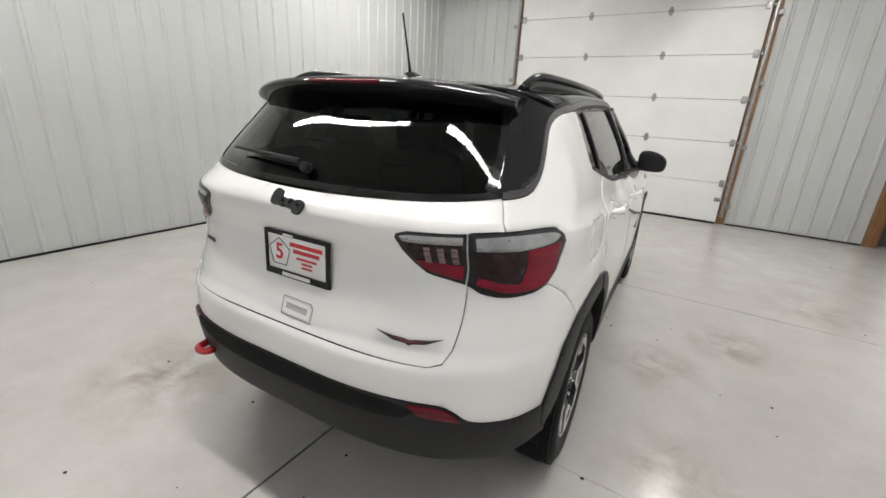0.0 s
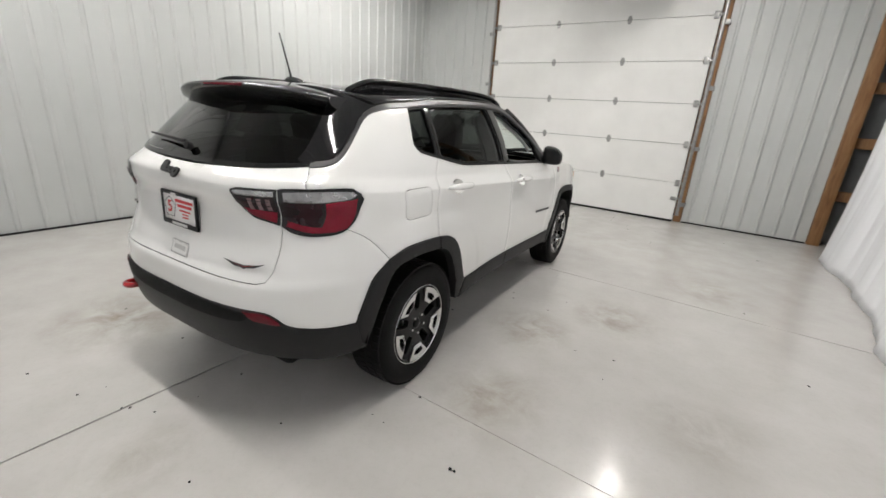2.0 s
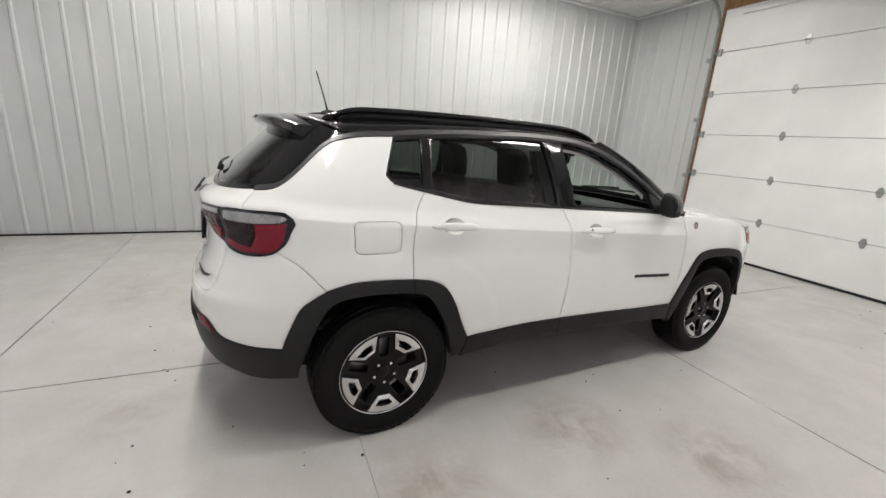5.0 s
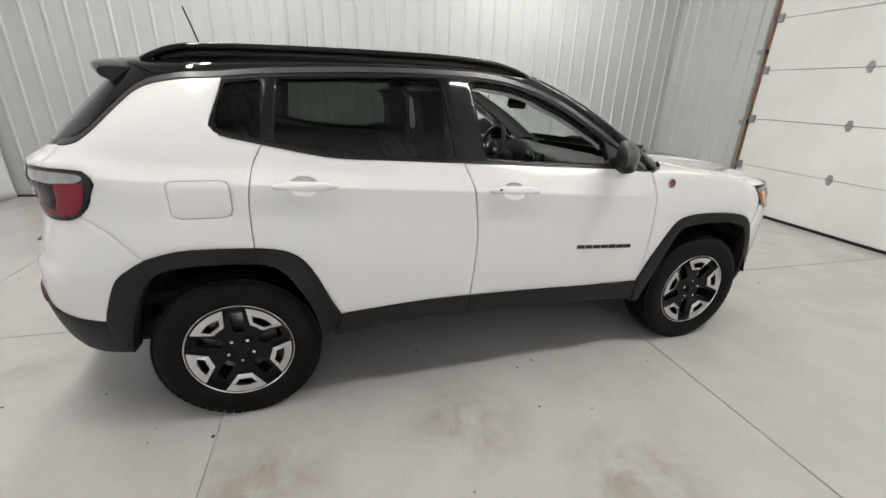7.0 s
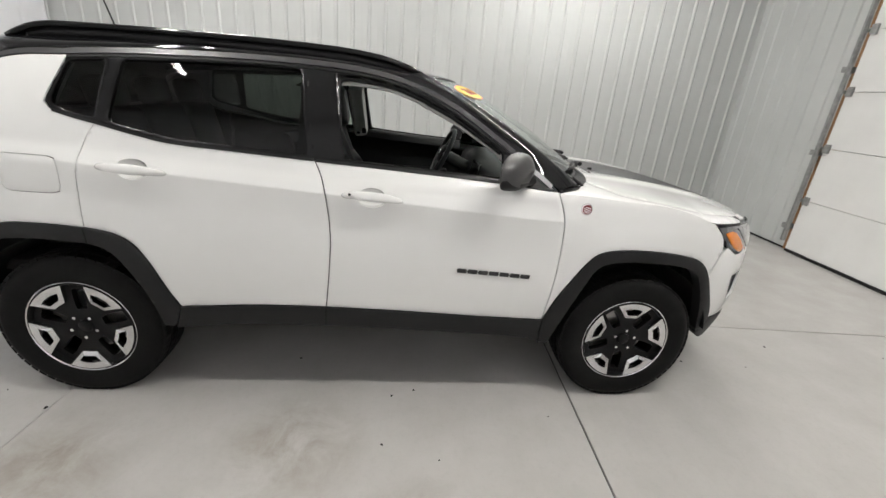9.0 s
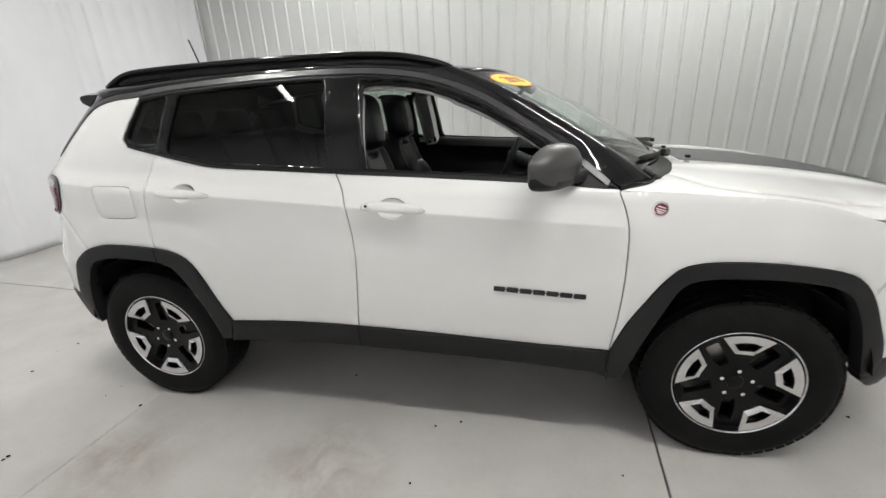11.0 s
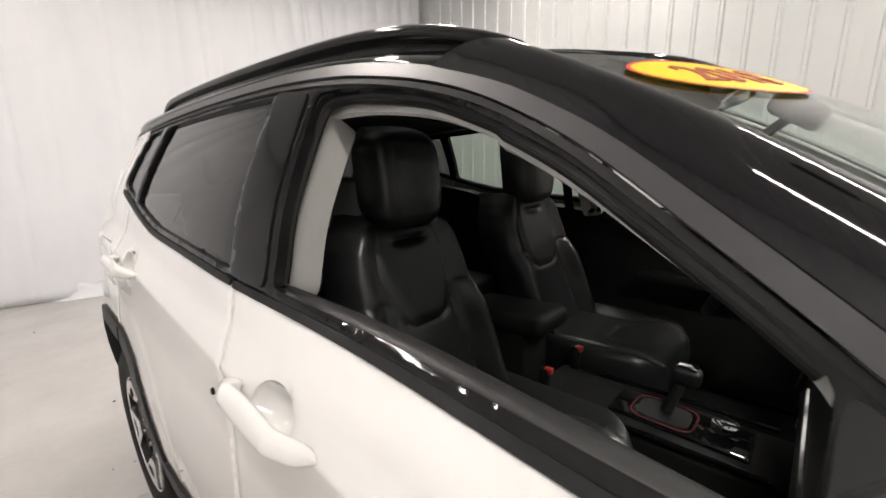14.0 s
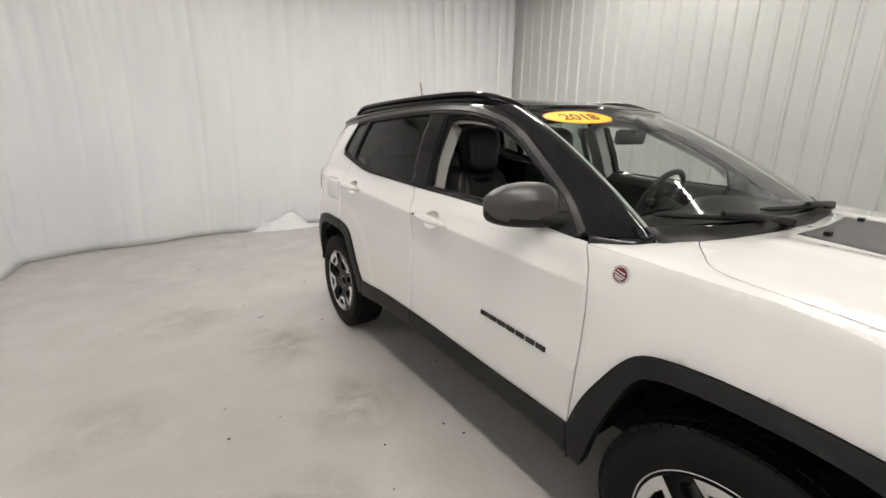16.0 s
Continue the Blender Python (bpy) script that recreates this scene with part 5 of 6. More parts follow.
lens("amber_lens", [[(2.805, .955), (2.835, .965), (2.865, .955)], [(2.865, .955), (2.90, .91), (2.94, .862)], [(2.94, .862), (2.915, .852), (2.888, .852)], [(2.888, .852), (2.845, .89), (2.805, .955)]], AMBER, head)
lens("clear_lens", [[(2.885, .975), (3.10, .962)], [(3.10, .962), (3.10, .89)], [(3.10, .89), (2.965, .865)], [(2.965, .865), (2.92, .92), (2.885, .975)]], CLEARL, head, off=0.009)
lens("lamp_edge", [[(2.772, .996), (2.90, .995), (3.12, .980)], [(3.12, .980), (3.12, .973)], [(3.12, .973), (2.90, .988), (2.784, .988)], [(2.784, .988), (2.772, .996)]], BLACK, head, off=0.010, res=0)
FB = outline([(2.768, .78), (2.798, .86), (2.83, .882)], [(2.83, .882), (2.885, .838), (2.934, .842), (3.0, .852), (3.125, .876)], [(3.125, .876), (3.125, .974)], [(3.125, .974), (3.3, .974), (3.5, .976)], [(3.5, .976), (3.5, .45)], [(3.5, .45), (3.2, .45), (3.0, .462), (2.845, .473)], FLARE_F[9:][::-1], [(2.753, .74), (2.768, .78)])
VENT = outline([(2.895, .715), (2.985, .725)], [(2.985, .725), (2.99, .65), (2.985, .572)], [(2.985, .572), (2.93, .562)], [(2.93, .562), (2.905, .64), (2.895, .715)])
both("front_bumper", patch("front_bumper", FB, PAINT, gap=0.0015, holes=[VENT]), suv, "white painted front bumper")
both("bumper_vent", patch("bumper_vent", VENT, DARK, off=-0.012, gap=-0.004, rim=0.0, roll=0), suv, "dark vent in the front bumper")
FL = outline([(2.845, .471), (3.0, .460), (3.2, .448), (3.5, .448)], [(3.5, .448), (3.5, .27)], [(3.5, .27), (3.1, .29), (2.90, .32), (2.82, .385)], [(2.82, .385), (2.845, .471)])
both("lower_bumper", patch("lower_bumper", FL, CLAD, off=0.006, gap=0.001, rim=0.05), suv, "black plastic lower front bumper")
GR = outline([(3.18, .955), (3.5, .962)], [(3.5, .962), (3.5, .86)], [(3.5, .86), (3.16, .87)], [(3.16, .87), (3.18, .955)])
both("grille", patch("grille", GR, DARK, off=0.004, gap=0, rim=0.01), suv, "dark front grille")


# ---- the car: wheels ----
RT, RR = 0.355, 0.232


def wheel():
    """Built about z, its outer face towards +z, the middle of the tyre's width at z = 0."""
    w = thing("wheel", "", "")
    t = 0.108
    tyre = part("tyre", lathe([(RR - .012, -.095), (RR + .004, -.102), (.28, -t), (.315, -t - .002), (.338, -t + .010), (RT - .004, -.080), (RT, -.05), (RT, .05), (RT - .004, .080), (.338, t - .010), (.315, t + .002), (.28, t), (RR + .004, .102), (RR - .012, .095)], 72), TYRE, w, "black all-terrain tyre", angle=50)
    blocks = []
    for row, (z0, z1, n, ph) in enumerate(((-.092, -.052, 56, 0), (-.046, -.006, 56, .5), (.006, .046, 56, 0), (.052, .092, 56, .5))):
        for i in range(n):
            a = 2 * math.pi * (i + ph) / n
            r1 = RT + .004 - (.0035 if row in (0, 3) else 0)
            blocks.append(moved(box(r1 - .012, -.0172, z0, r1, .0172, z1), Matrix.Rotation(a, 4, "Z") @ pose(0, 0, 0, 0, 0, 0)))
    part("tread", joined(*blocks), TYRE, w, "chunky tread blocks", smooth=False)
    part("barrel", lathe([(RR - .012, .098), (RR - .020, .06), (RR - .03, 0), (RR - .035, -.09), (RR - .02, -.1)], 48), RIMBLK, w)
    part("rim_lip", lathe([(RR - .008, .092), (RR - .004, .100), (RR - .001, .102), (RR + .002, .100), (RR + .002, .094)], 64), ALLOY, w, "bright machined rim edge")
    rim = part("rim", star(), RIMBLK, w, "gloss black five-spoke alloy rim")
    for k in range(5):
        m = Matrix.Rotation(math.radians(-90 + 72 * k), 4, "Z")
        part("spoke_face", SPOKE, None, w, "machined silver spoke face", m=m @ pose(0, 0, .088))
        part("wheel_nut", NUT, None, w, m=m @ pose(.056, 0, .072))
    part("hub_cap", lathe([(0, .088), (.022, .087), (.030, .082), (.032, .070)], 24), RIMBLK, w)
    part("brake_disc", lathe([(.05, .012), (.150, .012), (.150, -.006), (.05, -.006)], 40), STEEL, w, "steel brake disc")
    part("caliper", moved(box(.095, -.06, -.03, .165, .06, .035, .012), Matrix.Rotation(math.radians(150), 4, "Z")), STEEL, w)
    return w


def polar(r, a):
    return (r * math.cos(math.radians(a)), r * math.sin(math.radians(a)))


def star():
    """The black face of the rim: a hub with five wide spokes, each with a slot."""
    R = RR - .012
    holes = []
    for k in range(5):
        a = -90 + 72 * k
        # opening inside each silver frame
        holes.append([polar(.70 * R, a - 10), polar(.695 * R, a), polar(.70 * R, a + 10), polar(.845 * R, a + 15.5), polar(.86 * R, a + 5), polar(.86 * R, a - 5), polar(.845 * R, a - 15.5)])
        # slot in each black spoke
        b = a + 36
        c, d = math.cos(math.radians(b)), math.sin(math.radians(b))
        holes.append([(R * (f * c - g * d), R * (f * d + g * c)) for f, g in ((.38, -.085), (.38, .085), (.50, .115), (.82, .120), (.85, .09), (.85, -.09), (.82, -.120), (.50, -.115))])
    ring = [polar(R, 5 * i) for i in range(72)]
    return moved(plate2d(ring, holes, 0.030), pose(0, 0, .045))


def spoke_mesh():
    """One silver U-shaped frame along +x."""
    R = RR - .010
    out = [polar(.61 * R, 13), polar(.60 * R, 0), polar(.61 * R, -13)] + [polar(.99 * R, -23.8 + 47.6 / 12 * i) for i in range(13)]
    hole = [polar(.695 * R, 9.5), polar(.69 * R, 0), polar(.695 * R, -9.5), polar(.84 * R, -15), polar(.855 * R, -5), polar(.855 * R, 5), polar(.84 * R, 15)]
    bm = plate2d(out, [hole], 0.022)
    for v in bm.verts:
        r = math.hypot(v.co.x, v.co.y) / R
        v.co.z += 0.012 * (r - 0.75) - 0.010 - (0.007 if r < 0.625 else 0)
    return mesh_of("spoke_face", bm, ALLOY, smooth=False)


SPOKE = spoke_mesh()
NUT = mesh_of("wheel_nut", cyl(.010, .020, 6, r2=.008), CHROME, smooth=False)
w0 = wheel()
FACE = 0.768
w0.parent = suv
tagged(w0, "black and silver alloy wheel with an all-terrain tyre")
w0.matrix_basis = pose(FACE, 0, RT - .003, 0, 90, 0) @ pose(0, 0, 0, 0, 0, 90)
for x, y, turn, spin in ((FACE, 2.637, 90, 52), (-FACE, 0, -90, 20), (-FACE, 2.637, -90, 50)):
    c = copy_thing(w0, pose(x, y, RT - .003, 0, turn, 0) @ pose(0, 0, 0, 0, 0, spin))

# dark wheel housings and underside
for y in (0, 2.637):
    for s in (1, -1):
        rows = []
        for i in range(25):
            a = math.pi * (0.05 + 0.90 * i / 24)
            rows.append([(s * x, y + 0.435 * math.cos(a), 0.36 + 0.435 * math.sin(a)) for x in (0.50, 0.62, 0.74, 0.855)])
        liner = grid(rows)
        cap = [liner.verts.new((s * 0.50, y + 0.435 * math.cos(math.pi * (0.05 + 0.90 * i / 24)), 0.36 + 0.435 * math.sin(math.pi * (0.05 + 0.90 * i / 24)))) for i in range(25)]
        liner.faces.new(cap)
        part("wheel_housing", liner, DARK, suv)
part("underbody", joined(box(-.52, -.62, .26, .52, 3.3, .42, .03), box(-.70, .45, .31, .70, 2.15, .42, .02), box(-.50, -.66, .40, .50, -.48, .52, .03), box(-.55, 3.08, .34, .55, 3.34, .75, .03)), DARK, suv, "dark underbody")
part("exhaust", joined(moved(cyl(.026, .20, 16), pose(.42, -.60, .40, -90)), box(.05, -.60, .30, .50, -.45, .42, .04)), STEEL, suv)
for y in (0, 2.637):
    part("axle", moved(cyl(.03, 1.3, 12), pose(-.65, y, .35, 0, 90)), DARK, suv)
for x in (-.55, .55):
    for y in (0, 2.3):
        part("suspension_arm", box(x - .03, y - .05, .20, x + .03, y + .35, .26, .01), DARK, suv)

# ---- the car: outer details ----
def sup(a, p):
    c, s = math.cos(a), math.sin(a)
    r = (abs(c) ** p + abs(s) ** p) ** (-1 / p)
    return c * r, s * r


def handle_mesh(length):
    """A strap handle along y: two feet on the door and a grip that stands clear of it along x."""
    rows = []
    n = 32
    for i in range(n + 1):
        t = i / n
        y = (t - .5) * length
        end = max(0.0, abs(2 * t - 1) - .80) / .20
        cap = max(.06, (1 - end ** 2.2)) ** .5
        h = (.0085 + .0115 * math.sin(math.pi * t) ** .6) * cap
        lift = .006 + .024 * min(1.0, math.sin(math.pi * t) * 1.6) ** .8
        foot = max(0.0, (abs(2 * t - 1) - .52) / .48)
        d = .0105 + .009 * min(1.0, foot * 2.2)
        base = lift - .5 * d * min(1.0, foot * 2.0)
        rows.append([(base - .012 + d * cap * sup(a, 2.6)[0], y, h * sup(a, 2.6)[1]) for a in [2 * math.pi * k / 16 for k in range(17)]])
    bm = grid(rows)
    bmesh.ops.remove_doubles(bm, verts=bm.verts, dist=1e-5)
    bmesh.ops.holes_fill(bm, edges=[e for e in bm.edges if len(e.link_faces) == 1])
    return mesh_of("handle", bm, PAINT, angle=50)


def cup_mesh():
    rows = []
    for i in range(11):
        r = i / 10
        rows.append([(-.007 - .042 * (1 - r ** 2.6), .0635 * r * math.cos(a), .0418 * r * math.sin(a)) for a in [2 * math.pi * k / 28 for k in range(29)]])
    bm = grid(rows)
    bmesh.ops.remove_doubles(bm, verts=bm.verts, dist=1e-5)
    return mesh_of("handle_cup", bm, PAINT, angle=None)


HND, CUP = handle_mesh(.265), cup_mesh()
for doors, q, z in ((rd, .243, 1.103), (fd, 1.205, 1.047)):
    p, n = skin_off(q, z, np.array(.001))
    tilt = math.degrees(math.atan2(-n[2], n[0]))
    for s, d in ((1, doors[0]), (-1, doors[1])):
        m = Matrix.Diagonal((s, 1, 1, 1)) @ (Matrix.Translation(p) @ pose(0, 0, 0, -2.5, tilt, 0))
        if s < 0:
            m = pose(0, 0, 0, 0, 0, 0) @ Matrix.Translation((-p[0], p[1], p[2])) @ pose(0, 0, 0, -2.5, -tilt, 0) @ pose(0, 0, 0, 0, 180, 0)
        h = part("handle", HND, None, d, "white pull handle", m=m @ Matrix.Translation((.019, 0, 0)))
        part("handle_cup", CUP, None, d, m=m @ Matrix.Translation((0, -.004, .002)))
p, n = skin_off(1.112, 1.050, np.array(.046))
part("lock_barrel", moved(cyl(.0055, .004, 12), Matrix.Translation(p) @ pose(0, 0, 0, 0, 90)), DARK, fd[0])


def bars(specs, depth=0.002):
    """Plain flat bars (x, y, width, height)."""
    return joined(*[box(x, y, 0, x + w, y + h, depth) for x, y, w, h in specs])


# door badge in dark metal: a row of plain blocks
p, n = skin_off(1.60, .722, np.array(.001))
name_m = Matrix.Translation(p) @ Matrix(((0, 0, 1, 0), (1, 0, 0, 0), (0, 1, 0, 0), (0, 0, 0, 1))) @ pose(0, 0, 0, 0, 0, -3.3)
block_me = mesh_of("badge_block", box(0, 0, 0, .045, .021, .006, .002, 1), BADGE, smooth=False)
name_badge = part("badge", box(0, .0085, 0, .351, .0125, .003, .001, 1), BADGE, fd[0], "dark metal name badge of plain blocks", smooth=False, m=name_m)
for i in range(7):
    part("badge_block", block_me, None, name_badge, m=pose(i * .051, 0, 0))
p, n = skin_off(2.178, 1.050, np.array(0.0))
rb = part("round_badge", moved(lathe([(0, .005), (.024, .005), (.027, .003), (.0275, 0)], 28), Matrix.Translation(p) @ pose(0, 0, 0, 0, 82)), CHROME, suv, "round chrome and red badge")
part("badge_disc", moved(lathe([(0, .0065), (.021, .0065), (.0215, .005)], 28), Matrix.Translation(p) @ pose(0, 0, 0, 0, 82)), BADGERED, rb)
for i, (a, w) in enumerate(((.001, .018), (.008, .015), (.014, .010), (-.008, .014))):
    part("badge_bar", moved(box(a - .0018, -w, .0065, a + .0018, w, .0078), Matrix.Translation(p) @ pose(0, 0, 0, 0, 82) @ pose(0, 0, 0, 0, 0, -18)), CHROME, rb)

# rear badges, number plate, hook


def on_rear(x, z, out):
    """A frame on the rear face at x, z, its z axis pointing out and its x axis to the right."""
    b = float(curve1(z, *HALF)) * (1 - .008 * (1.2 / 1.3) ** 2)
    qs = np.linspace(-1, -.3, 600)
    xs = skin(qs, z)[:, 0]
    q = float(np.interp(abs(x), xs, qs))
    p, n = skin_off(q, z, np.array(out))
    if x < 0:
        p, n = p * np.array((-1, 1, 1)), n * np.array((-1, 1, 1))
    zz = Vector(n)
    xx = Vector((0, 0, 1)).cross(zz).normalized()
    yy = zz.cross(xx)
    return Matrix((( xx.x, yy.x, zz.x, p[0]), (xx.y, yy.y, zz.y, p[1]), (xx.z, yy.z, zz.z, p[2]), (0, 0, 0, 1)))


script = part("badge", box(-.072, -.006, 0, .060, .004, .004, .001, 1), BADGE, tailgate, "dark metal maker's badge drawn as plain blocks", smooth=False, m=on_rear(.034, 1.185, .002))
for x, y, w, h, hole in ((-.080, -.014, .040, .058, False), (-.044, -.016, .034, .034, True), (-.010, -.018, .034, .034, True), (.024, -.032, .040, .050, True)):
    ring = [(x + w / 2 + w / 2 * sup(a, 2.6)[0], y + h / 2 + h / 2 * sup(a, 2.6)[1]) for a in np.linspace(0, 2 * math.pi, 20, endpoint=False)]
    core = [(x + w / 2 + .20 * w * math.cos(a), y + h * .58 + .16 * h * math.sin(a)) for a in np.linspace(0, 2 * math.pi, 12, endpoint=False)]
    part("badge_block", plate2d(ring, [core] if hole else [], .010), BADGE, script, smooth=False)
drive = part("badge", box(-.055, -.001, 0, .027, .003, .002, .0005, 1), BADGE, tailgate, "small dark drive badge", smooth=False, m=on_rear(-.48, .955, .001))
for x in (-.055, -.026, .003):
    part("badge_block", box(x, -.006, 0, x + .024, .008, .004, .001, 1), BADGE, drive, smooth=False)
wing = plate2d([(-.105, .012), (-.06, .002), (-.02, -.002), (0, -.006), (.02, -.002), (.06, .002), (.105, .012), (.05, -.012), (.012, -.016), (0, -.022), (-.012, -.016), (-.05, -.012)], depth=.005)
wb = part("badge", wing, BADGE, suv, "dark silver wing-shaped badge with a red line", smooth=False, m=on_rear(.485, .845, .001))
part("badge_inlay", plate2d([(-.06, .000), (-.03, -.004), (0, -.009), (.03, -.004), (.06, .000), (.03, -.007), (0, -.013), (-.03, -.007)], depth=.0058), BADGERED, wb, smooth=False)
pl = part("number_plate", box(-.152, -.076, 0, .152, .076, .006, .003), PLATEW, suv, "white dealer plate in a black frame", m=on_rear(.042, 1.006, .010) @ pose(0, 0, 0, 4) @ Matrix.Diagonal((.91, .91, 1, 1)))
part("plate_frame", plate2d([(-.160, -.088), (.160, -.088), (.160, .084), (-.160, .084)], [[(-.146, -.064), (.146, -.064), (.146, .070), (-.146, .070)]], .010), CLAD, pl, "black plastic plate frame", smooth=False)


def lettering(name, text, size, mat, parent, m, depth=0.001, bold=0.0):
    cu = bpy.data.curves.new(name, "FONT")
    cu.body, cu.size, cu.extrude, cu.align_x, cu.align_y, cu.offset = text, size, depth, "CENTER", "CENTER", bold
    tmp = bpy.data.objects.new("tmp", cu)
    me = bpy.data.meshes.new_from_object(tmp)
    bpy.data.objects.remove(tmp)
    me.materials.clear()
    me.materials.append(mat)
    ob = new(name, me)
    ob.parent, ob.matrix_basis = parent, m
    return ob


lettering("figure", "5", .085, INKRED, pl, pose(-.085, .004, .0075), bold=.001)
part("pentagon", plate2d([polar(.058, 90 + 72 * i) for i in range(5)], [[polar(.054, 90 + 72 * i) for i in range(5)]], .0015), INKGREY, pl, smooth=False, m=pose(-.085, .002, .0062))
for spec in ((-.030, .036, .158, .015), (-.014, .013, .128, .014), (.002, -.008, .098, .008), (.026, -.024, .052, .007), (.026, -.039, .052, .007)):
    part("print_bar", bars([spec], .0015), INKRED, pl, "plain red bar of print", smooth=False, m=pose(0, 0, .0062))
for spec in ((-.070, -.083, .140, .014), (-.06, .072, .05, .008)):
    part("print_bar", bars([spec], .0012), PLATEW, pl, "plain pale bar of print", smooth=False, m=pose(0, 0, .0102))
rec = plate2d([(-.062, -.026), (.062, -.030), (.064, .010), (.056, .022), (-.062, .024)], [[(-.048, -.010), (.048, -.014), (.050, .008), (-.048, .010)]], .003)
tp = part("tailgate_handle", joined(rec), PAINT, suv, "white tailgate release plate", smooth=False, m=on_rear(.062, .838, .001))
part("handle_seam", plate2d([(-.068, -.034), (.068, -.038), (.070, .014), (.060, .028), (-.068, .030)], [[(-.066, -.0320), (.066, -.0360), (.068, .013), (.059, .026), (-.066, .028)]], depth=.0010), INKGREY, tp, smooth=False)
# its grey stands for shade in the recess
part("release_pad", plate2d([(-.048, -.010), (.048, -.014), (.050, .008), (-.048, .010)], depth=.0012), PADSHADE, tp, smooth=False)
hook_pts = [(-.455 + .034 * math.cos(a), -.848 + .030 * math.sin(a), .520) for a in np.linspace(-math.pi, 0, 14)]
part("tow_hook", tube([(-.489, -.78, .520), *hook_pts, (-.421, -.78, .520)], .0150, 10), REDP, suv, "red steel tow hook")


# mirrors
def mirror_shell():
    """The right mirror's shell: sections along x, arched above, flat below, with a ridge across its front."""
    ts = (0, .03, .10, .22, .40, .60, .78, .90, .965, 1.0)
    tops = (.30, .66, .88, .99, 1.0, .92, .74, .52, .34, .08)
    lows = (.40, .80, .95, 1.0, 1.0, .98, .92, .80, .62, .30)
    deep = (.25, .60, .84, .98, 1.0, .93, .80, .62, .42, .10)
    rows = []
    n = 26
    for i in range(n + 1):
        t = .5 - .5 * math.cos(math.pi * i / n)
        x = .812 + .205 * t
        zt, zb, d = .076 * curve1(t, ts, tops), .079 * curve1(t, ts, lows), .076 * curve1(t, ts, deep)
        cy = 1.951 - .114 * t
        row = []
        for k in range(37):
            a = 2 * math.pi * k / 36
            ca, sa = math.cos(a), math.sin(a)
            p = 2.7 if sa > 0 else 3.8
            r = (abs(ca) ** p + abs(sa) ** p) ** (-1 / p)
            front = ca > 0
            yy = ca * r * d * (1.0 if front else .55)
            up = sa * r
            mid = .16 * math.sin(math.pi * min(1, t * 1.1))
            ridge = .017 * math.exp(-abs(up - mid) / .26) * front * math.sin(math.pi * t) * ca
            row.append((x, cy + yy + ridge, 1.207 + (up * zt if up > 0 else up * zb)))
        rows.append(row)
    bm = grid(rows)
    bmesh.ops.remove_doubles(bm, verts=bm.verts, dist=1e-5)
    bmesh.ops.holes_fill(bm, edges=[e for e in bm.edges if len(e.link_faces) == 1])
    return bm


shell_bm = mirror_shell()
for fc in shell_bm.faces:
    c = fc.calc_center_median()
    t = (c.x - .812) / .205
    lip = float(curve1(t, (0, .1, .9, 1), (1.185, 1.158, 1.160, 1.185)))
    fc.material_index = int(c.y < 1.951 - .114 * t - .018 or c.z < lip)
mir = mesh_of("mirror", shell_bm, [GREYM, CLAD], angle=60)
gls = mesh_of("mirror_glass", moved(plate2d([polar2 for polar2 in [(-.115, -.05), (.10, -.055), (.125, -.03), (.125, .03), (.105, .05), (-.10, .056), (-.12, .035), (-.122, -.03)]], depth=.003), pose(.920, 1.863, 1.207, 90, 0, -28) @ Matrix.Diagonal((.62, .86, 1, 1))), MIRROR, smooth=False)
arm = mesh_of("mirror_arm", joined(tube([(.800, 2.010, 1.160), (.835, 2.000, 1.162), (.865, 1.975, 1.166), (.90, 1.94, 1.175)], [.030, .027, .026, .022], 12)), CLAD)
sail = patch("mirror_foot", rounded([(1.788, 1.262), (1.83, 1.238), (1.985, 1.128), (1.788, 1.146)]), CLAD, off=0.003, gap=0, rim=0.02)
for s in (1, -1):
    f = (lambda me: me) if s > 0 else (lambda me: mirrored(me, me.name))
    mr = part("mirror", f(mir), None, suv, "dark grey door mirror on a black arm")
    part("mirror_glass", f(gls), None, mr)
    part("mirror_arm", f(arm), None, mr)
    part("mirror_foot", f(sail), None, mr)


# roof rails and aerial
def rail_mesh():
    path = spline([(.558, -.245, 1.574), (.566, -.12, 1.622), (.572, .05, 1.636), (.580, .5, 1.643), (.580, 1.0, 1.641), (.572, 1.26, 1.627), (.560, 1.40, 1.600), (.545, 1.50, 1.568)], .03)
    bm = tube(path, [.011] + [.013] * (len(path) - 2) + [.010], 10)
    web = grid([[(.566 + .012 * math.sin(math.pi * t), -.20 + t * 1.72, z) for t in np.linspace(0, 1, 40)] for z in (1.545, 1.625)])
    top = np.array([tuple(p) for p in path])
    for v in web.verts:
        z = float(np.interp(v.co.y, top[:, 1], top[:, 2]))
        v.co.x = float(np.interp(v.co.y, top[:, 1], top[:, 0]))
        v.co.z = z if v.co.z > 1.6 else z - .055
    return mesh_of("roof_rail", joined(bm, thick(web, .012)), SATIN, angle=None)


both("roof_rail", rail_mesh(), suv, "black roof rail")
fin = bmesh.new()
rows = []
for i in range(13):
    t = i / 12
    y = -.165 + .18 * t
    h = .034 * math.sin(math.pi * min(1, t * 1.0) ** .6) ** .9 if 0 < t < 1 else 0
    w = .030 * math.sin(math.pi * t) ** .6 + .001
    rows.append([(.02 + w * math.cos(a), y, 1.608 + max(.001, h) * math.sin(a)) for a in np.linspace(0, math.pi, 11)])
ant = part("aerial", grid(rows), BLACK, suv, "black aerial on a fin", angle=None)
part("mast", tube([(.02, -.115, 1.628), (.02, -.128, 1.68), (.02, -.178, 1.846)], [.0075, .0045, .0038], 8), RUBBER, ant)

# year sticker on the windscreen
ST_A = (wind(.84, .87) - wind(.62, .87)).length / .22
ST_B = (wind(.74, .93) - wind(.74, .80)).length / .13


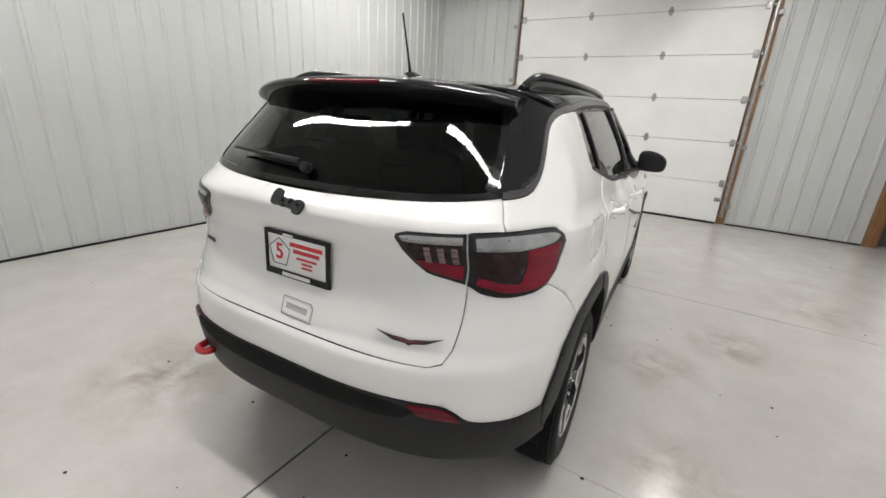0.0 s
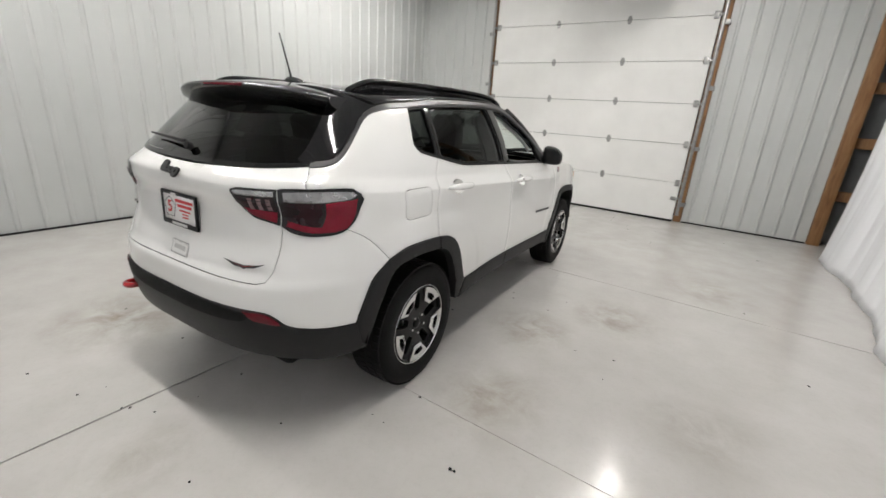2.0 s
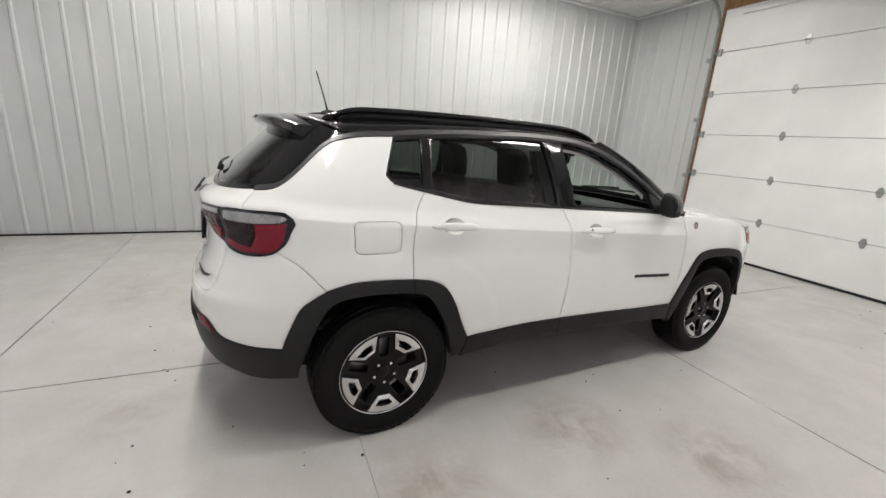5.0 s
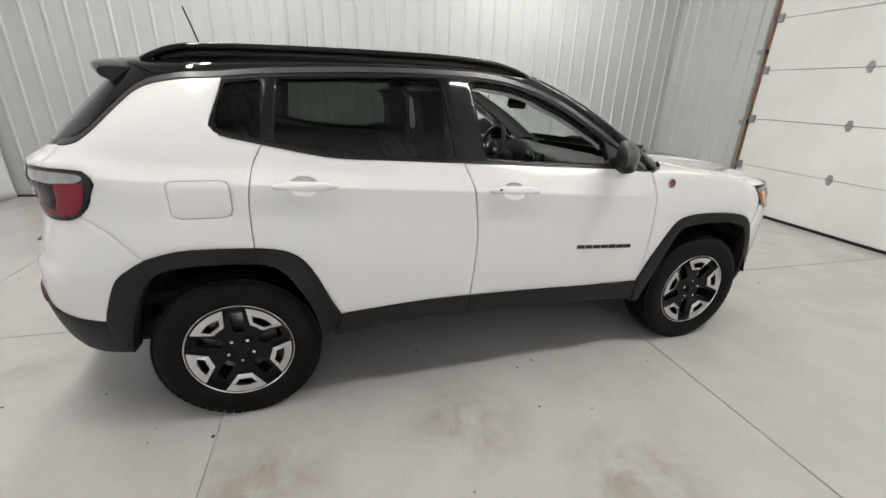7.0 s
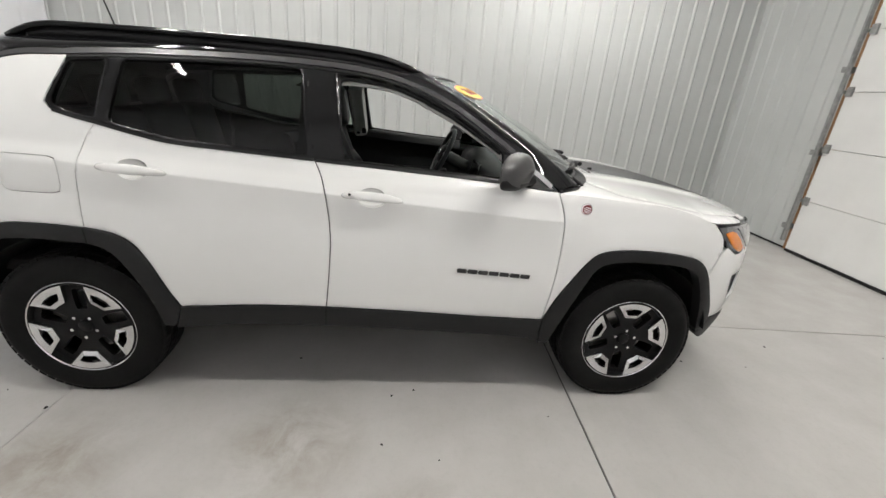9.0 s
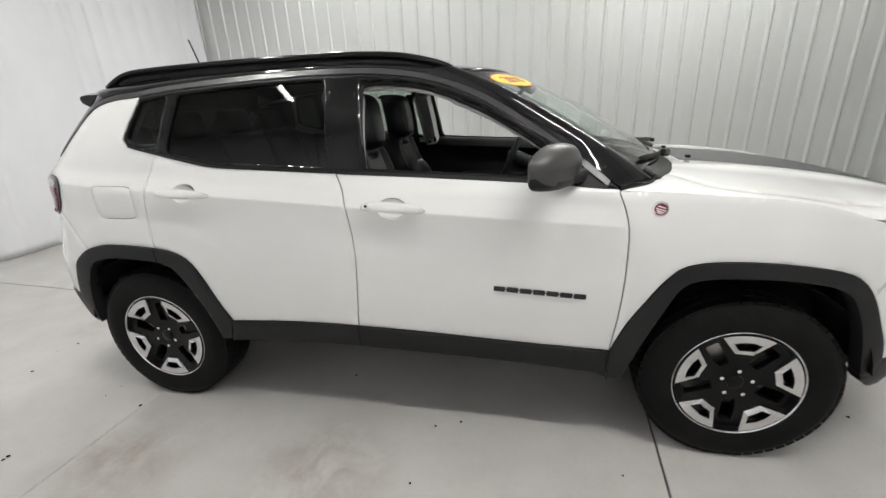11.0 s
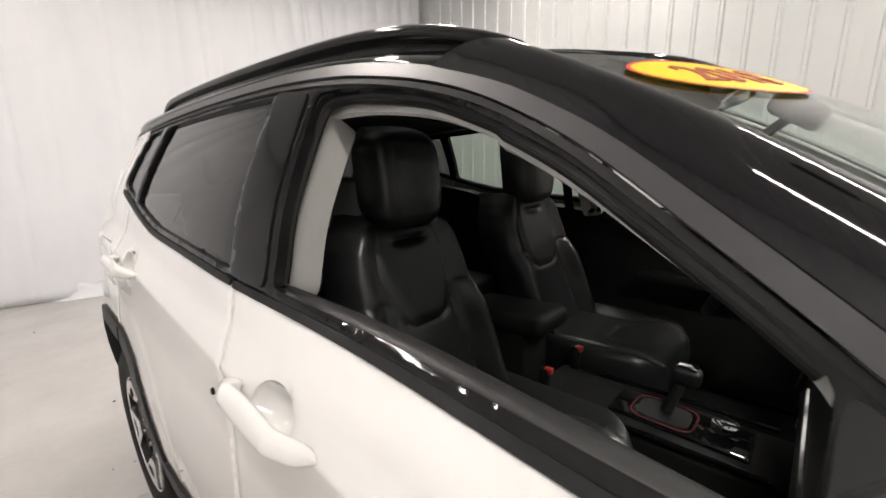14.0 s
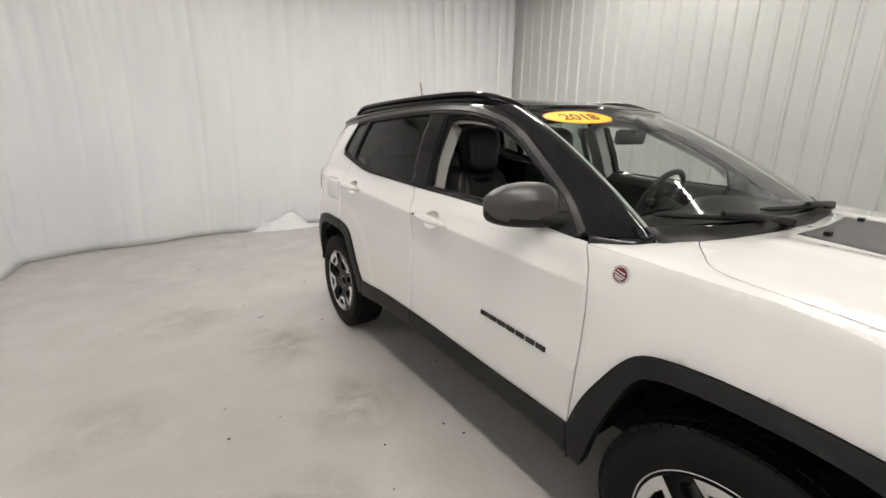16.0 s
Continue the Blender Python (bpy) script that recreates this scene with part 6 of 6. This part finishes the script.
def on_screen(x, y, h):
    """A place on the outside of the windscreen round the sticker's middle; x runs to the reader's right."""
    return wind(.722 - x / ST_A, .858 + y / ST_B, .0035 + h)


def laid(me_or_bm):
    """Bends a flat piece onto the windscreen."""
    for v in (me_or_bm.verts if isinstance(me_or_bm, bmesh.types.BMesh) else me_or_bm.vertices):
        v.co = on_screen(v.co.x, v.co.y, v.co.z)
    return me_or_bm


def ellipse(a, b, n=48):
    return [(a * math.cos(2 * math.pi * i / n), b * math.sin(2 * math.pi * i / n)) for i in range(n)]


sticker = part("sticker", laid(plate2d(ellipse(.155, .068), (), .0006, .02)), YELLOW, suv, "yellow oval year sticker on the windscreen", smooth=False)
part("sticker_edge", laid(plate2d(ellipse(.155, .068), [ellipse(.1505, .0635)], .0010)), INKRED, sticker, smooth=False)
year = lettering("sticker_print", "2018", .084, DEEPRED, sticker, Matrix(), depth=.0006, bold=.0012)
for v in year.data.vertices:
    v.co = on_screen(v.co.x, v.co.y - .002, v.co.z + .0012)


# ---- the car: cabin ----
part("cabin_floor", box(-.78, .10, .40, .78, 2.20, .44, .02), CARPET, suv, "black carpeted floor")
part("boot_floor", box(-.72, -.62, .56, .72, .12, .62, .02), CARPET, suv, "black carpeted boot floor")
part("heel_board", box(-.70, .122, .442, .70, .16, .60, .01), CARPET, suv)
DOOR_IN = outline([(.03, 1.26), (.256, 1.228), (.391, 1.206), (.955, 1.178), (1.769, 1.134), (2.03, 1.112)], [(2.03, 1.112), (2.06, .80), (2.03, .44)], [(2.03, .44), (1.0, .44), (.38, .47)], [(.38, .47), (.33, .60), (.22, .80), (.02, .87), (.0, 1.0), (.03, 1.26)])
both("door_lining", patch("door_lining", DOOR_IN, SOFTPL, off=-0.055, gap=0, rim=0.04, res=0.06), suv, "black door lining")
both("side_lining", patch("side_lining", outline([(.03, 1.25), (-.10, 1.29), (-.40, 1.26), (-.56, 1.22)], [(-.56, 1.22), (-.56, .90), (-.50, .62)], [(-.50, .62), (-.30, .86), (.0, .87)], [(.0, .87), (.03, 1.25)]), SOFTPL, off=-0.06, gap=0, rim=0.03, res=0.06), suv, "black boot side lining")
both("post_lining", patch("post_lining", rounded([(.92, 1.54), (1.024, 1.535), (1.056, 1.19), (.96, 1.17)]), LINER, off=-0.050, gap=0, rim=0.075), suv, "light grey centre pillar lining")
EDGE = [(.97, 1.538), (1.03, 1.538), (1.137, 1.538), (1.262, 1.521), (1.358, 1.493), (1.543, 1.417), (1.705, 1.320), (1.80, 1.254)]
both("roof_edge_lining", patch("roof_edge_lining", outline([(q, z + .016) for q, z in EDGE], [(1.80, 1.270), (1.794, 1.240)], [(q - .006, z - .014) for q, z in EDGE[::-1]], [(.964, 1.524), (.97, 1.554)]), LINER, off=-0.058, gap=0, rim=0.012, res=0.03), suv, "light grey lining round the door opening")
both("post_lining", patch("post_lining", rounded([(-.30, 1.51), (-.06, 1.53), (-.09, 1.30), (-.42, 1.29)]), LINER, off=-0.045, gap=0, rim=0.02), suv, "light grey rear pillar lining")


def near_line(u, v, line):
    """The distance from points to a polyline."""
    best = np.full(np.shape(u), 9.0)
    for (a, b), (c, d) in zip(line, line[1:]):
        k = np.clip(((u - a) * (c - a) + (v - b) * (d - b)) / ((c - a) ** 2 + (d - b) ** 2), 0, 1)
        best = np.minimum(best, np.hypot(u - a - k * (c - a), v - b - k * (d - b)))
    return best


def padded(place, nu, nv, back, shrink=0.9):
    """An upholstered body: a formed front given by place(u, v) for -1 < u < 1, 0 < v < 1, closed by a plain back set off by back."""
    u, v = np.meshgrid(np.linspace(-1, 1, nu), np.linspace(0, 1, nv))
    p = place(u, v)
    bm = grid([[Vector(c) for c in r] for r in p])
    mid = Vector(p.reshape(-1, 3).mean(0))
    edge = [e for e in bm.edges if len(e.link_faces) == 1]
    made = bmesh.ops.extrude_edge_only(bm, edges=edge)
    low = [g for g in made["geom"] if isinstance(g, bmesh.types.BMVert)]
    for q in low:
        q.co = mid + (q.co - mid) * shrink + Vector(back)
    bmesh.ops.holes_fill(bm, edges=[e for e in bm.edges if len(e.link_faces) == 1])
    bmesh.ops.recalc_face_normals(bm, faces=bm.faces)
    return bm


def groove(d, w=.007):
    return np.exp(-(d / w) ** 2)


def soft(x):
    x = np.clip(x, 0, 1)
    return x * x * (3 - 2 * x)


def seat(x, dy):
    """A front seat with bolsters, a yoke over the shoulders, sewn panels and a large headrest."""

    def base(u, v):
        w = .238 - .010 * v + .004 * np.sin(math.pi * v)
        end = np.clip((v - .76) / .24, 0, 1)
        w = w * (1 - .34 * end ** 2.5) * (1 - .10 * np.clip((.08 - v) / .08, 0, 1) ** 2)
        X, Y = u * w, .93 + .50 * v
        Z = .752 + .030 * v + .026 * soft((np.abs(u) - .60) / .30) * (1 - .5 * v)
        Z = Z - .085 * (1 - np.sqrt(1 - np.clip((np.abs(u) - .86) / .14, 0, 1) ** 2)) - .090 * (1 - np.sqrt(1 - end ** 2.4))
        seams = np.minimum(near_line(np.abs(X), Y, [(.150, .93), (.150, 1.28), (.165, 1.46)]), near_line(np.abs(X), Y, [(0, 1.20), (.06, 1.205), (.09, 1.24), (.150, 1.25)]))
        Z = Z - .006 * groove(seams) + .006 * soft((Y - 1.22) / .10) * (np.abs(X) < .15)
        return np.stack([X, Y, Z], -1)

    s = part("seat", padded(base, 49, 45, (0, 0, -.055), .97), LEATHER, suv, "black leather front seat", m=pose(x, dy, .0))

    def back(u, v):
        w = np.interp(v, (0, .30, .55, .74, .86, .94, 1), (.204, .222, .218, .210, .196, .168, .100))
        X, Z = u * w, .735 + .525 * v
        waist = 1 - soft((v - .46) / .20)
        Y = 1.020 - .200 * v - .012 * np.sin(math.pi * v)
        Y = Y + (.020 + .034 * waist) * soft((np.abs(u) - .58) / .26)
        Y = Y - (.085) * (1 - np.sqrt(1 - np.clip((np.abs(u) - .84) / .16, 0, 1) ** 2)) - .07 * (1 - np.sqrt(1 - np.clip((v - .90) / .10, 0, 1) ** 2))
        ax = np.abs(X)
        seams = near_line(ax, v, [(0, .455), (.050, .455), (.075, .48), (.098, .57), (.145, .61), (.260, .63)])
        seams = np.minimum(seams, near_line(ax, v, [(.098, .57), (.122, .32), (.130, .0)]))
        seams = np.minimum(seams, near_line(ax, v, [(.098, .57), (.118, .72), (.114, .85), (.095, .94)]) + .002)
        Y = Y - .007 * groove(seams, .008)
        inside_yoke = soft((v - .455 - .9 * np.maximum(ax - .050, 0)) / .05) * soft((.118 - ax) / .02)
        Y = Y + .006 * inside_yoke
        # crescent-shaped hollow under the headrest
        Y = Y - .016 * np.exp(-((ax / .062) ** 4)) * np.exp(-((v - .870 - 3.2 * ax ** 2) / .020) ** 2)
        return np.stack([X, Y, Z], -1)

    part("backrest", padded(back, 65, 81, (0, -.075, .0), .96), LEATHER, s, "black leather backrest with sewn panels and side bolsters")

    def head(u, v):
        w = (.113 + .006 * v) * np.maximum(.22, (1 - np.abs(2 * v - 1) ** 5)) ** .5
        X = u * w
        Y = .900 - .030 * v + .010 * np.sin(math.pi * v) - .030 * np.abs(u) ** 3
        Y = Y - .055 * (1 - np.sqrt(1 - np.clip((np.abs(u) - .74) / .26, 0, 1) ** 2)) - .055 * (1 - np.sqrt(1 - np.clip((np.abs(2 * v - 1) - .66) / .34, 0, 1) ** 2))
        Y = Y - .004 * groove(near_line(np.abs(X), v, [(.076, -.1), (.084, .5), (.078, 1.1)]), .006)
        return np.stack([X, Y, 1.222 + .268 * v], -1)

    part("headrest", padded(head, 37, 37, (0, -.060, .0), .88), LEATHER, s, "black leather headrest")
    for dx in (-.06, .06):
        part("headrest_post", tube([(dx, .795, 1.20), (dx, .80, 1.30)], .007, 8), CHROME, s)
    part("seat_base", box(-.21, .98, .42, .21, 1.38, .66, .03), SOFTPL, s)
    side = -.27 if x > 0 else .27
    fore = -.05 if x > 0 else .005
    part("belt_buckle", box(-.012, 1.16, .70, .012, 1.19, .80, .006), SOFTPL, s, m=pose(side, fore, .0))
    part("buckle_button", box(-.010, 1.20, .785, .010, 1.222, .803, .003), BUCKLE, s, m=pose(side, fore - .025, .0))
    return s


seat(.365, .20)
seat(-.365, .15)
bench = part("rear_bench", joined(box(-.62, .16, .62, .62, .66, .80, .05, 3)), LEATHER, suv, "black leather rear bench")
for x0, x1 in ((-.62, -.22), (-.215, .215), (.22, .62)):
    part("backrest", moved(box(x0, -.06, 0, x1, .06, .56, .045, 3), pose(0, .14, .76, 14)), LEATHER, bench)
for x in (-.40, 0, .40):
    part("headrest", moved(box(-.115, -.045, 0, .115, .045, .15, .035, 3), pose(x, .02, 1.30, 12)), LEATHER, bench)

# dashboard, wheel, console
rows = []
for i in range(33):
    x = -.76 + 1.52 * i / 32
    k = (abs(x) / .76) ** 4
    hood_up = .045 * math.exp(-((x + .37) / .17) ** 4)
    rows.append([(x, 2.36 - .10 * k, 1.085), (x, 2.20 - .06 * k, 1.105), (x, 2.02, 1.105 + hood_up), (x, 1.94, 1.095 + hood_up), (x, 1.905, 1.06 + hood_up * .5), (x, 1.90, 1.02), (x, 1.88, .96), (x, 1.90, .90), (x, 1.95, .82), (x, 2.05, .70)])
dash = part("dashboard", thick(grid(rows), .01), SOFTPL, suv, "black dashboard", angle=None)
part("screen", moved(box(-.13, -.012, -.075, .13, .0, .075, .008), pose(0, 1.893, 1.03, -12)), BLACK, dash, "dark dashboard screen")
for x in (-.68, .68):
    part("vent", moved(lathe([(.030, 0), (.036, .006), (.030, .010)], 20), pose(x, 1.885, 1.0, 90)), CHROME, dash, "chrome-edged round air vent")
for x in (-.07, .07):
    part("vent", moved(box(-.05, -.006, -.02, .05, .004, .02, .005), pose(x, 1.885, .935)), CHROME, dash, "chrome-edged air vent")
part("trim_line", tube([(.16, 1.889, .985), (.4, 1.889, .99), (.66, 1.893, .985)], .006, 8), CHROME, dash)
for x in (-.09, 0, .09):
    part("knob", moved(cyl(.018, .02, 16), pose(x, 1.90, .87, 90)), CHROME, dash)
sw = part("steering_wheel", moved(joined(lathe([(.178 + .016 * math.cos(a), .016 * math.sin(a)) for a in np.linspace(0, 2 * math.pi, 13)], 48),
      box(-.165, -.018, -.012, -.06, .018, .006, .006), box(.06, -.018, -.012, .165, .018, .006, .006), box(-.022, -.165, -.012, .022, -.05, .006, .006)), pose(-.37, 1.71, 1.09, 66)), LEATHER, suv, "black leather steering wheel")
part("horn_pad", moved(lathe([(0, .026), (.05, .024), (.066, .012), (.068, -.02)], 28), pose(-.37, 1.71, 1.09, 66)), SOFTPL, sw)
part("badge", moved(lathe([(0, .029), (.022, .029), (.026, .026)], 24), pose(-.37, 1.71, 1.09, 66)), CHROME, sw)
part("spoke_trim", moved(joined(box(-.15, -.012, .006, -.07, .006, .010, .003), box(.07, -.012, .006, .15, .006, .010, .003)), pose(-.37, 1.71, 1.09, 66)), CHROME, sw)
part("column", moved(cyl(.045, .32, 20), pose(-.37, 1.725, 1.08, -114)), SOFTPL, sw)
con = part("console", joined(box(-.11, 1.28, .44, .11, 1.92, .725, .025, 3), moved(box(-.095, -.20, 0, .095, .13, .070, .034, 5), pose(0, 1.18, .862, 4)), box(-.08, 1.02, .46, .08, 1.24, .87, .02)), SOFTPL, suv, "black centre console with armrest")
part("shift_plate", box(-.065, 1.50, .768, .065, 1.82, .780, .006), BLACK, con, "gloss black shifter plate", m=pose(0, 0, -.045))
ring_pts = [(.058 * sup(a, 4.5)[0], 1.625 + .075 * sup(a, 4.5)[1], .783) for a in np.linspace(0, 2 * math.pi, 40)]
part("shift_ring", tube(ring_pts, .0024, 6), BADGERED, con, "red line round the shifter", m=pose(0, 0, -.045))
well = [(.046 * sup(a, 4.5)[0], 1.625 + .062 * sup(a, 4.5)[1]) for a in np.linspace(0, 2 * math.pi, 32, endpoint=False)]
part("shift_boot", moved(plate2d(well, (), .006), pose(0, 0, .7345)), LEATHER, con, "black leather shifter boot")
part("console_edge", tube([(-.112, 1.40, .722), (-.114, 1.60, .730), (-.110, 1.86, .734)], .006, 8), BLACK, con)
part("console_edge", tube([(.112, 1.40, .722), (.114, 1.60, .730), (.110, 1.86, .734)], .006, 8), BLACK, con)
part("shift_lever", joined(tube([(0, 1.63, .78), (0, 1.655, .86)], [.016, .012], 10), moved(box(-.022, -.03, -.015, .022, .035, .030, .014, 3), pose(0, 1.665, .885))), LEATHER, con, m=pose(0, 0, -.03))
part("lever_cap", moved(box(-.018, -.022, 0, .018, .022, .008, .003), pose(0, 1.668, .884)), CHROME, con)
part("dial", moved(cyl(.030, .022, 24, bevel=.003), pose(0, 1.76, .750)), CHROME, con)
imir = part("inner_mirror", joined(moved(box(-.115, -.012, -.035, .115, .018, .035, .016, 3), pose(0, 1.72, 1.43, -8)), tube([(0, 1.74, 1.44), (0, 1.80, 1.49)], .010, 8)), SOFTPL, suv, "black interior mirror")
part("mirror_glass", moved(box(-.105, -.0145, -.028, .105, -.0125, .028), pose(0, 1.72, 1.43, -8)), MIRROR, imir)
part("sensor_cover", moved(box(-.05, -.05, -.03, .05, .05, .02, .018, 3), pose(0, 1.80, 1.495, -30)), SOFTPL, imir)
both("arm_rest", mesh_of("arm_rest", moved(box(-.04, -.24, -.03, .02, .24, .02, .015, 3), pose(.765, 1.55, .90)), SOFTPL), suv, "black door arm rest")
both("door_pull", mesh_of("door_pull", moved(box(-.012, -.045, -.012, .010, .045, .012, .006), pose(.765, 1.80, 1.02)), CHROME), suv, "bright inner door lever")
belt = [[Vector(skin(.88 + .022 * e, z)) + Vector((-.125, 0, 0)) for e in (-1, 1)] for z in (1.46, 1.30, 1.10, .90, .72)]
both("seat_belt", mesh_of("seat_belt", thick(grid(belt), .003), SOFTPL, smooth=False), suv, "black seat belt hanging by the centre pillar")
both("belt_guide", mesh_of("belt_guide", moved(box(-.014, -.028, -.03, .012, .028, .03, .010), Matrix.Translation(Vector(skin(.88, 1.46)) + Vector((-.125, 0, 0)))), SOFTPL), suv)
